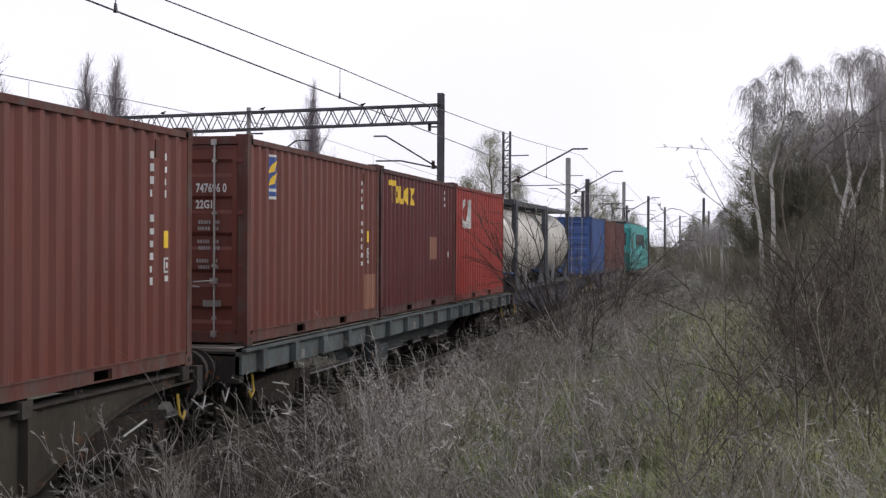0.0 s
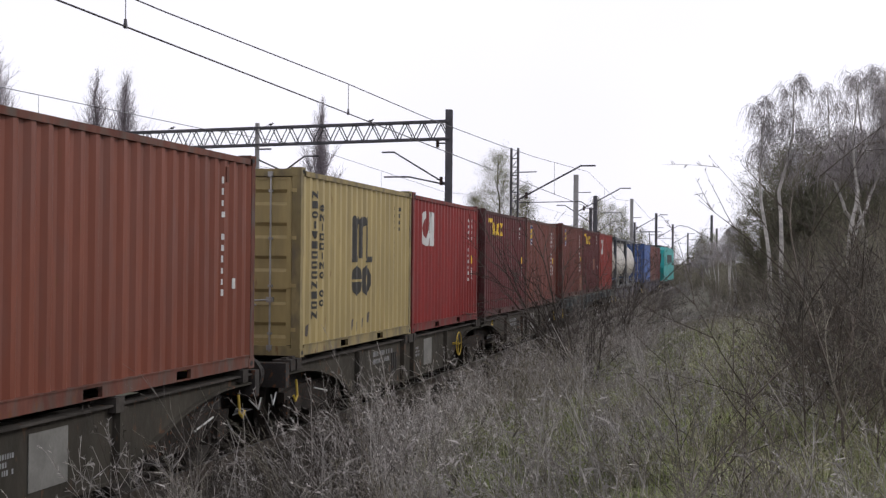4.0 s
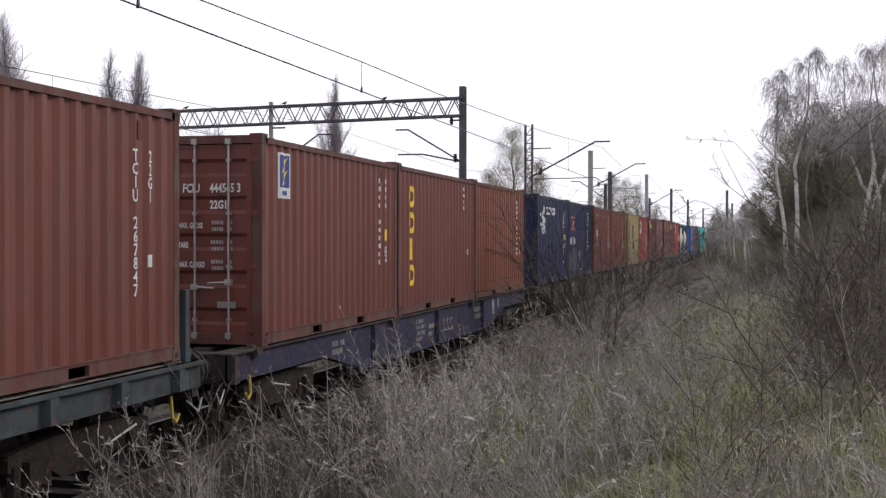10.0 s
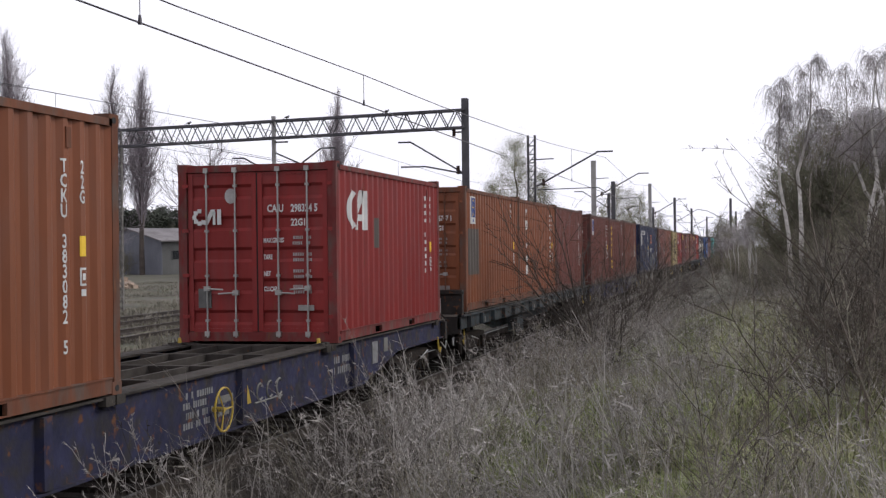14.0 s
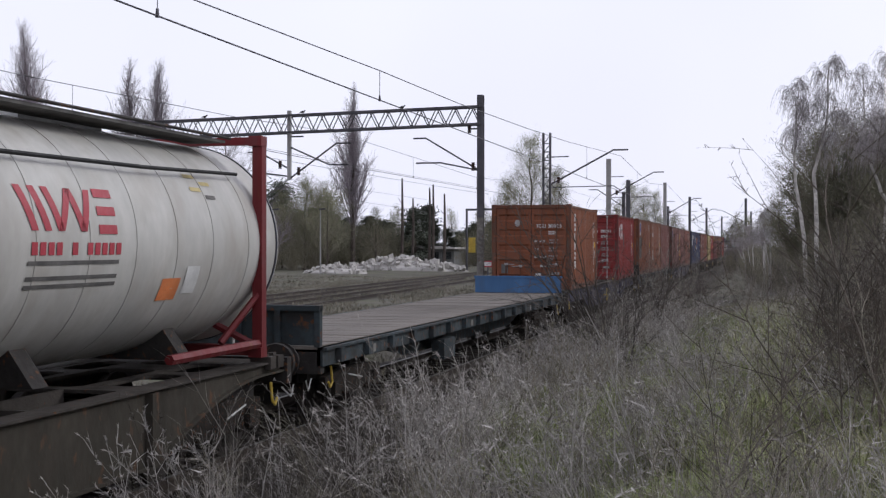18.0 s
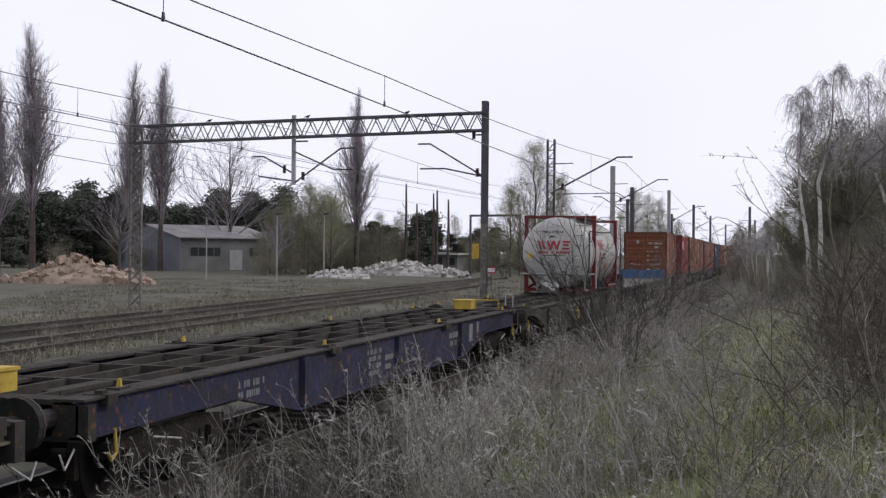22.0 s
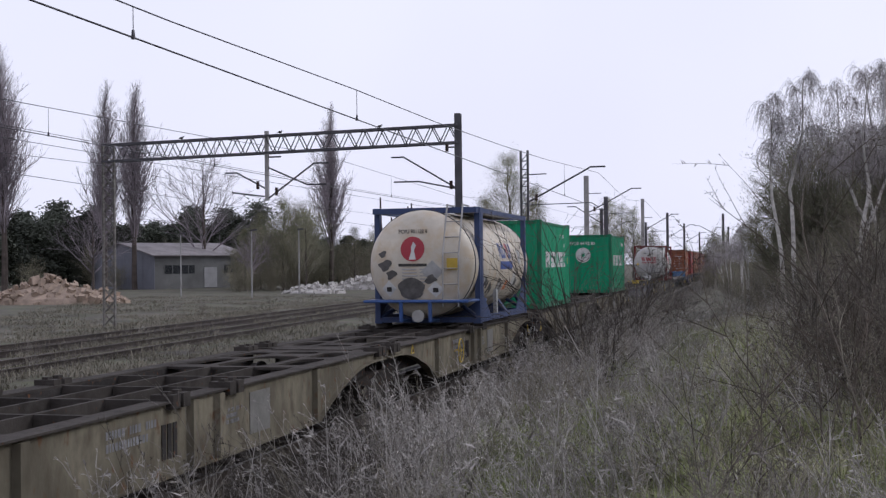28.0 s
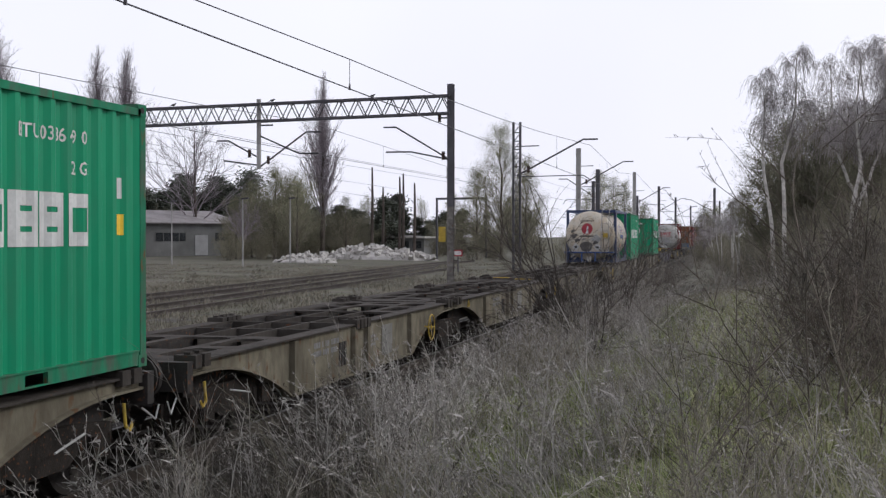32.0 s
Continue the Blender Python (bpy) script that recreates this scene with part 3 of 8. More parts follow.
def front_marks(box, columns=2, yellow=True, seed=1, top=2.2, count=11, number="", size="22G1"):
    """Columns of small white characters by the front end of a side wall."""
    if number:
        lettering(number, 0.165, WHITE, box, (5.1, top - 0.14), True, 0.79, True, bold=0.02, narrow=0.68)
        if size:
            lettering(size, 0.165, WHITE, box, (5.4, top - 0.14), True, 0.79, True, bold=0.02, narrow=0.68)
    else:
        s = dashes(Shape(), 5.06, top, 0.05, 0.08, count, 0.13, seed)
        if columns > 1:
            dashes(s, 5.37, top, 0.05, 0.08, 4, 0.13, seed + 7)
        tagged(part("small_writing", s, WHITE, box, "small white identification marks"), kind="stuff")
    if yellow:
        part("sticker", side_patch(Shape(), 5.36, 5.47, 1.28, 1.46), YELLOW, box, "yellow warning sticker")
        s = Shape()
        for a, b, lo, hi in ((5.36, 5.47, 1.16, 1.18), (5.36, 5.47, 1.02, 1.04), (5.36, 5.375, 1.04, 1.16), (5.455, 5.47, 1.04, 1.16), (5.39, 5.44, 1.07, 1.13), (5.37, 5.46, 0.93, 0.99)):
            side_patch(s, a, b, lo, hi)
        part("label", s, WHITE, box, "white outlined safety label")
    else:
        part("label", side_patch(Shape(), 5.36, 5.44, 0.98, 1.1), WHITE, box, "small white label")
    part("vent", Shape().box(SIDE_FACE - 0.006, SIDE_FACE + 0.012, 5.13, 5.21, 2.22, 2.4), [GRIMY[o.data.materials[0].name] for o in box.children if o.data.materials[0].name in GRIMY][0], box, "small air vent")


def half_ring(s, a, z, w, h, thick, wall=True):
    """A ring open towards the front, as a plain painted band."""
    out = [(a + w / 2 - w / 2 * math.cos(q), z + h / 2 + h / 2 * math.sin(q)) for q in [-2.2 + 4.4 * i / 10 for i in range(11)]]
    inn = [(a + w / 2 - (w / 2 - thick) * math.cos(q), z + h / 2 + (h / 2 - thick) * math.sin(q)) for q in [2.2 - 4.4 * i / 10 for i in range(11)]]
    for i in range(10):
        side_poly(s, [out[i], out[i + 1], inn[9 - i], inn[10 - i]])
    return s


def ring_wedge_bar(box, a, lo, h, label):
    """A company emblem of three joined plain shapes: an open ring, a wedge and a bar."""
    k = h / 0.62
    part("emblem", half_ring(Shape(), a, lo, 0.46 * k, h, 0.13 * k), WHITE, box, label)
    s = side_poly(Shape(), [(a + 0.34 * k, lo), (a + 0.46 * k, lo), (a + 0.74 * k, lo + h), (a + 0.6 * k, lo + h)])
    side_poly(s, [(a + 0.66 * k, lo), (a + 0.76 * k, lo), (a + 0.76 * k, lo + h), (a + 0.66 * k, lo + h)])
    side_patch(s, a + 0.5 * k, a + 0.68 * k, lo + 0.14 * k, lo + 0.24 * k)
    part("emblem", s, WHITE, box, label)
    part("emblem", side_patch(Shape(), a + 0.82 * k, a + 0.95 * k, lo, lo + h), WHITE, box, label)


def yellow_emblem(box, a, lo, h):
    """A row of five rounded yellow shapes."""
    label = "rounded yellow company emblem"
    s = side_patch(Shape(), a, a + 0.4, lo + h * 0.95, lo + h * 1.25)
    part("emblem", side_patch(s, a + 0.14, a + 0.27, lo, lo + h), YELLOW, box, label)
    s = half_ring(Shape(), a + 0.36, lo, 0.36, h, 0.1)
    part("emblem", side_patch(s, a + 0.58, a + 0.68, lo + 0.06, lo + h - 0.06), YELLOW, box, label)
    s = side_patch(Shape(), a + 0.74, a + 0.84, lo, lo + h)
    side_patch(s, a + 0.94, a + 1.04, lo, lo + h)
    part("emblem", side_patch(s, a + 0.84, a + 0.94, lo, lo + 0.1), YELLOW, box, label)
    s = half_ring(Shape(), a + 1.08, lo, 0.32, h, 0.1)
    part("emblem", side_patch(s, a + 1.28, a + 1.39, lo, lo + h), YELLOW, box, label)
    s = side_poly(Shape(), [(a + 1.42, lo), (a + 1.54, lo), (a + 1.78, lo + h), (a + 1.66, lo + h)])
    part("emblem", side_poly(s, [(a + 1.66, lo), (a + 1.78, lo), (a + 1.54, lo + h), (a + 1.42, lo + h)], 0.007), YELLOW, box, label)


BROWN = paint("brown_container_paint", (0.14, 0.047, 0.036))
MAROON = paint("maroon_container_paint", (0.095, 0.022, 0.023))
RUST_ORANGE = paint("orange_brown_container_paint", (0.20, 0.068, 0.032))
BROWN_B = paint("reddish_brown_container_paint", (0.165, 0.053, 0.033))
RED = paint("red_container_paint", (0.215, 0.026, 0.024))
BRIGHT_RED = paint("bright_red_container_paint", (0.28, 0.036, 0.028))
BEIGE = paint("beige_container_paint", (0.35, 0.275, 0.125), rust=0.12)
BLUE = paint("navy_container_paint", (0.014, 0.019, 0.06))
PALE_BLUE = paint("blue_container_paint", (0.07, 0.13, 0.33))
GREEN = paint("green_container_paint", (0.009, 0.25, 0.12), rust=0.06, fade=0.9)
PATCH_GREY = paint("grey_touch_up_paint", (0.10, 0.085, 0.075))
PATCH_BLUE = paint("grey_blue_touch_up_paint", (0.06, 0.072, 0.09))
PATCH_PALE = paint("pale_brown_touch_up_paint", (0.27, 0.13, 0.09))


def load_train():
    c = build_container("shipping_container", "bright red corrugated shipping container with white emblem", BRIGHT_RED, 27.03, seat=SEAT + 0.06)
    ring_wedge_bar(c, 0.75, 1.62, 0.66, "large white company emblem")

    c = build_container("shipping_container", "maroon corrugated shipping container with yellow emblem", MAROON, 20.87, seat=SEAT + 0.06)
    yellow_emblem(c, 0.62, 1.98, 0.32)
    part("patch", side_patch(Shape(), 3.7, 4.3, 0.95, 1.4), PATCH_PALE, c, "pale repaired patch")
    front_marks(c, 1, False, 3, 2.3, 3)

    c = build_container("shipping_container", "faded brown shipping container with doors facing back", BROWN, 14.69, seat=SEAT + 0.06)
    door_marks(c, "CU", "747696 0")
    fringe_logo(c, 0.75)
    front_marks(c, 1, True, 4)
    part("patch", side_patch(Shape(), 5.3, 5.9, 0.18, 0.75), PATCH_PALE, c, "pale repaired patch")

    c = build_container("shipping_container", "brown corrugated shipping container with small company label", BROWN, 6.98, seat=SEAT - 0.03)
    fringe_logo(c, 0.75)
    front_marks(c, 2, True, 5)

    c = build_container("shipping_container", "maroon corrugated shipping container with yellow block lettering", MAROON, 0.77, seat=SEAT - 0.03)
    yellow_emblem(c, 0.6, 1.98, 0.32)
    front_marks(c, 1, True, 6, 2.2, 3)

    c = build_container("shipping_container", "red corrugated shipping container with large white emblem", RED, -6.14, seat=SEAT - 0.03)
    ring_wedge_bar(c, 0.75, 1.62, 0.66, "large white company emblem")
    front_marks(c, 2, True, 7)

    c = build_container("shipping_container", "beige shipping container with black emblem and dented lower wall", BEIGE, -12.31, seat=SEAT - 0.03)
    s = Shape()
    for a in (2.5, 2.84, 3.18):
        side_poly(s, [(a, 1.36), (a + 0.17, 1.36), (a + 0.17, 1.97), (a + 0.08, 2.03), (a, 1.97)], 0.005)
    for a in (2.67, 3.01):
        side_poly(s, [(a, 1.82), (a + 0.17, 1.9), (a + 0.17, 2.0), (a + 0.1, 2.03), (a, 1.92)], 0.007)
    for a, b in ((2.36, 2.72), (3.14, 3.54)):
        side_poly(s, [(a, 1.30), (b - 0.05, 1.30), (b, 1.39), (a + 0.12, 1.39)], 0.009)
    part("emblem", s, BLACK, c, "large black arched emblem")
    figures(c, BLACK, "black rounded emblem", ("lens", "ring"), 2.5, 0.76, 0.44, 0.5, 0.52, 0.15)
    figure_column(c, BLACK, "column of black block figures", ("zig", "slots", "ring", "bar", "peg", "slots", "frame", "frame", "frame", "zig", "slots", "frame", "zig"), 0.58, 2.3, 0.15, 0.105, 0.1415, 0.035)
    figure_column(c, BLACK, "column of black block figures", ("lens", "zig", "bar", "frame", "frame", "bar", "zig", "ring"), 0.9, 2.12, 0.11, 0.1, 0.137, 0.028)
    figure_column(c, BLACK, "column of black block figures", ("ring", "ring"), 0.9, 0.9, 0.11, 0.1, 0.137, 0.028)
    for q, z in ((0.32, 0.36), (2.5, 0.34), (2.75, 0.3), (3.05, 0.34), (3.35, 0.42)):
        part("stain", side_poly(Shape(), [(q, z - 0.08), (q + 0.05, z - 0.1), (q + 0.07, z + 0.08), (q + 0.02, z + 0.05)]), PATCH_GREY, c, "rust scar")
    s = dashes(Shape(), 4.9, 2.2, 0.07, 0.07, 12, 0.115, 23)
    dashes(s, 5.3, 2.2, 0.07, 0.07, 4, 0.115, 24)
    tagged(part("small_writing", s, BLACK, c), kind="stuff")

    c = build_container("shipping_container", "plain reddish-brown corrugated shipping container", BROWN_B, -20.05, seat=SEAT - 0.03)
    front_marks(c, 1, False, 8)
    c = build_container("shipping_container", "red-brown shipping container with white vertical lettering", BROWN, -26.23, seat=SEAT - 0.03)
    door_marks(c, "", "016011 0")
    figure_column(c, WHITE, "white vertical figure", ("peg", "bar", "slots", "cross"), 0.92, 2.28, 0.3, 0.26, 0.31, 0.09)
    front_marks(c, 1, False, 9)

    c = build_container("shipping_container", "navy blue shipping container with orange cross and grey repairs", BLUE, -33.26, seat=SEAT - 0.03)
    s = Shape()
    side_poly(s, [(0.72, 2.1), (0.98, 1.98), (1.3, 1.72), (1.68, 1.5), (1.38, 1.82), (1.05, 2.06)], 0.006)
    side_poly(s, [(0.7, 1.55), (1.0, 1.62), (1.3, 1.86), (1.66, 2.1), (1.36, 2.02), (1.02, 1.78)], 0.008)
    part("emblem", s, ORANGE, c, "orange crossed emblem")
    figures(c, WHITE, "white figure", ("cross", "bar"), 0.52, 1.13, 0.3, 0.25, 0.31, 0.09)
    figures(c, WHITE, "white figure", ("slant", "slots", "lens"), 0.96, 1.13, 0.25, 0.25, 0.28, 0.07)
    for a, b, hi in ((0.14, 0.8, 0.86), (1.16, 2.2, 1.02), (3.3, 3.9, 1.0)):
        part("patch", side_patch(Shape(), a, b, 0.2, hi), PATCH_BLUE, c, "grey-blue repainted panel")
    for q in (2.5, 2.68, 2.82):
        part("scratch", side_poly(Shape(), [(q, 0.62), (q + 0.05, 0.58), (q + 0.12, 0.8), (q + 0.05, 0.95), (q + 0.02, 0.8)]), FADED_WHITE, c, "pale scraped paint")
    part("scratch", side_poly(Shape(), [(2.5, 0.3), (3.1, 0.22), (3.7, 0.24), (3.1, 0.28)]), FADED_WHITE, c, "pale scraped paint")
    front_marks(c, 2, False, 19, 2.2, 11)

    c = build_container("shipping_container", "navy blue shipping container with white emblem and blind end", BLUE, -39.47, doors=False, seat=SEAT - 0.03)
    s = Shape()
    # a swirl with a wing and two legs
    for k in range(16):
        p, q = k / 16, (k + 1) / 16
        ring = [(0.8 + (0.30 - 0.14 * f) * math.cos(1.2 + 7.5 * f + e), 1.86 + (0.26 - 0.12 * f) * math.sin(1.2 + 7.5 * f + e)) for f, e in ((p, 0), (q, 0))]
        inner = [(0.8 + (0.24 - 0.15 * f) * math.cos(1.2 + 7.5 * f), 1.86 + (0.20 - 0.12 * f) * math.sin(1.2 + 7.5 * f)) for f in (q, p)]
        side_poly(s, ring + inner, 0.005 + 0.0004 * k)
    side_poly(s, [(0.85, 2.02), (1.12, 2.3), (1.3, 2.22), (1.2, 2.04), (1.04, 1.86)], 0.013)
    side_poly(s, [(1.02, 1.9), (1.38, 1.98), (1.46, 1.88), (1.2, 1.76)], 0.015)
    side_poly(s, [(1.08, 1.8), (1.2, 1.74), (1.34, 1.6), (1.24, 1.42), (1.2, 1.56), (1.06, 1.66)], 0.017)
    side_poly(s, [(0.86, 1.66), (0.96, 1.64), (1.02, 1.5), (0.94, 1.44)], 0.013)
    part("emblem", s, WHITE, c, "white emblem")
    figures(c, WHITE, "white figure", ("ring", "frame", "ring", "zig", "ring", "lens"), 1.62, 2.03, 0.25, 0.23, 0.29, 0.055)
    s = Shape()
    for i in range(4):
        s.box(0.0 - 0.28 * i, 0.2 - 0.28 * i, 0.024, 0.027, 2.2, 2.36)
    for a, b, lo, hi in ((0.18, 0.22, 0.12, 0.4), (0.36, 0.4, 0.12, 0.4), (0.22, 0.36, 0.12, 0.15), (0.22, 0.36, 0.37, 0.4)):
        s.box(a, b, 0.02, 0.027, lo, hi)
    part("emblem", s, WHITE, c)
    lettering("CXDU2134078", 0.155, WHITE, c, pose(0.66, 0.022, 2.1) @ ON_REAR, False, 0.8, True)
    front_marks(c, 1, True, 10, 2.2, number="CXDU 213407 8")

    c = build_container("shipping_container", "plain brown corrugated shipping container", BROWN_B, -47.75, seat=SEAT - 0.02)
    front_marks(c, 1, True, 11)
    c = build_container("shipping_container", "brown shipping container with tall yellow lettering", BROWN, -53.92, seat=SEAT - 0.02)
    figure_column(c, YELLOW, "tall yellow figure", ("ring", "ring", "bar", "ring"), 0.7, 2.24, 0.38, 0.38, 0.46, 0.095)
    front_marks(c, 1, False, 12, 2.3, 4)
    c = build_container("shipping_container", "brown shipping container with company label and barred doors", BROWN, -60.08, seat=SEAT - 0.02)
    door_marks(c, "FCIU", "444565 3")
    fringe_logo(c, 0.62)
    front_marks(c, 2, True, 13)

    c = build_container("shipping_container", "dark brown corrugated shipping container", BROWN, -68.42, seat=SEAT + 0.03)
    front_marks(c, 2, False, 14, 2.15, number="TCIU 267847")
    c = build_container("shipping_container", "orange-brown shipping container with white vertical lettering", RUST_ORANGE, -74.6, seat=SEAT + 0.03)
    triton_letters(c, 0.95)
    front_marks(c, 2, True, 15)
    c = build_container("shipping_container", "orange-brown shipping container with grey repair stripes", RUST_ORANGE, -80.73, seat=SEAT + 0.03, painted=True)
    door_marks(c, "SCU", "356747 1")
    fringe_logo(c, 0.62)
    part("patch", side_patch(Shape(), 0.35, 1.35, 0.75, 1.72), PATCH_GREY, c, "grey repaired patch")
    front_marks(c, 1, True, 16, 2.3, 3)

    c = build_container("shipping_container", "red shipping container with white emblem, doors facing back", RED, -89.04)
    door_marks(c, "CAIU", "298324 5", ("MAX.GROSS", "TARE", "NET", "CU.CAP."))
    ring_wedge_bar(c, 0.6, 1.62, 0.6, "large white company emblem")
    part("patch", side_patch(Shape(), 1.95, 2.25, 1.35, 1.82), PATCH_GREY, c, "dark painted patch")
    s = Shape()
    for i in range(6):
        q = -2.2 + 4.4 * i / 6
        s.box(-0.88 - 0.09 * math.cos(q) - 0.03, -0.88 - 0.09 * math.cos(q) + 0.03, 0.022, 0.03, 1.82 + 0.09 * math.sin(q) - 0.03, 1.82 + 0.09 * math.sin(q) + 0.03)
    s.slab([(-0.82, 1.71), (-0.76, 1.71), (-0.64, 1.93), (-0.71, 1.93)], "y", 0.022, 0.03).box(-0.68, -0.64, 0.022, 0.03, 1.71, 1.9).box(-0.61, -0.55, 0.022, 0.03, 1.71, 1.93)
    part("emblem", s, WHITE, c, "white company emblem")
    part("sticker", Shape().slab([(-0.4 + 0.09 * math.cos(q), 2.12 + 0.11 * math.sin(q)) for q in [i * math.pi / 8 for i in range(16)]], "y", 0.022, 0.03), FADED_WHITE, c, "round pale sticker")
    front_marks(c, 2, True, 17)
    c = build_container("shipping_container", "orange-brown shipping container with vertical white lettering and barred doors", RUST_ORANGE, -101.43, painted=True)
    ring = [(-0.42 + 0.085 * math.cos(q), 2.02 + 0.1 * math.sin(q)) for q in [i * math.pi / 8 for i in range(16)]]
    part("sticker", Shape().slab(ring, "y", 0.022, 0.03), FADED_WHITE, c, "round pale sticker")
    part("sticker", Shape().box(0.12, 0.3, 0.024, 0.03, 0.42, 0.5), WHITE, c, "small white sticker")
    door_marks(c, "TCKU", "383082 5")
    triton_letters(c, 0.75)
    front_marks(c, 1, True, 18, 2.15, number="TCKU 383082 5", size="22G")

    for u, number, side in ((-171.46, "EITU0 44 92 80", ""), (-191.12, "", "CU 35 56 95 8"), (-256.5, "", "EITU 03 86 49 0")):
        c = build_container("shipping_container", "bright green corrugated shipping container with white block lettering", GREEN, u, doors=False)
        figures(c, WHITE, "large white block figure", ("slots", "wedge", "slots", "frame", "ring", "frame", "slots", "slots", "frame"), 0.92, 1.2, 0.40, 0.47, 0.455, 0.125)
        if number:
            lettering(number, 0.2, WHITE, c, pose(-0.72, 0.022, 2.13) @ ON_REAR, narrow=0.95)
        if side:
            lettering(side, 0.17, WHITE, c, (3.75, 2.12), True, narrow=1.0, bold=0.012)
            lettering("22 G1", 0.17, WHITE, c, (4.6, 1.84), True, bold=0.012)
        else:
            s = dashes(Shape(), 4.5, 2.15, 0.11, 0.13, 1, 1)
            for i in range(6):
                side_patch(s, 4.35 + 0.22 * i, 4.47 + 0.22 * i, 2.1, 2.24)
            tagged(part("small_writing", s, WHITE, c), kind="stuff")
        s = Shape()
        ring = [(-0.04 + 0.33 * math.cos(w), 1.68 + 0.33 * math.sin(w)) for w in [i * math.pi / 12 for i in range(24)]]
        s.slab(ring, "y", 0.016, 0.024)
        disc = part("emblem", s, WHITE, c, "round white emblem with green star")
        star = [(-0.04 + r * math.cos(w), 1.68 + r * math.sin(w)) for w, r in [(i * math.pi / 8, 0.17 if i % 2 == 0 else 0.05) for i in range(16)]]
        part("star", Shape().slab(star, "y", 0.011, 0.017), GREEN, disc)
        for i in range(14):
            w = math.radians(200 + 140 * i / 13)
            q, v = -0.04 + 0.27 * math.cos(w), 1.68 + 0.27 * math.sin(w)
            part("emblem_mark", Shape().box(q - 0.014, q + 0.014, 0.011, 0.016, v - 0.025, v + 0.025), BLACK, disc)
        part("sticker", side_patch(Shape(), 5.5, 5.62, 1.3, 1.5), YELLOW, c, "yellow warning sticker")
        part("label", side_patch(Shape(), 5.5, 5.6, 1.65, 1.85), WHITE, c)

    build_container("shipping_container", "blue shipping container far ahead on the train", PALE_BLUE, 55.8)
    build_container("shipping_container", "plain brown shipping container far ahead on the train", BROWN, 61.95)
    build_container("shipping_container", "dark brown shipping container behind the locomotive", MAROON, 68.1)


def triton_letters(box, a):
    """Six bold white shapes one above another."""
    figure_column(box, WHITE, "bold white vertical figure", ("peg", "frame", "bar", "peg", "ring", "slots"), a, 2.31, 0.30, 0.235, 0.29, 0.08)


load_train()


# ---- wagons ----
FRAME_FAINT = material("faint_stencil_paint", (0.21, 0.21, 0.215), 0.7, dark=0.5, light=1.2, big=6, fine=30)
FRAME_PALE = material("pale_data_panel", (0.17, 0.165, 0.15), 0.7, dark=0.7, light=1.1, big=4, fine=30)
YELLOW_STEEL = material("yellow_painted_steel", (0.46, 0.32, 0.04), 0.6, dark=0.7, light=1.1, big=4, fine=20, rust=0.2)
RAIL_GREY = material("dull_grey_handrail", (0.22, 0.22, 0.21), 0.6, dark=0.7, light=1.1, big=4, fine=20, rust=0.15)
WHITE_STEEL = material("white_painted_steel", (0.40, 0.40, 0.38), 0.6, dark=0.7, light=1.1, big=4, fine=20, rust=0.15)
WHEEL = material("wheel_steel", (0.035, 0.029, 0.025), 0.7, metal=0.3, dark=0.7, light=1.3, big=4, fine=20)


def add_bogie(wagon, y):
    """A two-axle freight bogie under a wagon, centred at y."""
    s = Shape()
    for x in (-1.0, 1.0):
        s.slab([(y - 1.25, 0.52), (y - 1.25, 0.66), (y - 0.55, 0.72), (y + 0.55, 0.72), (y + 1.25, 0.66), (y + 1.25, 0.52), (y + 0.7, 0.5), (y + 0.4, 0.34), (y - 0.4, 0.34), (y - 0.7, 0.5)],
               "x", x - 0.05, x + 0.05)
    s.box(-1.0, 1.0, y - 0.2, y + 0.2, 0.42, 0.7)
    bogie = part("bogie", s, BOGIE, wagon, "dusty freight bogie")
    for a in (y - 0.9, y + 0.9):
        part("axle", Shape().rod((-1.05, a, 0.46), (1.05, a, 0.46), 0.075, n=10), WHEEL, bogie)
        for x in (-1, 1):
            prof = [(x * 0.66, 0.1), (x * 0.66, 0.49), (x * 0.69, 0.49), (x * 0.70, 0.46), (x * 0.80, 0.455), (x * 0.80, 0.4), (x * 0.75, 0.36), (x * 0.75, 0.15), (x * 0.82, 0.12)]
            part("wheel", Shape().turned(prof, "x", 24, (a, 0.46)), WHEEL, bogie, smooth=False)
            part("axle_box", Shape().box(*sorted((x * 0.93, x * 1.12)), a - 0.13, a + 0.13, 0.36, 0.58), BOGIE, bogie)
            for d in (-0.24, 0.24):
                part("spring", Shape().rod((x * 1.02, a + d, 0.32), (x * 1.02, a + d, 0.56), 0.07, n=8), BOGIE, bogie)
            part("brake_block", Shape().box(*sorted((x * 0.71, x * 0.80)), a - 0.56, a - 0.48, 0.34, 0.6), BOGIE, bogie)
    return bogie


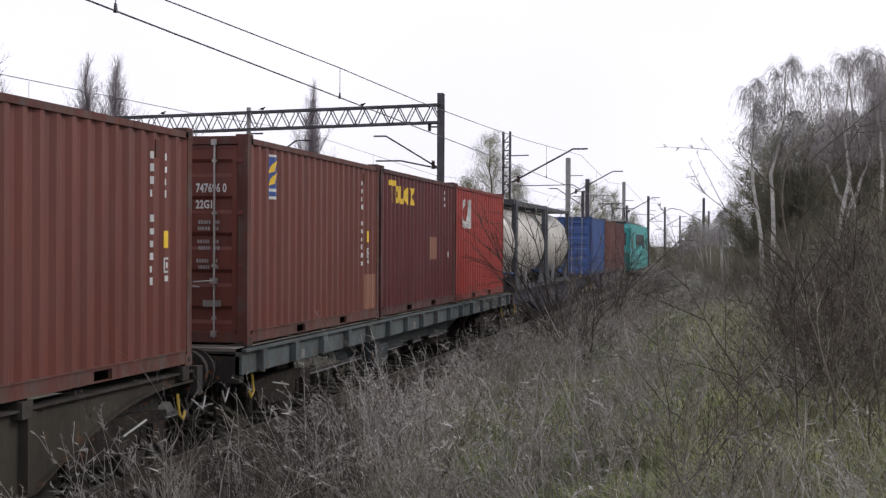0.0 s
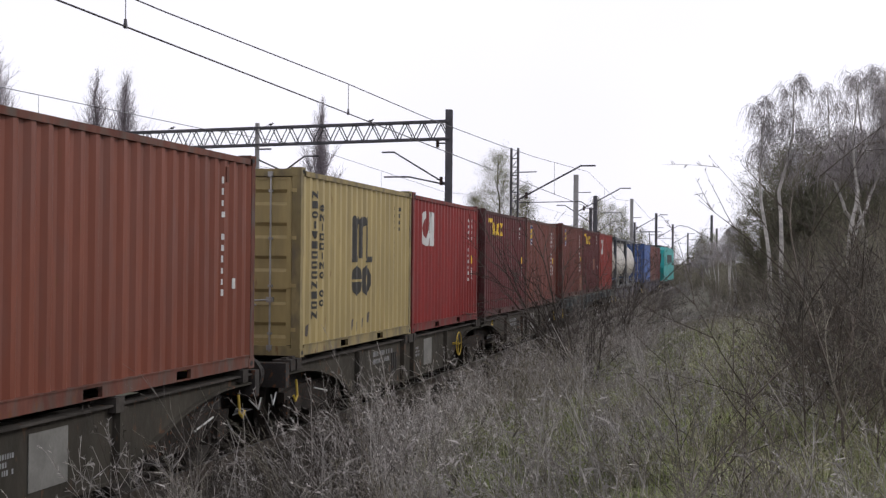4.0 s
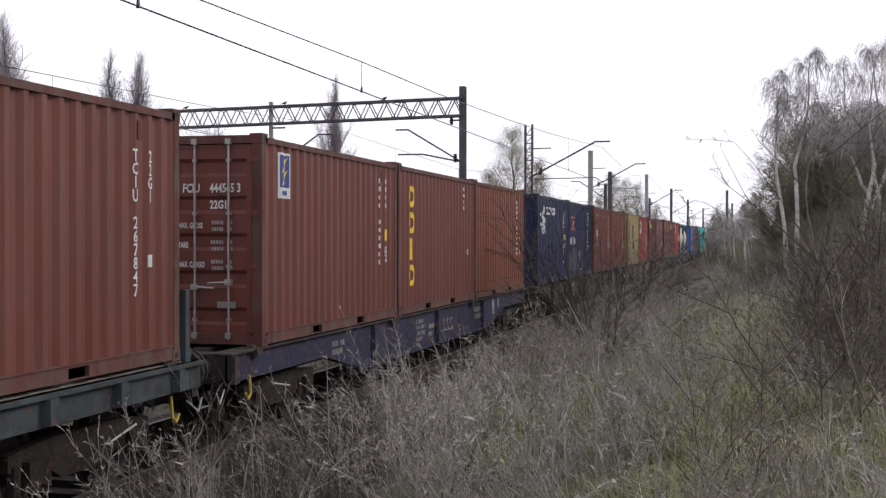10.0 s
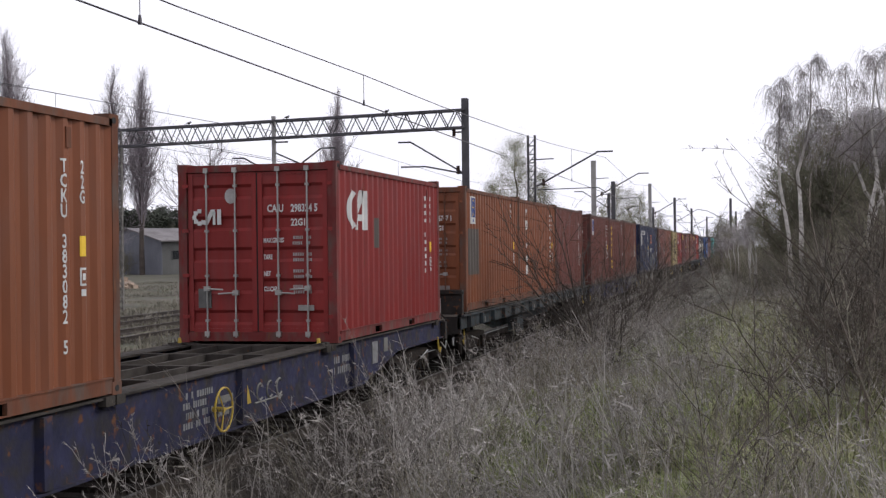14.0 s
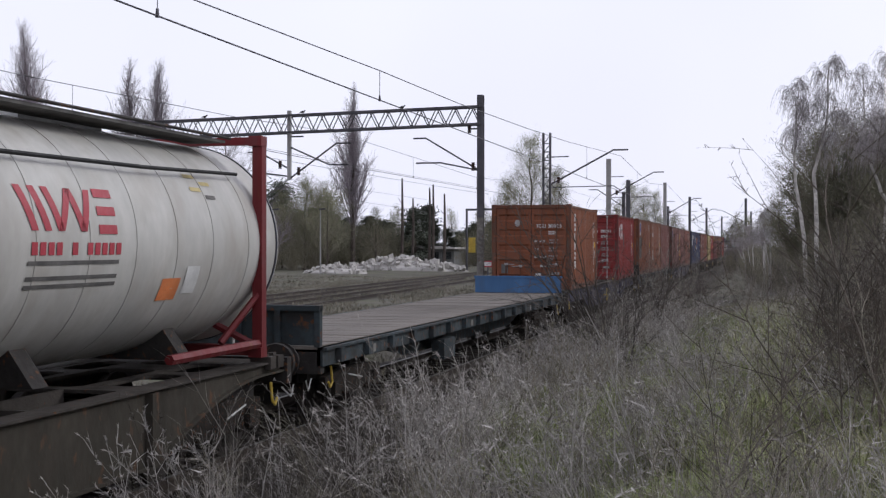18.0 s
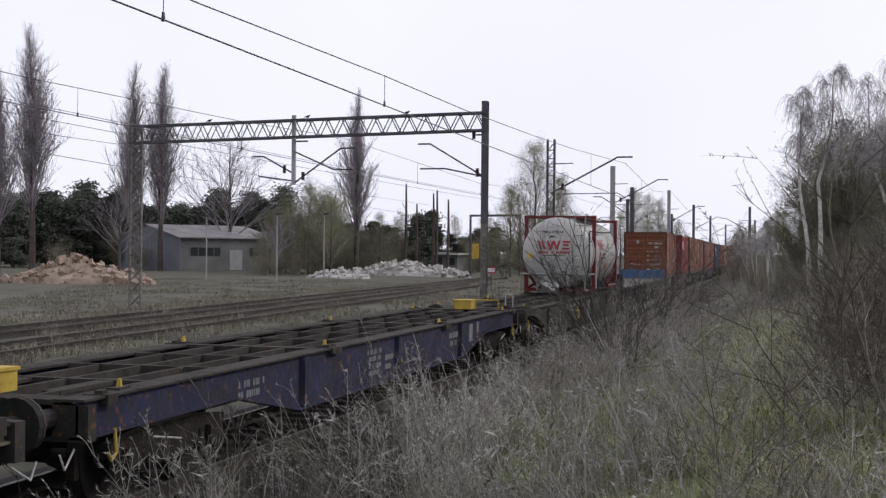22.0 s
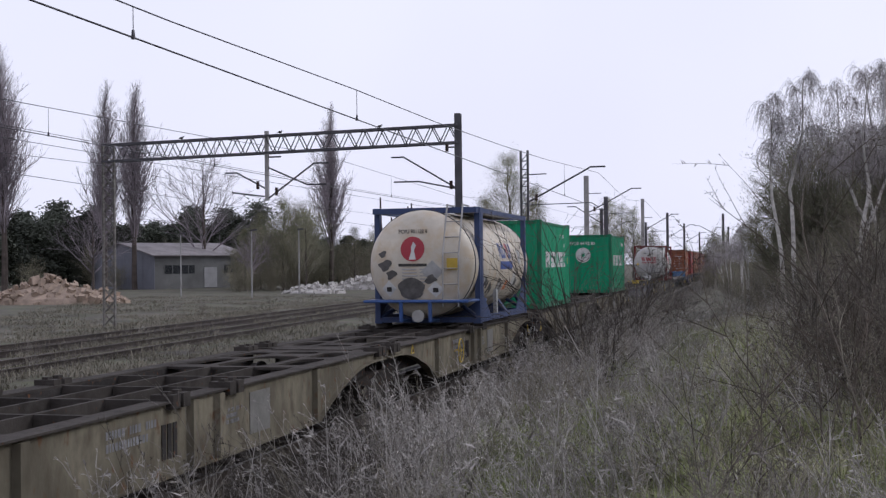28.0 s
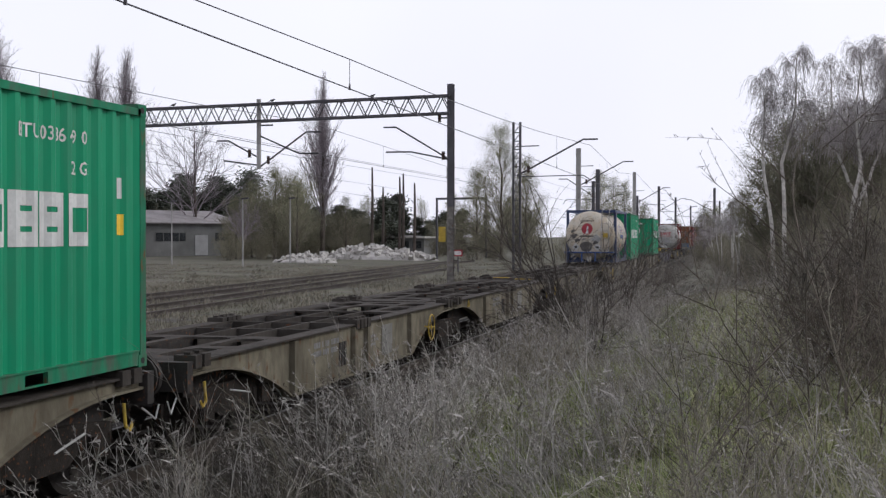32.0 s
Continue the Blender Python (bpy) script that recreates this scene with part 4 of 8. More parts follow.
def add_buffers(wagon, y, sign):
    part("headstock", Shape().box(-1.25, 1.25, *sorted((y, y - sign * 0.14)), 0.78, 1.1), STEEL_DARK, wagon)
    for x in (-0.875, 0.875):
        s = Shape().rod((x, y, 0.98), (x, y + sign * 0.42, 0.98), 0.09, n=10)
        s.rod((x, y + sign * 0.42, 0.98), (x, y + sign * 0.47, 0.98), 0.24, 0.25, n=16)
        part("buffer", s, STEEL_DARK, wagon)
    s = Shape().box(-0.06, 0.06, *sorted((y, y + sign * 0.55)), 0.93, 1.03)
    part("coupling", s, STEEL_DARK, wagon)
    for x in (-0.35, 0.35):
        pts = [(x, y, 0.85), (x, y + sign * 0.14, 0.7), (x, y + sign * 0.3, 0.55), (x, y + sign * 0.46, 0.62)]
        part("brake_hose", Shape().path(pts, 0.025), RUBBER, wagon)
    part("tow_hook", Shape().path([(1.2, y - sign * 0.55, 0.84), (1.22, y - sign * 0.55, 0.62), (1.22, y - sign * 0.46, 0.56), (1.22, y - sign * 0.4, 0.64)], 0.017), YELLOW_STEEL, wagon, "yellow rope hook")
    part("brake_lever", Shape().rod((1.2, y - sign * 1.3, 0.66), (1.22, y - sign * 1.85, 0.57), 0.011), WHITE_STEEL, wagon, "white brake lever")
    part("shunter_handle", Shape().path([(1.12, y, 0.72), (1.16, y + sign * 0.22, 0.58), (1.16, y + sign * 0.3, 0.72)], 0.010), WHITE_STEEL, wagon, "pale grab handle")


def arc(y0, z0, y1, z1, n=6):
    """Curved underside from a shallow to a deep web."""
    return [(y0 + (y1 - y0) * i / n, z0 + (z1 - z0) * (i / n) ** 1.9) for i in range(n + 1)]


def hand_wheel(wagon, y, z, r=0.24, x=1.24):
    s = Shape()
    ring = [(x + 0.05, y + r * math.cos(w), z + r * math.sin(w)) for w in [i * math.pi / 10 for i in range(21)]]
    s.path(ring, 0.012)
    for i in range(3):
        s.rod((x + 0.05, y, z), ring[i * 7], 0.009)
    s.rod((x - 0.1, y, z), (x + 0.06, y, z), 0.03)
    part("brake_hand_wheel", s, YELLOW_STEEL, wagon, "yellow brake hand wheel")


def web(wagon, skin, outline, top, name="side_sill"):
    """Both deep side beams with flanges. outline: the underside, front to back of (y, z)."""
    y0, y1 = outline[0][0], outline[-1][0]
    for x in (-1, 1):
        s = Shape().slab([(y0, top), (y1, top)] + list(reversed(outline)), "x", *sorted((x * 1.13, x * 1.155)))
        beam = part(name, s, skin, wagon)
        low = list(outline) + [(q, r + 0.025) for q, r in reversed(outline)]
        part("bottom_flange", Shape().slab(low, "x", *sorted((x * 1.06, x * 1.21))), skin, beam)
        part("top_flange", Shape().box(*sorted((x * 1.0, x * 1.215)), y0, y1, top, top + 0.022), DECKTOP, beam, "rusty top flange")
    return wagon


def spigots(wagon, ys, top, tint=None, rise=0.03):
    for y in ys:
        for x in (-1, 1):
            s = Shape().box(*sorted((x * 0.98, x * 1.24)), y - 0.085, y + 0.085, top - 0.06, top + rise)
            s.box(*sorted((x * 1.08, x * 1.16)), y - 0.05, y + 0.05, top + rise, top + rise + 0.03)
            part("container_spigot", s, tint or DECKTOP, wagon, "worn container seat")


def stiffeners(wagon, skin, ys, lo, top):
    for y in ys:
        for x in (-1, 1):
            part("stiffener", Shape().slab([(x * 1.155, y - 0.09), (x * 1.225, y - 0.07), (x * 1.225, y + 0.07), (x * 1.155, y + 0.09)], "z", lo, top - 0.02), skin, wagon)


def side_writing(wagon, y, z, cols, rows, material_, seed=0, size=0.07):
    """Small stencilled bars on the near side beam."""
    rnd = random.Random(seed)
    s = Shape()
    for r in range(rows):
        a = y
        for c in range(cols):
            w = size * rnd.uniform(0.35, 0.75)
            if rnd.random() < 0.2:
                a += size
            s.face((1.159, a, z - r * size * 1.5), (1.159, a + w, z - r * size * 1.5), (1.159, a + w, z - r * size * 1.5 + size), (1.159, a, z - r * size * 1.5 + size))
            a += w + size * 0.25
    tagged(part("stencilled_writing", s, material_, wagon, "stencilled wagon data, too small to read"), kind="stuff")


def deck_plate(wagon, ya, yb, top, holes):
    """A steel plate across the deck between ya and yb, cut by rounded openings (x0, x1, y0, y1)."""
    lo, hi = sorted((ya, yb))
    xs = sorted({-0.97, 0.97, *[v for h in holes for v in h[:2]]})
    ys = sorted({lo, hi, *[v for h in holes for v in sorted(h[2:])]})
    s = Shape()
    for p, q in zip(xs, xs[1:]):
        for u, v in zip(ys, ys[1:]):
            cx, cy = (p + q) / 2, (u + v) / 2
            if not any(h[0] < cx < h[1] and min(h[2:]) < cy < max(h[2:]) for h in holes):
                s.box(p, q, u, v, top - 0.02, top + 0.014)
    for x0, x1, y0, y1 in holes:
        y0, y1 = sorted((y0, y1))
        r = min(0.24, (x1 - x0) * 0.45, (y1 - y0) * 0.45)
        for x, sx in ((x0, 1), (x1, -1)):
            for y, sy in ((y0, 1), (y1, -1)):
                pts = [(x, y)] + [(x + sx * r * (1 - math.cos(w)), y + sy * r * (1 - math.sin(w))) for w in [i * math.pi / 10 for i in range(6)]]
                s.slab(pts, "z", top - 0.02, top + 0.011)
    part("end_plate", s, DECKTOP, wagon, "steel end plate with rounded openings")


def half_unit(wagon, skin, y0, y1, outer, top, seed):
    """One half of an articulated wagon. outer: -1 if its outer end is at y0, +1 at y1."""
    a, b = y0 + 0.12, y1 - 0.12
    web(wagon, skin, [(a, 0.93)] + arc(a + 0.6, 0.93, a + 3.3, 0.31, 11) + list(reversed(arc(b - 0.6, 0.93, b - 3.3, 0.31, 11))) + [(b, 0.93)], top)
    n = b - a
    mid = (a + b) / 2
    spigots(wagon, (a + 0.2, a + 0.44, a + 6.2, a + 6.44, b - 6.44, b - 6.2, b - 0.44, b - 0.2) if n > 13 else (a + 0.3, a + 3.5, b - 3.5, b - 0.3), top, None, 0.085)
    stiffeners(wagon, skin, (a + 3.4, mid - 0.35, mid + 0.35, b - 3.4), 0.34, top)
    part("centre_sill", Shape().box(-0.2, 0.2, a, b, 0.45, 0.78), STEEL_DARK, wagon)
    for x in (-1, 1):
        part("deck_flange", Shape().box(*sorted((x * 0.95, x * 0.999)), a, b, top - 0.01, top + 0.02), DECKTOP, wagon, "rusty deck flange")
        part("inner_web", Shape().box(*sorted((x * 0.95, x * 0.965)), a + 0.4, b - 0.4, 0.62, top - 0.012), STEEL_DARK, wagon, "dark rusty inner beam")
    # plates with wide openings over the bogies and thin bars between them
    for e, d in ((a, 1), (b, -1)):
        deck_plate(wagon, e, e + d * 3.6, top, [(-0.3, 0.3, e + d * 0.55, e + d * 1.0), (0.44, 0.86, e + d * 0.75, e + d * 1.75), (-0.86, -0.44, e + d * 0.75, e + d * 1.75),
                                                (-0.36, 0.36, e + d * 1.55, e + d * 3.4), (0.5, 0.9, e + d * 2.05, e + d * 3.2), (-0.9, -0.5, e + d * 2.05, e + d * 3.2)])
    p, q = a + 3.6, b - 3.6
    k = max(2, round((q - p) / 1.5))
    for i in range(1, k):
        y = p + (q - p) * i / k
        part("crossbar", Shape().box(-0.95, 0.95, y - 0.035, y + 0.035, top - 0.34, top + 0.008), DECKTOP, wagon)
    for x in (-0.32, 0.32):
        part("stringer", Shape().box(x - 0.028, x + 0.028, p, q, top - 0.3, top + 0.012), DECKTOP, wagon)
    side_writing(wagon, mid - 2.2, 0.86, 14, 2, FRAME_FAINT, seed, 0.08)
    side_writing(wagon, mid + 0.6, 0.8, 9, 3, FRAME_FAINT, seed + 1, 0.045)
    part("data_panel", Shape().box(1.157, 1.165, mid + 1.3, mid + 1.95, 0.46, 0.96), FRAME_PALE, wagon, "pale data panel")
    s = Shape()
    for i in range(3):
        s.box(1.157, 1.166, mid - 1.05 + 0.13 * i, mid - 0.96 + 0.13 * i, 0.5, 0.86)
    part("grid_panel", s, STEEL_DARK, wagon, "dark barred panel")


def build_articulated(u0, u1, joint, seed, wheel_at=None, seat=SEAT - 0.03, skin=None):
    skin = skin or TAN
    w = thing("articulated_wagon", "worn tan articulated container wagon with open steel deck", "freight wagon", (TRACK_X, u0, 0), "wagons of the train")
    MOVERS.append(w)
    n, j, top = u1 - u0, joint - u0, seat - 0.09
    half_unit(w, skin, 0.35, j, -1, top, seed)
    half_unit(w, skin, j, n - 0.35, 1, top, seed + 5)
    add_bogie(w, 2.1)
    add_bogie(w, j)
    add_bogie(w, n - 2.1)
    add_buffers(w, 0.35, -1)
    add_buffers(w, n - 0.35, 1)
    part("joint_cover", Shape().box(-0.7, 0.7, j - 0.35, j + 0.35, top - 0.02, top + 0.03), DECKTOP, w)
    for x, y in ((0.4, n - 0.5), (-0.5, 0.5)):
        part("step_frame", Shape().path([(x - 0.25, y - 0.1, top + 0.04), (x + 0.25, y - 0.1, top + 0.04), (x + 0.25, y + 0.1, top + 0.04), (x - 0.25, y + 0.1, top + 0.04), (x - 0.25, y - 0.1, top + 0.04)], 0.009), YELLOW_STEEL, w, "yellow step frame")
    if wheel_at is not None:
        hand_wheel(w, wheel_at - u0, 0.72)
    part("warning_sign", Shape().path([(1.165, j + 1.62, 0.9), (1.165, j + 1.82, 0.9), (1.165, j + 1.72, 1.05), (1.165, j + 1.62, 0.9)], 0.012, 4), YELLOW_STEEL, w, "worn yellow warning triangle")
    return w


def build_skeletal(u0, u1, skin, label, seat=SEAT, wheel_at=None, seed=0, boxes=False, deep=0.45):
    """A rigid 60-foot skeleton wagon with a ladder-like deck."""
    w = thing("skeletal_wagon", label, "freight wagon", (TRACK_X, u0, 0), "wagons of the train")
    MOVERS.append(w)
    n, top = u1 - u0, seat - 0.03
    a, b = 0.4, n - 0.4
    web(w, skin, [(a, 0.80), (a + 3.3, 0.80), (a + 5.2, deep), (b - 5.2, deep), (b - 3.3, 0.80), (b, 0.80)], top)
    part("centre_sill", Shape().box(-0.24, 0.24, a, b, 0.5, 0.72), STEEL_DARK, w)
    for x in (-0.52, 0.0, 0.52):
        part("stringer", Shape().box(x - 0.03, x + 0.03, a, b, top - 0.3, top + 0.010), DECKTOP, w)
    for x in (-1, 1):
        part("deck_flange", Shape().box(*sorted((x * 0.9, x * 0.998)), a, b, top - 0.01, top + 0.019), DECKTOP, w)
    k = int((b - a) / 1.6)
    for i in range(k + 1):
        y = a + 0.16 + (b - a - 0.32) * i / k
        wide = 0.32 if i in (0, k) else (0.22 if i % 4 == 0 else 0.09)
        part("crossbar", Shape().box(-0.9, 0.9, y - wide / 2, y + wide / 2, top - 0.3, top + 0.015), DECKTOP, w)
    for y in (a + 1.3, b - 1.3):
        for x in (-0.46, 0.46):
            part("end_plate", Shape().box(x - 0.1, x + 0.1, y - 0.6, y + 0.6, top - 0.03, top + 0.007), DECKTOP, w)
    m = n / 2
    ys = (m - 9.15, m - 3.17, m - 2.97, m + 2.97, m + 3.17, m + 9.15)
    spigots(w, [min(max(q, a + 0.13), b - 0.13) for q in ys], top, DECKTOP)
    for q in (m - 8.7, m - 3.07, m + 3.07, m + 8.7):
        for x in (-1.05, 1.05):
            part("lock_plate", Shape().slab([(x - 0.07, q - 0.12), (x + 0.07, q - 0.12), (x + 0.05, q + 0.12), (x - 0.05, q + 0.12)], "z", top + 0.02, top + 0.045), DECKTOP, w)
            part("twist_lock", Shape().rod((x, q, top + 0.045), (x, q, top + 0.12), 0.032, 0.02, n=8), YELLOW_STEEL, w, "yellow twist lock")
    stiffeners(w, skin, (m - 4.2, m, m + 4.2), deep + 0.04, top)
    add_bogie(w, 2.4)
    add_bogie(w, n - 2.4)
    add_buffers(w, a, -1)
    add_buffers(w, b, 1)
    side_writing(w, m - 1.5, 0.92, 9, 4, FRAME_FAINT, seed, 0.07)
    side_writing(w, m + 3.4, 0.86, 9, 2, FRAME_FAINT, seed + 2, 0.1)
    side_writing(w, m - 6.2, 0.9, 8, 2, FRAME_FAINT, seed + 4, 0.08)
    part("data_panel", Shape().box(1.157, 1.166, n - 4.35, n - 4.15, 0.84, 1.06), FRAME_PALE, w, "white data panel")
    part("data_panel", Shape().box(1.157, 1.166, n - 5.0, n - 4.72, 0.7, 1.04), FRAME_FAINT, w, "grey inspection panel")
    part("route_label", Shape().path([(1.16, m + 0.45, 0.66), (1.16, m + 1.35, 0.66)], 0.012, 4), FRAME_PALE, w, "white underline")
    for i in range(3):
        q = m + 0.4 + 0.32 * i
        part("emblem", Shape().path([(1.16, q + 0.22 - 0.1 * math.cos(v), 0.78 + 0.1 * math.sin(v)) for v in [-2.3 + 0.46 * k for k in range(11)]], 0.015, 4), FRAME_PALE, w, "faded white emblem")
    part("warning_sign", Shape().slab([(m + 0.12, 0.68), (m + 0.34, 0.68), (m + 0.23, 0.9)], "x", 1.157, 1.163), YELLOW_STEEL, w, "worn yellow warning triangle")
    for i in range(2):
        part("data_panel", Shape().box(1.157, 1.164, m - 0.62, m - 0.2 - 0.12 * i, 0.78 - 0.14 * i, 0.86 - 0.14 * i), FRAME_PALE, w, "white stencilled bar")
    if wheel_at is not None:
        hand_wheel(w, wheel_at - u0, 0.74)
    if boxes:
        for y in (0.75, n - 0.6):
            s = Shape().slab([(-0.2, y - 0.2), (0.2, y - 0.2), (0.2, y + 0.2), (-0.2, y + 0.2)], "z", top + 0.018, top + 0.22)
            s.slab([(-0.22, y - 0.22), (0.22, y - 0.22), (0.22, y + 0.22), (-0.22, y + 0.22)], "z", top + 0.21, top + 0.24)
            part("end_box", s, YELLOW_STEEL, w, "yellow steel box on the deck")
        part("end_rail", Shape().path([(0.2, n - 0.3, top), (0.2, n - 0.3, top + 0.22), (0.75, n - 0.3, top + 0.22), (0.75, n - 0.3, top)], 0.018), YELLOW_STEEL, w, "worn yellow end rail")
    return w


def build_flat(u0, u1, skin, label, seat=SEAT, bulkheads=False, seed=0):
    """A flat wagon with stake pockets along the side sill."""
    w = thing("flat_wagon", label, "freight wagon", (TRACK_X, u0, 0), "wagons of the train")
    MOVERS.append(w)
    n, top = u1 - u0, seat - 0.03
    a, b = 0.4, n - 0.4
    for x in (-1, 1):
        s = Shape().slab([(a, top), (b, top), (b, 0.88), (a, 0.88)], "x", *sorted((x * 1.2, x * 1.28)))
        s.box(*sorted((x * 1.2, x * 1.34)), a, b, top - 0.035, top)
        sill = part("side_sill", s, skin, w)
        y = a + 0.6
        while y < b:
            part("stake_pocket", Shape().slab([(x * 1.28, y - 0.09), (x * 1.36, y - 0.07), (x * 1.36, y + 0.07), (x * 1.28, y + 0.09)], "z", 0.9, top - 0.04), skin, sill)
            y += 1.22
    for x in (-0.8, 0.8):
        part("truss_beam", Shape().slab([(a + 3.6, 0.86), (b - 3.6, 0.86), (b - 5.6, 0.56), (a + 5.6, 0.56)], "x", x - 0.03, x + 0.03), skin, w)
    part("centre_sill", Shape().box(-0.3, 0.3, a, b, 0.6, top - 0.06), STEEL_DARK, w)
    part("deck_plate", Shape().box(-1.2, 1.2, a, b, top - 0.06, top - 0.03), STEEL_DARK, w)
    me = fix(Shape().box(-1.2, 1.2, 0.004, 0.236, top - 0.03, top + 0.012).mesh("plank", PLANK))
    for i in range(int((b - a) / 0.24)):
        part("plank", me, PLANK, w, at=pose(0, a + 0.24 * i, random.uniform(-0.006, 0.004)))
    m = n / 2
    if not bulkheads:
        spigots(w, (m - 9.15, m - 3.07, m + 3.07, m + 9.15), top)
    else:
        # front: one wide blue flap; back: two ribbed flaps
        s = Shape().box(-1.25, 1.25, b - 0.12, b - 0.06, top + 0.02, top + 0.47)
        s.box(-1.28, 1.28, b - 0.14, b - 0.04, top + 0.44, top + 0.5)
        part("end_flap", s, FLAP_BLUE, w, "blue end flap")
        for x0, x1 in ((-1.24, -0.04), (0.04, 1.24)):
            s = Shape().box(x0, x1, a + 0.05, a + 0.1, top + 0.02, top + 0.52)
            for x in (x0, (x0 + x1) / 2 - 0.04, x1 - 0.08):
                s.box(x, x + 0.08, a, a + 0.06, top, top + 0.5)
            s.box(x0, x1, a - 0.01, a + 0.12, top + 0.48, top + 0.55)
            part("end_flap", s, SLATE, w, "dark blue-grey ribbed end flap")
    part("solebar_box", Shape().box(1.02, 1.26, m - 3.5, m - 2.7, 0.42, 0.78), SLATE, w)
    add_bogie(w, 2.4)
    add_bogie(w, n - 2.4)
    add_buffers(w, a, -1)
    add_buffers(w, b, 1)
    s = Shape()
    for i in range(5):
        y = 2.6 + i * 3.2
        s.face((1.283, y, 0.9), (1.283, y + 0.14, 0.9), (1.283, y + 0.14, 1.02), (1.283, y, 1.02))
    tagged(part("stencilled_writing", s, FRAME_PALE, w), kind="stuff")
    return w


FLAP_BLUE = paint("faded_blue_flap_paint", (0.06, 0.135, 0.27))
build_skeletal(54.6, 74.6, NAVY, "dark container wagon far ahead on the train", seed=2)
build_skeletal(34.0, 54.3, NAVY, "dark container wagon carrying two tank containers", seed=3)
build_flat(13.95, 33.8, GREY_BLUE, "blue-grey flat wagon carrying three containers", SEAT + 0.06, seed=4)
build_articulated(-13.3, 13.6, 0.33, 5, -2.4, skin=DULL_TAN)
build_articulated(-40.4, -13.55, -26.72, 9, skin=DULL_TAN)
build_skeletal(-61.4, -40.7, NAVY, "navy blue container wagon with fishbelly side beams", SEAT - 0.02, None, 12)
w = build_flat(-81.9, -61.6, SLATE, "dark slate flat wagon carrying three containers", SEAT + 0.03, seed=14)
part("end_stake", Shape().box(0.86, 1.24, 19.62, 19.72, 1.16, 1.92).box(0.86, 1.24, 19.72, 19.76, 1.2, 1.3), SLATE, w, "slate blue end stake")
part("end_stake", Shape().box(-1.24, -0.86, 19.62, 19.72, 1.16, 1.92), SLATE, w)
part("end_flap", Shape().box(-1.25, 1.28, 0.5, 0.62, 1.16, 1.62).box(-1.25, 1.28, 0.46, 0.66, 1.58, 1.66), STEEL_DARK, w, "dark end flap")
part("marker_frame", Shape().path([(0.62, 0.4, 1.2), (0.62, 0.4, 1.5), (0.84, 0.4, 1.5), (0.84, 0.4, 1.2), (0.62, 0.4, 1.2)], 0.022), WHITE_STEEL, w, "white marker frame")
build_skeletal(-102.7, -82.2, NAVY, "navy blue container wagon with an empty middle bay", SEAT, -93.2, 15)
build_flat(-123.9, -103.0, SLATE, "empty flat wagon with weathered plank deck and end flaps", SEAT, True, 18)
w = thing("container_wagon", "worn tan container wagon with wide openings in its empty deck", "freight wagon", (TRACK_X, -144.2, 0), "wagons of the train")
MOVERS.append(w)
half_unit(w, DULL_TAN, 0.35, 19.65, -1, SEAT - 0.10, 20)
for y in (2.1, 17.9):
    add_bogie(w, y)
add_buffers(w, 0.35, -1)
add_buffers(w, 19.65, 1)
hand_wheel(w, 8.6, 0.74)
for x, y in ((1.08, 0.9), (-1.08, 0.9), (1.08, 6.6), (-1.08, 6.6)):
    part("twist_lock", Shape().rod((x, y, SEAT - 0.02), (x, y, SEAT + 0.08), 0.03, 0.02, n=8), YELLOW_STEEL, w, "yellow twist lock")
part("marker_frame", Shape().path([(0.72, 0.45, 1.16), (0.72, 0.45, 1.46), (0.9, 0.45, 1.46), (0.9, 0.45, 1.17), (0.72, 0.45, 1.17)], 0.016), WHITE_STEEL, w, "white marker frame")
build_skeletal(-164.4, -144.4, NAVY, "empty navy container wagon with yellow end boxes", SEAT, None, 23, True)
build_articulated(-192.3, -164.6, -178.5, 26, seat=SEAT)
build_articulated(-222.0, -192.7, -207.3, 30, -202.2, seat=SEAT)
build_articulated(-249.9, -222.2, -236.3, 34, -238.6, seat=SEAT)
build_articulated(-277.6, -250.0, -263.8, 38, seat=SEAT)


# ---- tank containers ----
TANK_WHITE = material("grimy_white_tank", (0.52, 0.49, 0.44), 0.45, dark=0.7, light=1.1, big=0.9, fine=9, bump=0.04, dirt=(0.30, 0.26, 0.20), dirt_amount=0.6, stretch=(1, 1, 0.5))
TANK_GREY = material("dull_grey_white_tank", (0.44, 0.43, 0.40), 0.5, dark=0.75, light=1.1, big=0.9, fine=9, bump=0.04, dirt=(0.28, 0.25, 0.21), dirt_amount=0.5, stretch=(1, 1, 0.5))
TANK_CREAM = material("stained_cream_tank", (0.56, 0.51, 0.42), 0.45, dark=0.75, light=1.08, big=1.1, fine=9, bump=0.04, dirt=(0.40, 0.27, 0.13), dirt_amount=0.5)
FRAME_RED = paint("red_tank_frame_paint", (0.14, 0.020, 0.022))
FRAME_BLUE = paint("blue_tank_frame_paint", (0.045, 0.065, 0.14))
FRAME_LIGHT_BLUE = paint("bright_blue_rail_paint", (0.05, 0.10, 0.26))
FRAME_GREY = paint("grey_tank_frame_paint", (0.06, 0.065, 0.075))
SMUDGE = material("dark_worn_label", (0.09, 0.085, 0.08), 0.8, dark=0.6, light=1.5, big=5, fine=25)
PALE_GREY = material("pale_grey_panel", (0.34, 0.34, 0.33), 0.6, dark=0.8, light=1.1, big=4, fine=25)
HIGH_T = 2.591
TR, TZ = 1.19, 1.33      # radius and axis height of the barrel


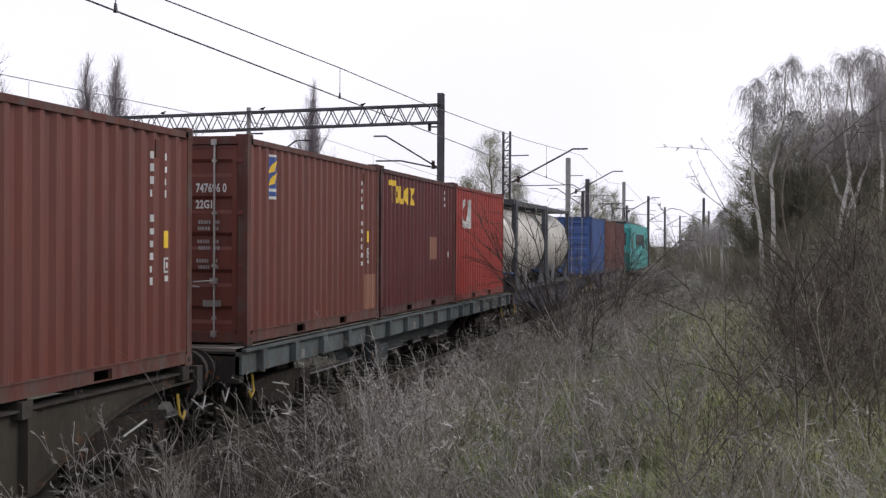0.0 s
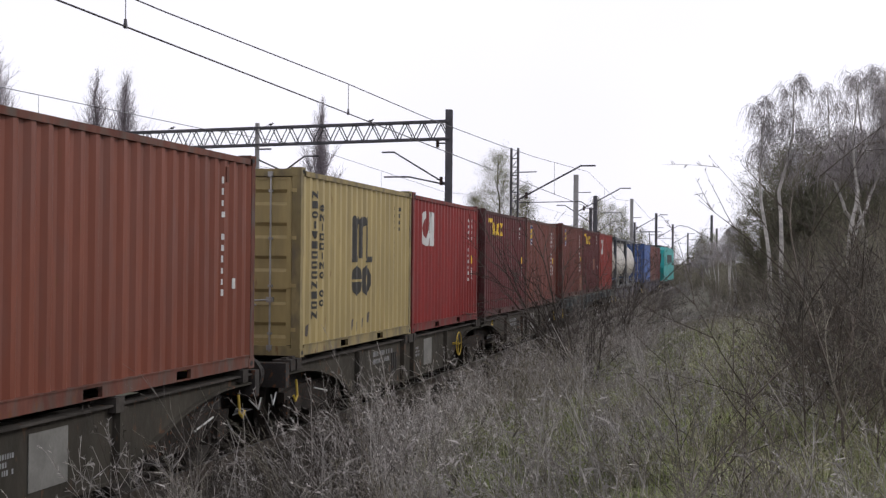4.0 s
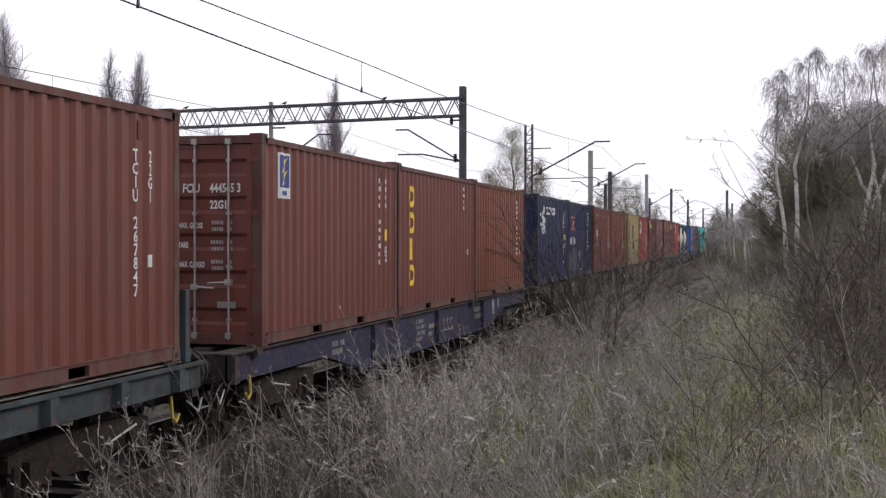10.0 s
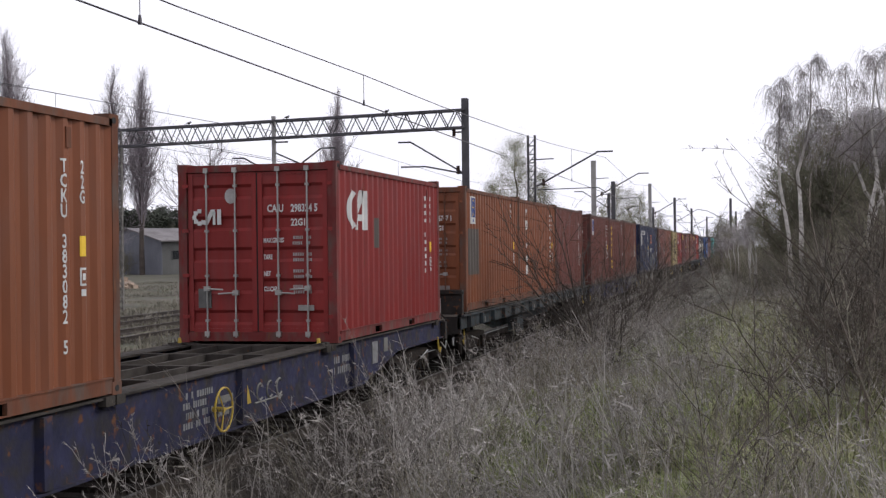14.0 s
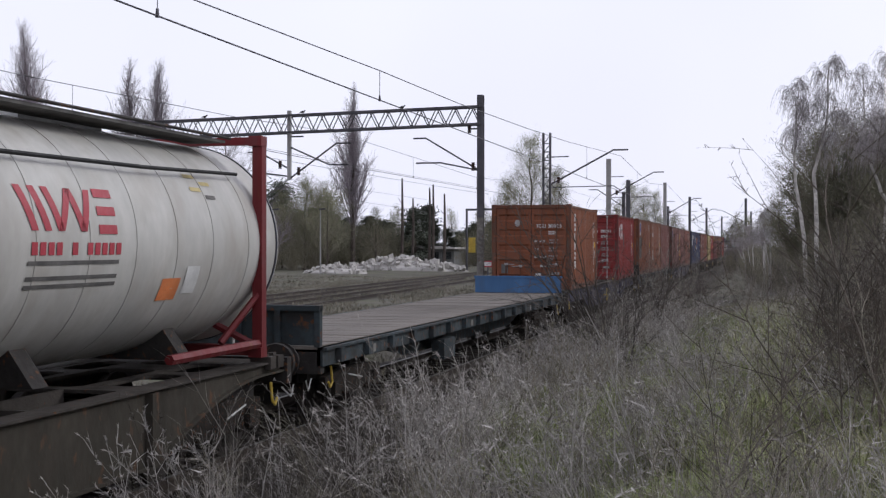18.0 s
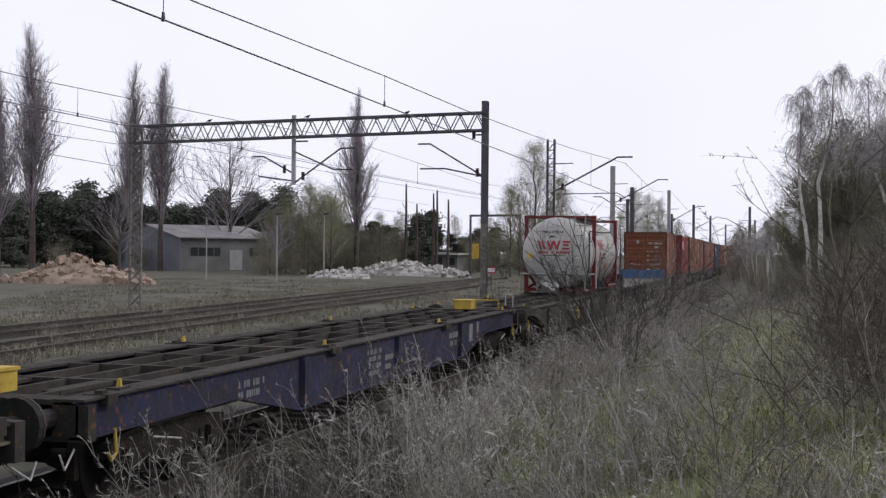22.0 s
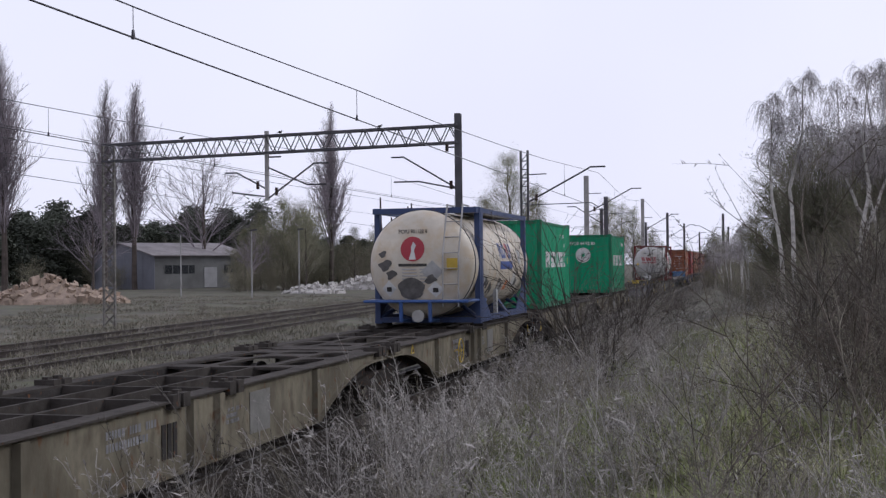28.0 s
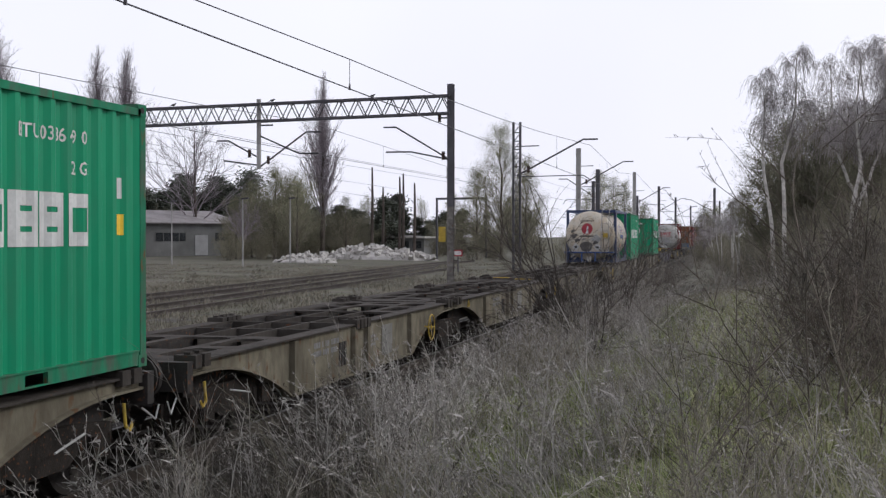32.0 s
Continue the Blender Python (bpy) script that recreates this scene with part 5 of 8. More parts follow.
def on_barrel(s, y0, y1, w0, w1, lift=0.006, n=6):
    """A label on the barrel between two angles above the level line, on the camera's side."""
    for i in range(n):
        a, b = w0 + (w1 - w0) * i / n, w0 + (w1 - w0) * (i + 1) / n
        p = [(( TR + lift) * math.cos(w), TZ + (TR + lift) * math.sin(w)) for w in (a, b)]
        s.face((p[0][0], y0, p[0][1]), (p[0][0], y1, p[0][1]), (p[1][0], y1, p[1][1]), (p[1][0], y0, p[1][1]))
    return s


def head_y(x, z):
    """Surface of the rear dished head."""
    r = min(1.0, math.hypot(x, z - TZ) / TR)
    return -0.38 - 0.5 * math.sqrt(max(0, 1 - r ** 2.4))


def on_head(s, pts, lift=0.012, n=5):
    """A label of (x, z) outline on the rear head, as a fan that follows the dish."""
    cx, cz = sum(p[0] for p in pts) / len(pts), sum(p[1] for p in pts) / len(pts)
    m = len(pts)
    for k in range(n):
        a, b = k / n, (k + 1) / n
        for i in range(m):
            quad = []
            for f, j in ((a, i), (b, i), (b, (i + 1) % m), (a, (i + 1) % m)):
                x, z = cx + (pts[j][0] - cx) * f, cz + (pts[j][1] - cz) * f
                quad.append((x, head_y(x, z) - lift, z))
            s.face(*(quad if k else quad[1:]))
    return s


def rect(x0, x1, z0, z1, n=3):
    out = [(x0 + (x1 - x0) * i / n, z0) for i in range(n)] + [(x1, z0 + (z1 - z0) * i / n) for i in range(n)]
    return out + [(x1 - (x1 - x0) * i / n, z1) for i in range(n)] + [(x0, z1 - (z1 - z0) * i / n) for i in range(n)]


def build_tank(label, u, shell, frame_skin, style, seat=SEAT):
    t = thing("tank_container", label, "tank container", (TRACK_X, u, seat), "containers on the train")
    MOVERS.append(t)
    half = WIDE / 2
    prof = [(-0.38 - 0.5 * math.sqrt(1 - r ** 2.4), r * TR) for r in (0.02, 0.2, 0.4, 0.55, 0.7, 0.8, 0.88, 0.94, 0.98, 1.0)]
    back = [(6.058 - a, r) for a, r in reversed(prof)]
    part("barrel", Shape().turned(prof + back, "y", 64, (0, TZ)), shell, t, smooth=True)
    for y in (0.35, 1.25, 2.1, 2.95, 3.8, 4.65, 5.6):
        part("band", Shape().turned([(y - 0.02, TR), (y - 0.02, TR + 0.006), (y + 0.02, TR + 0.006), (y + 0.02, TR)], "y", 64, (0, TZ)), shell, t, smooth=False)
    for y in (-0.36, 6.42):
        part("band", Shape().turned([(y - 0.015, TR), (y - 0.015, TR + 0.014), (y + 0.015, TR + 0.014), (y + 0.015, TR)], "y", 64, (0, TZ)), FRAME_GREY, t, "dark ring seam")
    for y0, y1, o in ((0.0, 0.15, 1), (LONG - 0.15, LONG, -1)):
        for x in (-1, 1):
            lo, hi = sorted((x * half, x * (half - 0.13)))
            part("corner_post", Shape().box(lo + 0.005, hi - 0.005, y0 + 0.005, y1 - 0.005, 0.118, HIGH_T - 0.118), frame_skin, t)
            for z in (0, HIGH_T - 0.118):
                c0, c1 = sorted((x * half, x * (half - 0.162)))
                a, b = (y0, y0 + 0.178) if o > 0 else (y1 - 0.178, y1)
                part("corner_casting", Shape().box(c0, c1, a, b, z, z + 0.118), frame_skin, t)
            # knee braces to the barrel
            yy = y0 + 0.1 if o > 0 else y1 - 0.1
            part("brace", Shape().rod((x * (half - 0.08), yy, 0.12), (x * 0.55, yy + o * 0.35, 0.5), 0.05, n=6), frame_skin, t)
            if style == "rails":
                part("brace", Shape().rod((x * (half - 0.08), yy, 0.12), (x * (half - 0.12), yy + o * 1.0, 0.5), 0.045, n=6), frame_skin, t)
            else:
                part("brace", Shape().rod((x * (half - 0.06), yy, 0.75), (x * (half - 0.3), yy + o * 0.55, 0.2), 0.04, n=6), frame_skin, t)
        part("bottom_beam", Shape().box(-half + 0.16, half - 0.16, y0 + 0.01, y1 - 0.01, 0.02, 0.14), frame_skin, t)
        part("top_beam", Shape().box(-half + 0.16, half - 0.16, y0 + 0.02, y1 - 0.02, HIGH_T - 0.1, HIGH_T - 0.01), frame_skin, t)
    for x in (-1, 1):
        lo, hi = sorted((x * (half - 0.01), x * (half - 0.1)))
        if style == "rails":
            part("bottom_side_rail", Shape().box(lo, hi, 0.15, LONG - 0.15, 0.02, 0.16), frame_skin, t)
            part("top_side_rail", Shape().box(lo, hi, 0.15, LONG - 0.15, HIGH_T - 0.12, HIGH_T - 0.02), frame_skin, t)
        else:
            part("bottom_side_rail", Shape().rod((x * (half - 0.06), LONG - 2.4, 0.16), (x * (half - 0.06), LONG - 0.15, 0.16), 0.055), frame_skin, t)
    # saddle under the barrel, walkway, lid and valves
    for y in (1.6, 4.4):
        part("saddle", Shape().slab([(-1.0, 0.1), (1.0, 0.1), (0.75, 0.45), (0.3, 0.25), (-0.3, 0.25), (-0.75, 0.45)], "y", y - 0.12, y + 0.12), frame_skin if style == "rails" else STEEL_DARK, t)
    part("walkway", Shape().box(0.35, 0.82, 0.3, LONG - 0.3, HIGH_T - 0.09, HIGH_T - 0.06), SMUDGE, t, "grimy walkway grating")
    part("walkway", Shape().box(-0.82, -0.35, 0.3, LONG - 0.3, HIGH_T - 0.09, HIGH_T - 0.06), SMUDGE, t, "grimy walkway grating")
    if style == "rails":
        part("top_panel", Shape().box(-half + 0.05, half - 0.02, -0.28, 0.02, HIGH_T - 0.14, HIGH_T - 0.015), frame_skin, t, "steel panel over the rear end")
        for x in (-1, 1):
            part("post_web", Shape().box(*sorted((x * half, x * (half - 0.05))), 0.15, 0.36, 0.16, HIGH_T - 0.12), frame_skin, t)
    else:
        for q in (0.32, 0.84):
            part("walkway_rail", Shape().rod((q, 0.2, HIGH_T - 0.03), (q, LONG - 0.2, HIGH_T - 0.03), 0.018), STEEL_DARK, t)
        part("heating_pipe", Shape().path([(1.02, -0.1, TZ + 0.72), (1.06, LONG * 0.55, TZ + 0.74), (1.0, LONG - 0.4, TZ + 0.8)], 0.022), RUBBER, t, "black pipe along the barrel")
        part("heating_pipe", Shape().path([(1.02, -0.1, TZ + 0.72), (1.08, -0.5, TZ + 0.55), (1.10, -0.62, TZ + 0.2), (1.08, -0.62, 0.72)], 0.022), RUBBER, t, "black pipe down the rear head")
        part("valve_box", Shape().box(half - 0.2, half - 0.02, 0.2, 0.5, 0.12, 0.95), PALE_GREY, t, "pale valve box")
    part("spill_box", Shape().box(-0.33, 0.33, 2.3, 3.8, HIGH_T - 0.16, HIGH_T - 0.05), PALE_GREY, t)
    # ladder on the rear
    s = Shape()
    for x in (0.58, 0.93):
        s.path([(x, -0.93, 0.4), (x, -0.9, 1.5), (x + 0.02, -0.5, HIGH_T + 0.03), (x + 0.02, 0.1, HIGH_T + 0.02)], 0.02)
    for i in range(6):
        z = 0.55 + 0.34 * i
        y = -0.93 + 0.03 * z if z < 1.5 else -0.9 + 0.4 * (z - 1.5) / 1.12
        s.rod((0.58, y, z), (0.93, y, z), 0.014)
    part("ladder", s, RAIL_GREY if style != "rails" else GALV, t, "pale steel ladder")
    # rear platform rail
    rail = FRAME_LIGHT_BLUE if style == "rails" else RAIL_GREY
    s = Shape()
    z = 0.62 if style != "rails" else 0.52
    part("rear_guard_rail", s.path([(-half + 0.05, 0.05, z), (-half + 0.05, -0.95, z), (half - 0.1, -0.95, z), (half - 0.05, 0.05, z)], 0.035), rail, t)
    for x in (-0.35, 0.3) if style == "rails" else (-1.12, -0.6, 0.45, 1.0):
        part("rail_support", Shape().path([(x, -0.95, z), (x, -0.93, 0.1), (x, -0.2, 0.08)], 0.045 if style == "rails" else 0.03), rail, t)
    if style == "rails":
        part("rear_platform", Shape().box(-half + 0.06, half - 0.06, -0.92, 0.0, z + 0.02, z + 0.035), FRAME_BLUE, t)
        for x in (-1, 1):
            for y0, y1 in ((0.15, 1.35), (LONG - 0.15, LONG - 1.35)):
                part("gusset", Shape().slab([(y0, 0.16), (y1, 0.16), (y0, 0.85)], "x", *sorted((x * (half - 0.04), x * (half - 0.07)))), frame_skin, t)
            part("stub_post", Shape().box(*sorted((x * (half - 0.03), x * (half - 0.11))), 2.0, 2.16, 0.16, 0.72), PALE_GREY, t)
    part("outlet_valve", Shape().rod((0, -0.3, 0.3), (0, -0.8, 0.2), 0.1, n=12).rod((0, -0.8, 0.2), (0, -0.84, 0.2), 0.14, n=12), GALV, t)
    return t


FADED_YELLOW = material("faded_yellow_print", (0.42, 0.34, 0.14), 0.6, dark=0.7, light=1.1, big=5, fine=25)


def diamond(x, z, r):
    return [(x - r, z), (x, z - r), (x + r, z), (x, z + r)]


def mark_grey_tank(t):
    lettering_head(t, "TWSU 271334 4", 0.125, BLACK, -0.45, 1.98)
    # slanted crimson strokes
    for pts in ([(-0.52, 1.44), (-0.44, 1.44), (-0.54, 1.73), (-0.62, 1.73)], [(-0.4, 1.44), (-0.32, 1.44), (-0.42, 1.73), (-0.5, 1.73)], [(-0.2, 1.44), (-0.12, 1.44), (-0.22, 1.73), (-0.3, 1.73)],
                [(-0.2, 1.44), (-0.12, 1.44), (-0.02, 1.73), (-0.1, 1.73)], [(0.0, 1.44), (0.08, 1.44), (-0.02, 1.73), (-0.1, 1.73)], [(0.0, 1.44), (0.08, 1.44), (0.18, 1.73), (0.1, 1.73)],
                [(0.24, 1.66), (0.5, 1.66), (0.48, 1.73), (0.24, 1.73)], [(0.24, 1.56), (0.44, 1.56), (0.44, 1.62), (0.24, 1.62)], [(0.2, 1.44), (0.46, 1.44), (0.46, 1.5), (0.2, 1.5)]):
        part("emblem", on_head(Shape(), pts), CRIMSON, t, "slanted crimson emblem stroke")
    for i in range(12):
        if i not in (4, 6):
            part("emblem", on_head(Shape(), rect(-0.58 + 0.09 * i, -0.515 + 0.09 * i, 1.30, 1.38, 1), n=2), CRIMSON, t)
    lettering_head(t, "EMKD", 0.11, BLACK, -0.2, 1.83)
    part("small_writing", on_head(Shape(), rect(-0.45, 0.3, 1.22, 1.25)), SMUDGE, t)
    part("panel", on_head(Shape(), rect(-0.72, 0.38, 0.68, 1.16)), PALE_GREY, t, "bare grey panel")
    part("panel", on_head(Shape(), rect(-0.3, 0.12, 2.14, 2.24)), PALE_GREY, t, "bare grey panel")
    part("hazard_board", Shape().box(-0.44, 0.14, -1.0, -0.985, 0.02, 0.54), PLATE_GREY, t, "grey board with hazard diamonds")
    d = part("hazard_diamond", Shape().slab(diamond(-0.29, 0.36, 0.2), "y", -1.008, -1.002), WHITE, t, "white hazard diamond")
    for i in range(5):
        x = -0.29 - 0.1 + 0.05 * i
        part("stripe", Shape().box(x - 0.012, x + 0.012, -1.013, -1.008, 0.36, 0.36 + 0.17 - abs(x + 0.29)), BLACK, d)
    d = part("hazard_diamond", Shape().slab(diamond(-0.04, 0.24, 0.2), "y", -1.02, -1.014), WHITE, t, "white hazard diamond")
    part("symbol", Shape().slab([(-0.12, 0.16), (0.06, 0.16), (0.02, 0.2), (-0.06, 0.21), (-0.05, 0.3), (0.0, 0.34), (-0.07, 0.32), (-0.13, 0.34), (-0.09, 0.29), (-0.09, 0.2)], "y", -1.026, -1.02), BLACK, d)
    for x, z in ((-0.88, 1.25), (0.78, 1.2)):
        d = part("warning_triangle", on_head(Shape(), [(x - 0.11, z - 0.08), (x + 0.11, z - 0.08), (x, z + 0.12)], 0.05), YELLOW if x < 0 else WHITE, t, "warning triangle")
    # slanted crimson strokes on the barrel, a row of small blocks and three thin dark lines below
    for y, z, y1, z1, k in ((1.22, 0.08, 1.06, 0.40, 0.10), (1.42, 0.08, 1.26, 0.40, 0.10), (1.62, 0.08, 1.46, 0.40, 0.10), (1.62, 0.08, 1.82, 0.40, 0.10), (1.98, 0.08, 1.82, 0.40, 0.10), (1.98, 0.08, 2.14, 0.40, 0.10),
                            (2.24, 0.10, 2.56, 0.10, 0.07), (2.24, 0.24, 2.56, 0.24, 0.07), (2.24, 0.38, 2.56, 0.38, 0.07)):
        s = Shape()
        if abs(z1 - z) < 0.01:
            on_barrel(s, y, y1, z - k / 2, z + k / 2, n=2)
        else:
            for i in range(5):
                f, g = i / 5, (i + 1) / 5
                p = [(y + (y1 - y) * e, z + (z1 - z) * e) for e in (f, g)]
                c = [((TR + 0.007) * math.cos(w), TZ + (TR + 0.007) * math.sin(w)) for _, w in p]
                s.face((c[0][0], p[0][0] - k / 2, c[0][1]), (c[0][0], p[0][0] + k / 2, c[0][1]), (c[1][0], p[1][0] + k / 2, c[1][1]), (c[1][0], p[1][0] - k / 2, c[1][1]))
        part("emblem", s, CRIMSON, t, "slanted crimson emblem stroke")
    for i in range(12):
        if i not in (4, 6):
            part("emblem", on_barrel(Shape(), 1.16 + 0.125 * i, 1.25 + 0.125 * i, -0.09, 0.0, n=2), CRIMSON, t)
    for q in (-0.16, -0.27, -0.33):
        part("small_writing", on_barrel(Shape(), 1.12, 2.6, q, q + 0.03, n=2), SMUDGE, t)
    part("hazard_diamond", on_barrel(Shape(), 4.05, 4.35, -0.45, -0.2), WHITE, t, "white hazard diamond")
    part("hazard_plate", on_barrel(Shape(), 3.55, 3.95, -0.5, -0.3), ORANGE, t, "orange hazard plate")
    for i in range(4):
        part("small_writing", on_barrel(Shape(), 4.35 + 0.3 * (i % 2), 4.6 + 0.3 * (i % 2), 0.62 - 0.07 * i, 0.66 - 0.07 * i, n=2), FADED_YELLOW if i < 3 else SMUDGE, t, "faded yellow writing")


def lettering_head(t, body, size, paint_, x, z):
    lettering(body, size, paint_, t, pose(x, head_y(0, z) - 0.03, z) @ ON_REAR)


def mark_cream_tank(t):
    lettering_head(t, "PCVU 901128 0", 0.12, BLACK, -0.42, 2.0)
    ring = [(-0.1 + 0.27 * math.cos(w), 1.66 + 0.27 * math.sin(w)) for w in [i * math.pi / 12 for i in range(24)]]
    d = part("emblem", on_head(Shape(), ring), CRIMSON, t, "round crimson emblem")
    part("emblem_figure", on_head(Shape(), [(-0.18, 1.43), (-0.02, 1.43), (-0.06, 1.62), (-0.02, 1.74), (-0.08, 1.82), (-0.13, 1.7), (-0.12, 1.6)], 0.02), WHITE, d)
    part("writing", on_head(Shape(), rect(-0.42, 0.22, 1.28, 1.34)), BLACK, t, "bar of dark lettering")
    s = Shape()
    for i in range(5):
        on_head(s, rect(-0.34, -0.02 + 0.02 * (i % 3), 1.2 - 0.07 * i, 1.23 - 0.07 * i, 1))
        on_head(s, rect(0.06, 0.2, 1.2 - 0.07 * i, 1.23 - 0.07 * i, 1))
    tagged(part("small_writing", s, PALE_GREY, t), kind="stuff")
    for x, z, r, m in ((-0.66, 0.80, 0.18, WHITE), (0.40, 0.78, 0.18, WHITE), (0.34, 1.16, 0.25, PALE_GREY)):
        q = part("hazard_diamond", on_head(Shape(), diamond(x, z, r)), m, t, "hazard diamond")
        if m is WHITE:
            part("symbol", on_head(Shape(), rect(x - 0.06, x + 0.06, z - 0.07, z + 0.03), 0.02), BLACK, q)
    blot = [(-0.14 + (0.3 + 0.03 * math.sin(5 * w)) * math.cos(w), 0.8 + 0.24 * math.sin(w)) for w in [i * math.pi / 10 for i in range(20)]]
    part("stain", on_head(Shape(), blot, 0.014), SMUDGE, t, "dark scraped patch")
    for x, z, r in ((-0.74, 1.3, 0.15), (-0.6, 1.1, 0.12), (0.3, 1.0, 0.12), (-0.8, 1.55, 0.09)):
        pts = [(x + r * (1 + 0.35 * math.sin(3 * w + x * 9)) * math.cos(w), z + r * 0.8 * (1 + 0.3 * math.sin(2 * w)) * math.sin(w)) for w in [i * math.pi / 8 for i in range(16)]]
        part("stain", on_head(Shape(), pts, 0.013), SMUDGE, t, "peeled label")
    part("warning_triangle", on_head(Shape(), rect(0.66, 0.92, 1.2, 1.45), 0.06), YELLOW_STEEL, t, "yellow warning sign")
    for i in range(7):
        y = 2.5 + 0.23 * i
        s = on_barrel(Shape(), y, y + 0.07, 0.1, 0.42, n=4)
        if i in (0, 2, 4, 6):
            on_barrel(s, y + 0.07, y + 0.2, 0.34, 0.42, n=2)
        if i in (1, 2, 5):
            on_barrel(s, y + 0.07, y + 0.2, 0.1, 0.18, n=2)
        if i in (0, 1, 4, 6):
            on_barrel(s, y + 0.14, y + 0.2, 0.2, 0.36, n=2)
        part("emblem", s, CRIMSON if i == 4 else LOGO_BLUE, t, "dark blue block figure")
    part("emblem", on_barrel(Shape(), 2.55, 4.15, -0.12, 0.04), LOGO_BLUE, t, "dark blue bar")
    for y, w, r in ((0.9, -0.5, 0.22), (2.6, -0.55, 0.3), (4.45, -0.5, 0.35), (1.6, -0.62, 0.18)):
        for k in range(3):
            part("stain", on_barrel(Shape(), y + 0.16 * k, y + 0.16 * k + r, w + 0.06 * (k % 2), w + 0.24 - 0.05 * k, 0.004 + 0.001 * k, n=3), SMUDGE, t, "dark peeled label")
    for a, b, p, q, m in ((0.55, 0.95, -0.55, -0.25, PALE_GREY), (4.35, 4.75, -0.5, -0.2, WHITE), (3.55, 3.9, -0.58, -0.36, ORANGE), (2.7, 3.4, -0.75, -0.4, PALE_GREY), (4.9, 5.3, 0.0, 0.3, PALE_GREY)):
        part("label", on_barrel(Shape(), a, b, p, q), m, t)


t = build_tank("grey-white tank container with red end frames and crimson emblem", -131.32, TANK_GREY, FRAME_RED, "posts")
mark_grey_tank(t)
t = build_tank("stained cream-white tank container in a blue frame", -199.85, TANK_CREAM, FRAME_BLUE, "rails")
mark_cream_tank(t)
build_tank("white tank container in a dark frame", 35.1, TANK_WHITE, FRAME_GREY, "rails")
build_tank("white tank container far ahead in a dark frame", 41.35, TANK_WHITE, FRAME_GREY, "rails")


# ---- locomotive ----
TEAL = paint("teal_locomotive_paint", (0.02, 0.27, 0.26), rust=0.02)
GLASS = material("dark_cab_glass", (0.02, 0.022, 0.025), 0.1, spec=0.6)


def build_locomotive(u):
    w = thing("locomotive", "teal electric locomotive at the head of the train", "locomotive", (TRACK_X, u, 0))
    MOVERS.append(w)
    outline = [(0.4, 1.0), (0.25, 2.1), (0.9, 3.55), (1.5, 3.8), (16.5, 3.8), (17.1, 3.55), (17.75, 2.1), (17.6, 1.0)]
    part("body", Shape().slab(outline, "x", -1.45, 1.45), TEAL, w)
    part("underframe", Shape().box(-1.35, 1.35, 0.5, 17.5, 0.8, 1.02), STEEL_DARK, w)
    part("roof_strip", Shape().box(-1.1, 1.1, 1.6, 16.4, 3.8, 3.95), SLATE, w)
    for x in (-1.462, 1.455):
        for y in (1.5, 15.9):
            part("side_window", Shape().box(x, x + 0.01, y, y + 0.7, 2.3, 3.0), GLASS, w)
        part("side_grille", Shape().box(x, x + 0.01, 5.0, 13.0, 2.5, 3.2), SLATE, w)
    for x in (-1.2, 0.1):
        part("windscreen", Shape().slab([(0.42, 2.5), (0.40, 2.5), (0.72, 3.25), (0.74, 3.25)], "x", x, x + 1.1), GLASS, w)
    for x in (-1.1, 0.85):
        part("tail_lamp", Shape().rod((x + 0.1, 0.33, 1.5), (x + 0.1, 0.25, 1.5), 0.1, n=12), CRIMSON, w)
    for y in (4.0, 14.0):
        s = Shape().path([(0, y, 3.95), (0, y + 1.1, 4.5), (0, y, 5.05)], 0.04).rod((-0.8, y, 5.08), (0.8, y, 5.08), 0.03)
        part("pantograph", s, MAST, w)
    add_bogie(w, 3.2)
    add_bogie(w, 14.8)
    add_buffers(w, 0.45, -1)


build_locomotive(75.2)


# ---- overhead line ----
def sag(points, r, n=5):
    return Shape().path(points, r, n)


def contact_line(name, label, line, contact_z, droppers):
    """A messenger wire, a contact wire under it and the droppers between. line: (x, y, z) of the messenger."""
    w = thing(name, label, "overhead line", kind="structure")
    part("messenger_wire", sag(line, 0.010), WIRE, w)
    part("contact_wire", sag([(x, y, contact_z) for x, y, z in line], 0.012), WIRE, w)
    for y in droppers:
        for (xa, ya, za), (xb, yb, zb) in zip(line, line[1:]):
            if ya <= y < yb:
                f = (y - ya) / (yb - ya)
                x, z = xa + (xb - xa) * f, za + (zb - za) * f
                d = part("dropper", Shape().rod((x, y, contact_z), (x, y, z), 0.006, n=4), WIRE, w)
                part("clamp", Shape().slab([(x - 0.02, contact_z - 0.02), (x + 0.02, contact_z - 0.02), (x + 0.008, contact_z + 0.09), (x - 0.008, contact_z + 0.09)], "y", y - 0.02, y + 0.02), WIRE, d)


near = [(-6.95, -60, 6.9), (-6.95, -30, 5.95), (-6.95, -10, 5.5), (-6.95, 3, 5.42), (-6.95, 14.6, 5.54), (-6.95, 22.4, 5.71), (-6.95, 28.5, 5.78), (-6.95, 37, 5.98), (-6.95, 45, 6.22), (-6.95, 62, 6.9),
        (-6.95, 77, 6.3), (-6.95, 92, 6.9), (-6.95, 112, 6.2), (-6.95, 132, 6.9), (-6.95, 156, 6.2), (-6.95, 180, 6.9), (-6.95, 210, 6.2), (-6.95, 240, 6.9), (-6.95, 400, 6.9)]
contact_line("overhead_line", "overhead contact line above the freight train", near, 5.165, (4.8, 13.6, 22.4, 31, 40, 50, 70, 84))
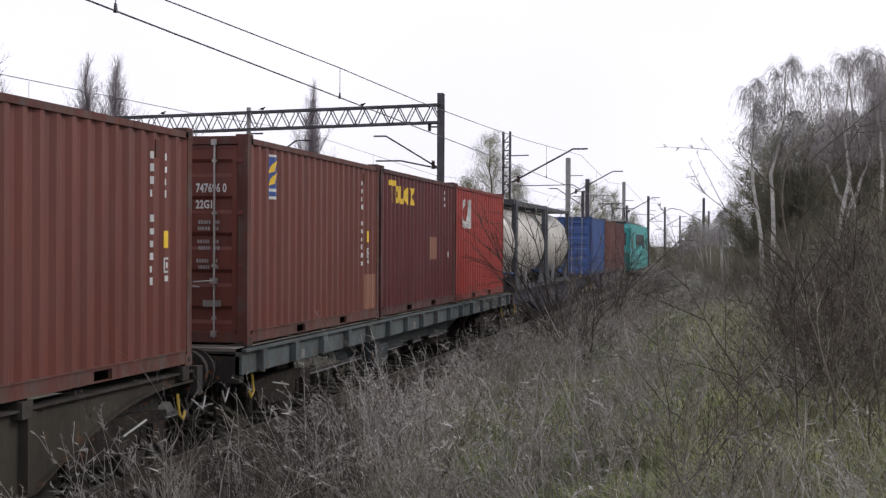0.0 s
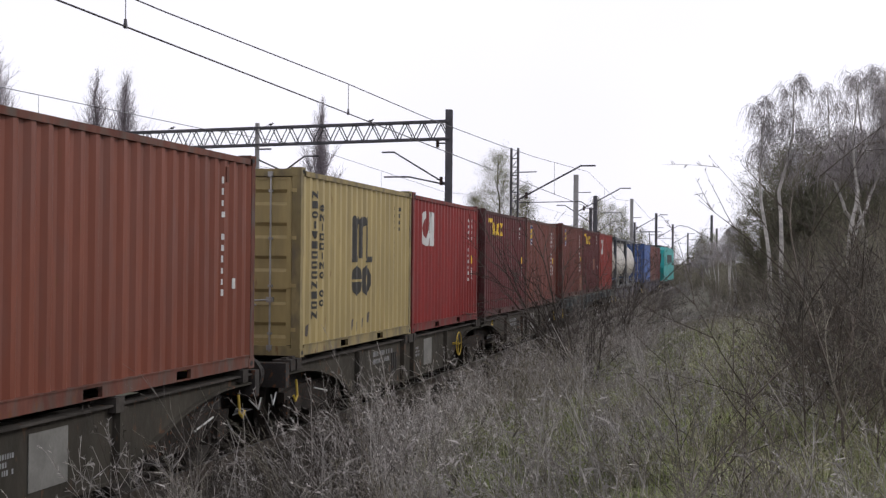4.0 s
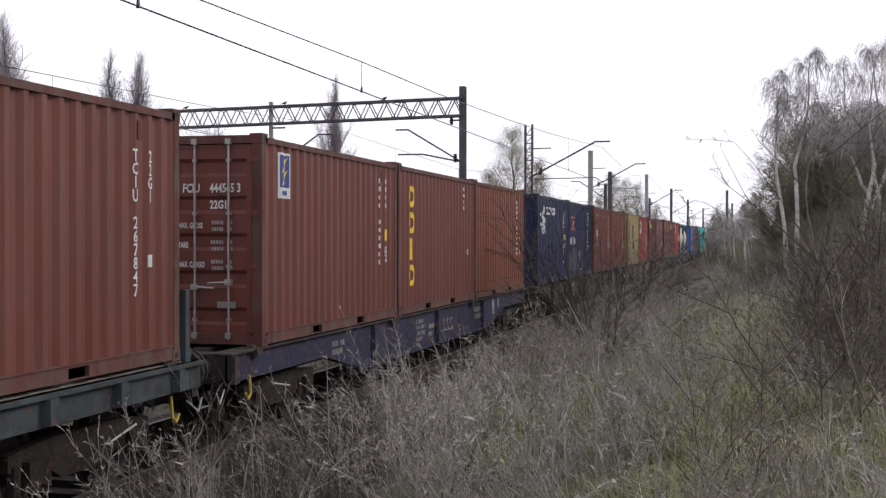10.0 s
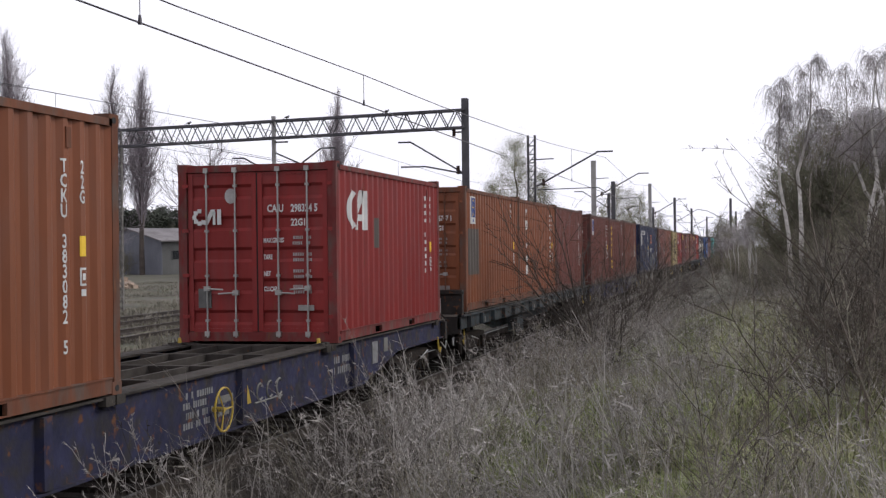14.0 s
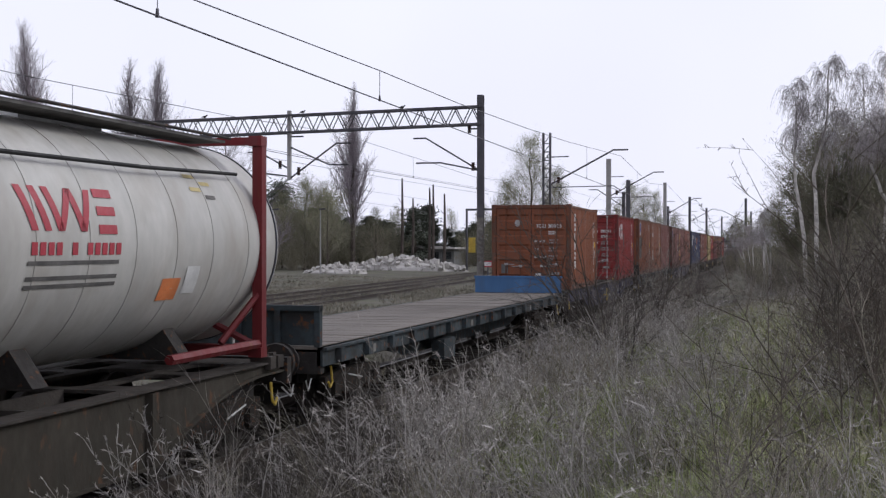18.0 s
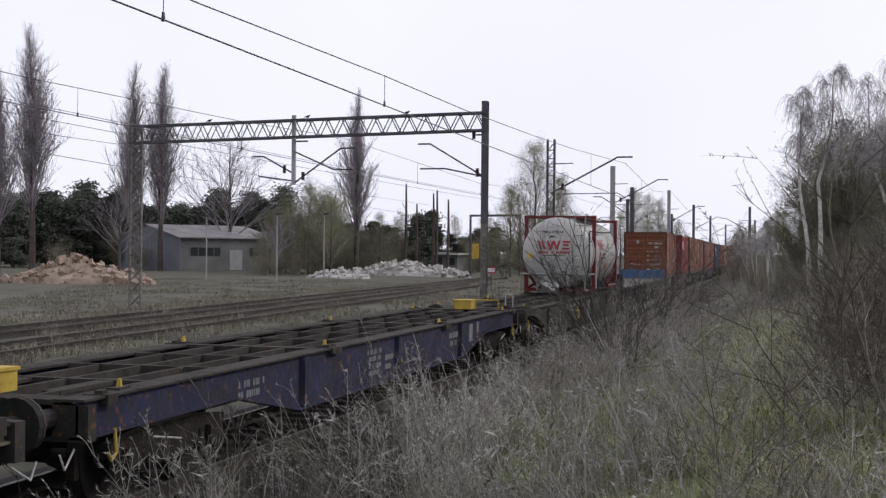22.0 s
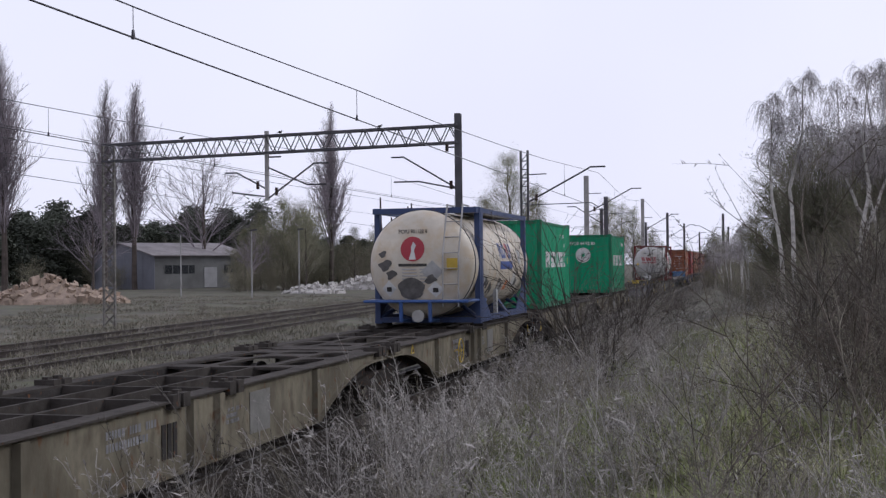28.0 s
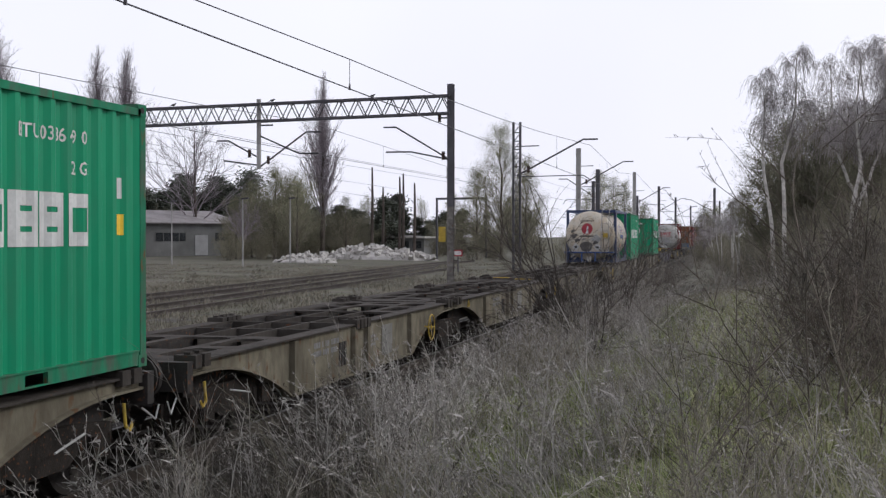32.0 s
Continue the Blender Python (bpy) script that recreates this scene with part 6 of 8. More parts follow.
contact_line("overhead_line", "overhead contact line above the siding", [(-16.6, -10, 6.9), (-16.6, 10, 6.3), (-16.6, 26, 6.4), (-16.6, 37.6, 6.63), (-16.6, 48, 7.0), (-16.0, 70, 6.4), (-15.4, 95, 7.0), (-15, 160, 6.8)], 5.75, (18, 28, 38, 58, 70))
contact_line("overhead_line", "overhead contact line above the outer siding", [(-21.5, 10, 6.5), (-24.0, 37, 6.37), (-25.0, 46, 6.64), (-27, 70, 6.4), (-31, 115, 6.9)], 5.75, (28, 38, 56))


def build_feeder(x, z, y0, y1):
    """A plain feeder wire in shallow spans between its supports at the gantry and beyond."""
    w = thing("feeder_wire", "thin feeder wire beside the siding lines", "overhead line", kind="structure")
    pts = [(x, y, z + 0.25 * ((y - 48) / 60) ** 2) for y in [y0 + (y1 - y0) * i / 10 for i in range(11)]]
    part("wire", sag(pts, 0.011), WIRE, w)


build_feeder(-24.0, 7.3, 8, 110)
build_feeder(-24.0, 6.88, 8, 110)

OLD_STEEL = material("weathered_lattice_steel", (0.115, 0.105, 0.095), 0.8, dark=0.6, light=1.5, big=2.5, fine=14, rust=0.3, dirt=(0.26, 0.25, 0.23), dirt_amount=0.5)


def build_gantry():
    y = 48.0
    g = thing("signal_gantry", "dark lattice catenary gantry spanning several tracks", "gantry", (0, y, 0))
    beam = [(-10.92, -0.13), (-10.68, -0.13), (-10.68, -0.11), (-10.78, -0.11), (-10.78, 0.11), (-10.68, 0.11), (-10.68, 0.13), (-10.92, 0.13), (-10.92, 0.11), (-10.82, 0.11), (-10.82, -0.11), (-10.92, -0.11)]
    part("post", Shape().slab(beam, "z", 3.6, 8.35), MAST, g)
    part("post", Shape().slab(beam, "z", -0.7, 3.6), OLD_STEEL, g, "weathered lower half of the post")
    # lattice left post
    s = Shape()
    for x in (-25.95, -25.45):
        s.box(x - 0.035, x + 0.035, -0.06, 0.06, -0.7, 7.65)
    z = -0.4
    while z < 7.2:
        for q in (-0.05, 0.05):
            s.rod((-25.95, q, z), (-25.45, q, z + 0.5), 0.018, n=4).rod((-25.45, q, z), (-25.95, q, z + 0.5), 0.018, n=4)
        z += 0.52
    part("lattice_post", s, OLD_STEEL, g, "weathered grey lattice post")
    x0, x1 = -10.8, -25.9

    def top(x):
        return 7.9 - 0.3 * (x - x0) / (x1 - x0)

    for q in (-0.22, 0.22):
        for d in (0.0, -0.68):
            part("chord", Shape().slab([(x0, top(x0) + d - 0.04), (x0, top(x0) + d + 0.04), (x1, top(x1) + d + 0.04), (x1, top(x1) + d - 0.04)], "y", q - 0.035, q + 0.035), MAST, g)
        n = 44
        for i in range(n):
            a, b = x0 + (x1 - x0) * i / n, x0 + (x1 - x0) * (i + 1) / n
            p, r = (0, -0.68) if i % 2 else (-0.68, 0)
            part("diagonal", Shape().rod((a, q, top(a) + p), (b, q, top(b) + r), 0.022, n=4), MAST, g)
    for i in range(12):
        a = x0 + (x1 - x0) * i / 11.5
        part("tie", Shape().rod((a, -0.22, top(a)), (a, 0.22, top(a)), 0.02, n=4).rod((a, -0.22, top(a) - 0.68), (a, 0.22, top(a) - 0.68), 0.02, n=4), MAST, g)
    part("hanging_post", Shape().box(-18.77, -18.63, -0.07, 0.07, 5.15, 7.95), CONCRETE, g, "grey hanging post")
    for line in ([(-10.8, 0, 5.4), (-13.0, 0, 6.72), (-13.5, 0, 6.72)], [(-10.8, 0, 7.05), (-11.3, 0, 7.05)], [(-10.8, 0, 5.42), (-12.4, 0, 5.75), (-13.4, 0, 5.75)],
                 [(-18.7, 0, 5.2), (-16.7, 0, 6.6), (-16.1, 0, 6.6)], [(-18.7, 0, 5.6), (-20.0, 0, 6.3), (-20.5, 0, 6.3)], [(-18.7, 0, 6.9), (-18.1, 0, 6.9)], [(-18.7, 0, 5.3), (-20.2, 0, 5.5)], [(-18.7, 0, 6.5), (-17.0, 0, 5.75), (-16.2, 0, 5.75)]):
        part("cantilever", Shape().path(line, 0.035), MAST, g)
    for x, z in ((-11.1, 5.58), (-18.3, 5.5), (-19.1, 5.78), (-11.25, 7.05)):
        ins = [(z - 0.16 + 0.04 * i, 0.05 if i % 2 else 0.085) for i in range(9)]
        part("insulator", Shape().turned(ins, "z", 10, (x, 0)), CERAMIC, g)
    return g


build_gantry()


def build_bird(x, z):
    b = thing("bird", "small dark bird perched on the gantry", "bird", (x, 47.78, z), "birds on the gantry")
    part("body", Shape().turned([(-0.12, 0.02), (-0.07, 0.06), (0.0, 0.075), (0.07, 0.055), (0.11, 0.02)], "x", 8, (0, 0.09)), STEEL_DARK, b, smooth=True)
    part("head", Shape().turned([(0.07, 0.01), (0.09, 0.04), (0.12, 0.045), (0.15, 0.02), (0.2, 0.003)], "x", 8, (0, 0.16)), STEEL_DARK, b, smooth=True)
    b.scale = (0.7, 0.7, 0.7)
    part("tail", Shape().slab([(-0.26, 0.02), (-0.1, 0.06), (-0.1, 0.1)], "y", -0.025, 0.025), STEEL_DARK, b)


for x in (-18.05, -22.3, -13.9):
    build_bird(x, 7.94 - 0.3 * (x + 10.8) / -15.1)


def build_mast(x, y, height, arm_x, arm_z, lattice=False, skin=None, group="catenary masts"):
    m = thing("catenary_mast", "dark lattice catenary mast with bracket arm" if lattice else "grey catenary mast with bracket arm", "catenary mast", (x, y, 0), group)
    skin = skin or MAST
    s = Shape()
    if lattice:
        for q in (-0.17, 0.17):
            s.box(q - 0.045, q + 0.045, -0.1, 0.1, -0.8, height)
        z = 0.0
        while z < height - 0.3:
            s.rod((-0.17, 0, z), (0.17, 0, z + 0.4), 0.02, n=4)
            s.box(-0.17, 0.17, -0.1, 0.1, z, z + 0.04)
            z += 0.42
        part("lattice_post", s, skin, m)
    else:
        part("post", Shape().slab([(-0.17, -0.14), (0.17, -0.14), (0.17, 0.14), (-0.17, 0.14)], "z", -0.8, height), skin, m)
    d = 1 if arm_x > 0 else -1
    part("arm", Shape().path([(0, 0, arm_z - 1.75), (arm_x - d * 0.45, 0, arm_z - 0.05), (arm_x - d * 0.4, 0, arm_z), (arm_x + d * 0.35, 0, arm_z)], 0.045), MAST, m)
    part("stay", Shape().rod((0, 0, arm_z - 0.3), (arm_x * 0.3, 0, arm_z - 0.28), 0.03), MAST, m)
    part("registration_arm", Shape().path([(0, 0, arm_z - 1.8), (arm_x * 0.9, 0, arm_z - 1.75), (arm_x, 0, 5.22)], 0.025), MAST, m)
    part("insulator", Shape().turned([(arm_z - 1.6 + 0.04 * i, 0.06 if i % 2 else 0.1) for i in range(9)], "z", 10, (arm_x * 0.16, 0)), CERAMIC, m)
    part("foundation", Shape().box(-0.35, 0.35, -0.35, 0.35, -0.9, -0.35), CONCRETE, m)
    return m


build_mast(-10.6, 62, 8.1, 3.65, 7.2, True)
build_mast(-11.2, 92, 8.85, 3.6, 7.85, False, CONCRETE)
build_mast(-11.6, 109, 8.2, -3.0, 7.4)
build_mast(-10.6, 136, 9.3, 3.4, 7.6, False, CONCRETE)
build_mast(-10.5, 178, 9.4, 3.4, 7.7)
build_mast(-16.5, 150, 9.0, 3.2, 7.4)
build_mast(-10.4, 225, 9.3, 3.4, 7.7)
build_mast(-15.5, 205, 9.0, -3.2, 7.6)
build_mast(-3.2, 250, 9.3, -3.4, 7.7)
build_mast(-10.4, 300, 9.6, 3.4, 7.7)
build_mast(-3.0, 180, 9.2, -3.6, 7.6)


# ---- trees and shrubs ----
def twig(s, p, q, r0, r1):
    """A three-sided tapering twig."""
    dx, dy, dz = q[0] - p[0], q[1] - p[1], q[2] - p[2]
    n = math.sqrt(dx * dx + dy * dy + dz * dz) or 1e-6
    dx, dy, dz = dx / n, dy / n, dz / n
    ax, ay, az = (dy, -dx, 0.0) if abs(dz) < 0.9 else (0.0, dz, -dy)
    m = math.sqrt(ax * ax + ay * ay + az * az) or 1e-6
    ax, ay, az = ax / m, ay / m, az / m
    bx, by, bz = dy * az - dz * ay, dz * ax - dx * az, dx * ay - dy * ax
    k = len(s.v)
    for c, r in ((p, r0), (q, r1)):
        for ca, sa in ((1.0, 0.0), (-0.5, 0.866), (-0.5, -0.866)):
            s.v.append((c[0] + r * (ax * ca + bx * sa), c[1] + r * (ay * ca + by * sa), c[2] + r * (az * ca + bz * sa)))
    s.f += [(k, k + 1, k + 4, k + 3), (k + 1, k + 2, k + 5, k + 4), (k + 2, k, k + 3, k + 5)]


def blade(s, p, q, r, side):
    """A thin end twig: one narrow tapering leaf of a face."""
    k = len(s.v)
    s.v += [tuple(p - side * r), tuple(p + side * r), tuple(q)]
    s.f.append((k, k + 1, k + 2))


def turned_away(rnd, d, spread):
    """A direction leaning away from d by about spread radians."""
    d = Vector(d).normalized()
    a = d.orthogonal().normalized()
    b = d.cross(a)
    w = rnd.uniform(0, 2 * math.pi)
    k = spread * rnd.uniform(0.6, 1.3)
    return (d * math.cos(k) + (a * math.cos(w) + b * math.sin(w)) * math.sin(k)).normalized()


def grow(s, tips, rnd, p, d, length, r, level, forks, spread, lift, droop, steps=3):
    """A limb of several bent steps, with side limbs along it."""
    p = Vector(p)
    d = Vector(d)
    step = length / steps
    for i in range(steps):
        d = (d + Vector((rnd.gauss(0, 0.10), rnd.gauss(0, 0.10), rnd.gauss(0, 0.05) + lift - (droop if level == 0 else 0)))).normalized()
        q = p + d * step
        r1 = r * (1 - 0.75 * (i + 1) / steps)
        if level == 0:
            blade(s, p, q + d * step * 0.25, 1.5 * r * (1 - 0.5 * i / steps), turned_away(rnd, d, 1.57))
        else:
            twig(s, p, q, r * (1 - 0.75 * i / steps), max(r1, 0.0012))
        if level > 0:
            for _ in range(forks[-level]):
                f = rnd.random()
                c = p + (q - p) * f
                grow(s, tips, rnd, c, turned_away(rnd, d, spread), length * rnd.uniform(0.35, 0.6) * (1 - 0.25 * i / steps), max(r * 0.42, 0.0015), level - 1, forks, spread, lift, droop, 3 if level > 1 else 2)
        p = q
    tips.append(tuple(p))


def leaves(rnd, tips, size, each, scatter):
    s = Shape()
    for t in tips:
        for _ in range(each):
            c = (t[0] + rnd.gauss(0, scatter), t[1] + rnd.gauss(0, scatter), t[2] + rnd.gauss(0, scatter))
            a = Vector((rnd.gauss(0, 1), rnd.gauss(0, 1), rnd.gauss(0, 1))).normalized() * size * rnd.uniform(0.5, 1.2)
            b = a.orthogonal().normalized() * size * 0.6
            k = len(s.v)
            s.v += [(c[0] - a.x, c[1] - a.y, c[2] - a.z), (c[0] + b.x, c[1] + b.y, c[2] + b.z), (c[0] + a.x, c[1] + a.y, c[2] + a.z), (c[0] - b.x, c[1] - b.y, c[2] - b.z)]
            s.f.append((k, k + 1, k + 2, k + 3))
    return s


def plain(name, shape, material_, parent):
    ob = new(name, shape.mesh(name, material_))
    ob.parent = parent
    return ob


def make_tree(name, label, category, seed, height, trunk_r, bark, crown_start, limbs, limb_len, spread_up, forks, limb_bark, droop=0.0, lift=0.05, leaf=None, leaf_size=0.05, leaf_each=3, leaf_scatter=0.12, twist=0.5, group=""):
    """A tapered, slightly bent trunk with limbs all round; a crown of small leaves where there are any."""
    rnd = random.Random(seed)
    t = thing(name, label, category, group=group)
    trunk, limb, tips = Shape(), Shape(), []
    pts = [Vector((0, 0, -0.3))]
    n = 9
    for i in range(1, n + 1):
        pts.append(Vector((rnd.gauss(0, 0.02) * height * i / n * twist, rnd.gauss(0, 0.02) * height * i / n * twist, height * i / n)))
    for i in range(n):
        trunk.rod(pts[i], pts[i + 1], trunk_r * (1 - 0.93 * i / n), trunk_r * (1 - 0.93 * (i + 1) / n), n=7, cap=False)
    for k in range(limbs):
        f = crown_start + (1 - crown_start) * (k + rnd.random()) / limbs
        i = min(n - 1, int(f * n))
        c = pts[i] + (pts[i + 1] - pts[i]) * (f * n - i)
        w = k * 2.4 + rnd.uniform(-0.5, 0.5)
        up = spread_up * rnd.uniform(0.75, 1.25)
        d = Vector((math.cos(w) * math.sin(up), math.sin(w) * math.sin(up), math.cos(up)))
        grow(limb, tips, rnd, c, d, limb_len * height * (1.15 - f) * rnd.uniform(0.8, 1.2) / (1.15 - crown_start), trunk_r * 0.36 * (1.1 - f), len(forks), forks, 0.55, lift, droop)
    plain("trunk", trunk, bark, t)
    tagged(plain("limb_crown", limb, limb_bark, t), kind="stuff")
    if leaf:
        tagged(plain("crown", leaves(rnd, tips, leaf_size, leaf_each, leaf_scatter), leaf, t), kind="stuff")
    return t


def on_ground(x, y):
    return ground_z(x, y) - 0.05


def at_angle(az, dist):
    return -dist * math.sin(radians(az)), dist * math.cos(radians(az))


def stand(t, x, y, turn=0.0, size=1.0, z=None):
    t.matrix_basis = pose(x, y, on_ground(x, y) if z is None else z, 0, 0, turn) @ Matrix.Scale(size, 4)
    return t


def again(t, x, y, turn, size):
    c = copy_thing(t, pose(x, y, on_ground(x, y), 0, 0, turn))
    c.scale = (size, size, size)
    return c


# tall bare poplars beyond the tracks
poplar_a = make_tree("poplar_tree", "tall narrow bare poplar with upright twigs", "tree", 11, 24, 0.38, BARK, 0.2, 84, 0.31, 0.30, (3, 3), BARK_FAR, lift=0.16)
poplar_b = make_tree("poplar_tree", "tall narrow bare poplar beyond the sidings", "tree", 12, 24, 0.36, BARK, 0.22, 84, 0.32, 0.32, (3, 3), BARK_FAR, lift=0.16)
stand(poplar_a, *at_angle(28.35, 168), 0, 1.07)
stand(poplar_b, *at_angle(27.1, 170), 40, 1.09)
again(poplar_a, *at_angle(18.45, 160), 100, 0.93)
again(poplar_b, *at_angle(32.5, 166), 200, 1.23)
again(poplar_a, *at_angle(33.9, 150), 250, 0.95)

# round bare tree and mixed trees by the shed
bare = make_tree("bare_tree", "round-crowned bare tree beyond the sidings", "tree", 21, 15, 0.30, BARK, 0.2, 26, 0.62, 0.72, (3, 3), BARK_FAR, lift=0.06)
stand(bare, *at_angle(24.1, 178), 0, 1.18)
again(bare, *at_angle(28.85, 150), 50, 0.62)
again(bare, *at_angle(22.0, 142), 90, 0.42)
budding = make_tree("budding_tree", "slender tree with pale green spring buds", "tree", 22, 14, 0.22, BARK, 0.12, 40, 0.36, 0.75, (3, 2), TWIG_RED, leaf=BUD, leaf_size=0.05, leaf_each=7, leaf_scatter=0.35)
stand(budding, *at_angle(10.4, 128), 0, 0.93)
for az, d, k in ((9.3, 132, 0.72), (11.5, 135, 0.66), (20.6, 150, 0.72), (19.6, 140, 0.6), (21.6, 160, 0.66), (6.0, 190, 0.82), (4.9, 215, 0.8), (12.6, 180, 0.6), (5.4, 230, 0.9), (17.4, 150, 0.5), (22.3, 150, 0.5)):
    again(budding, *at_angle(az, d), az * 77, k)
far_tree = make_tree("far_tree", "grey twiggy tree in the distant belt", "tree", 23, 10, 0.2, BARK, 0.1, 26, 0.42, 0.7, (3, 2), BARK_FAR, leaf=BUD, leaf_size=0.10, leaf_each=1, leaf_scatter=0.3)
stand(far_tree, *at_angle(14.0, 230), 0, 0.9)
rnd = random.Random(5)
for i in range(46):
    az = rnd.uniform(-12, 34)
    again(far_tree, *at_angle(az, rnd.uniform(220, 300)), rnd.uniform(0, 360), rnd.uniform(0.55, 1.0))
for i in range(12):
    again(far_tree, *at_angle(rnd.uniform(0.2, 2.4), rnd.uniform(130, 210)), rnd.uniform(0, 360), rnd.uniform(0.4, 0.65))


def make_pine(seed, height):
    rnd = random.Random(seed)
    t = thing("pine_tree", "dark green pine in the woods behind the shed", "tree", group="pine wood")
    trunk, s = Shape(), Shape()
    trunk.rod((0, 0, -0.3), (0.2, 0.1, height * 0.9), 0.22, 0.06, n=7)
    for lobe in range(17):
        f = 0.12 + 0.83 * lobe / 16
        w = rnd.uniform(0, 6.28)
        reach = height * 0.23 * (1.15 - f) * rnd.uniform(0.3, 1.3)
        c = (reach * math.cos(w), reach * math.sin(w), height * f + rnd.gauss(0, 0.2))
        trunk.rod((0, 0, c[2] - 0.5), c, 0.05, 0.02, n=4)
        rx = height * 0.11 * rnd.uniform(0.7, 1.3)
        for _ in range(260):
            p = Vector((rnd.gauss(0, 1), rnd.gauss(0, 1), rnd.gauss(0, 0.55))) * rx * 0.62
            a = Vector((rnd.gauss(0, 1), rnd.gauss(0, 1), rnd.gauss(0, 0.6))).normalized() * rnd.uniform(0.3, 0.7)
            b = a.orthogonal().normalized() * 0.16
            q = Vector(c) + p
            k = len(s.v)
            s.v += [tuple(q - b), tuple(q + b), tuple(q + a)]
            s.f.append((k, k + 1, k + 2))
    plain("trunk", trunk, BARK, t)
    tagged(plain("crown", s, NEEDLE, t), kind="stuff")
    return t


pines = [make_pine(31, 12), make_pine(32, 11), make_pine(33, 13)]
for i, (az, d, k) in enumerate([(33.3, 200, 0.85), (31.6, 205, 0.95), (30.2, 210, 1.05)]):
    stand(pines[i], *at_angle(az, d), 0, k)
for i in range(36):
    az = 34.5 - i * 0.50 + rnd.uniform(-0.3, 0.3)
    again(pines[i % 3], *at_angle(az, rnd.uniform(195, 235)), rnd.uniform(0, 360), rnd.uniform(0.75, 1.05) * (1.0 if az > 21.6 else 0.66))
for i in range(34):
    again(pines[i % 3], *at_angle(35 - i * 0.5 + rnd.uniform(-0.25, 0.25), rnd.uniform(236, 262)), rnd.uniform(0, 360), rnd.uniform(0.8, 1.0) * (1.0 if i < 27 else 0.7))
for i in range(15):
    again(pines[i % 3], *at_angle(19.8 - 0.5 * i + rnd.uniform(-0.2, 0.2), rnd.uniform(190, 225)), rnd.uniform(0, 360), rnd.uniform(0.42, 0.6))
for az, d, k in ((15.6, 175, 0.72), (15.2, 190, 0.8), (12.2, 190, 0.6), (24.8, 190, 1.0), (29.0, 190, 1.0)):
    again(pines[1], *at_angle(az, d), rnd.uniform(0, 360), k)

# topped bare trunks
for az, d, h in ((16.24, 165, 11.4), (14.84, 165, 10.6), (14.33, 160, 9.2), (15.0, 165, 10.2), (15.75, 170, 9.0)):
    x, y = at_angle(az, d)
    s = Shape().rod((x, y, -0.5), (x + 0.1, y, h * 0.6), 0.22, 0.17, n=7).rod((x + 0.1, y, h * 0.6), (x + 0.05, y, h), 0.17, 0.10, n=7)
    s.rod((x + 0.1, y, h * 0.7), (x - 0.5, y, h * 0.78), 0.06, 0.03, n=5)
    solid("topped_trunk", s, BARK, "dark topped bare tree trunk", "tree trunk", group="topped trunks")

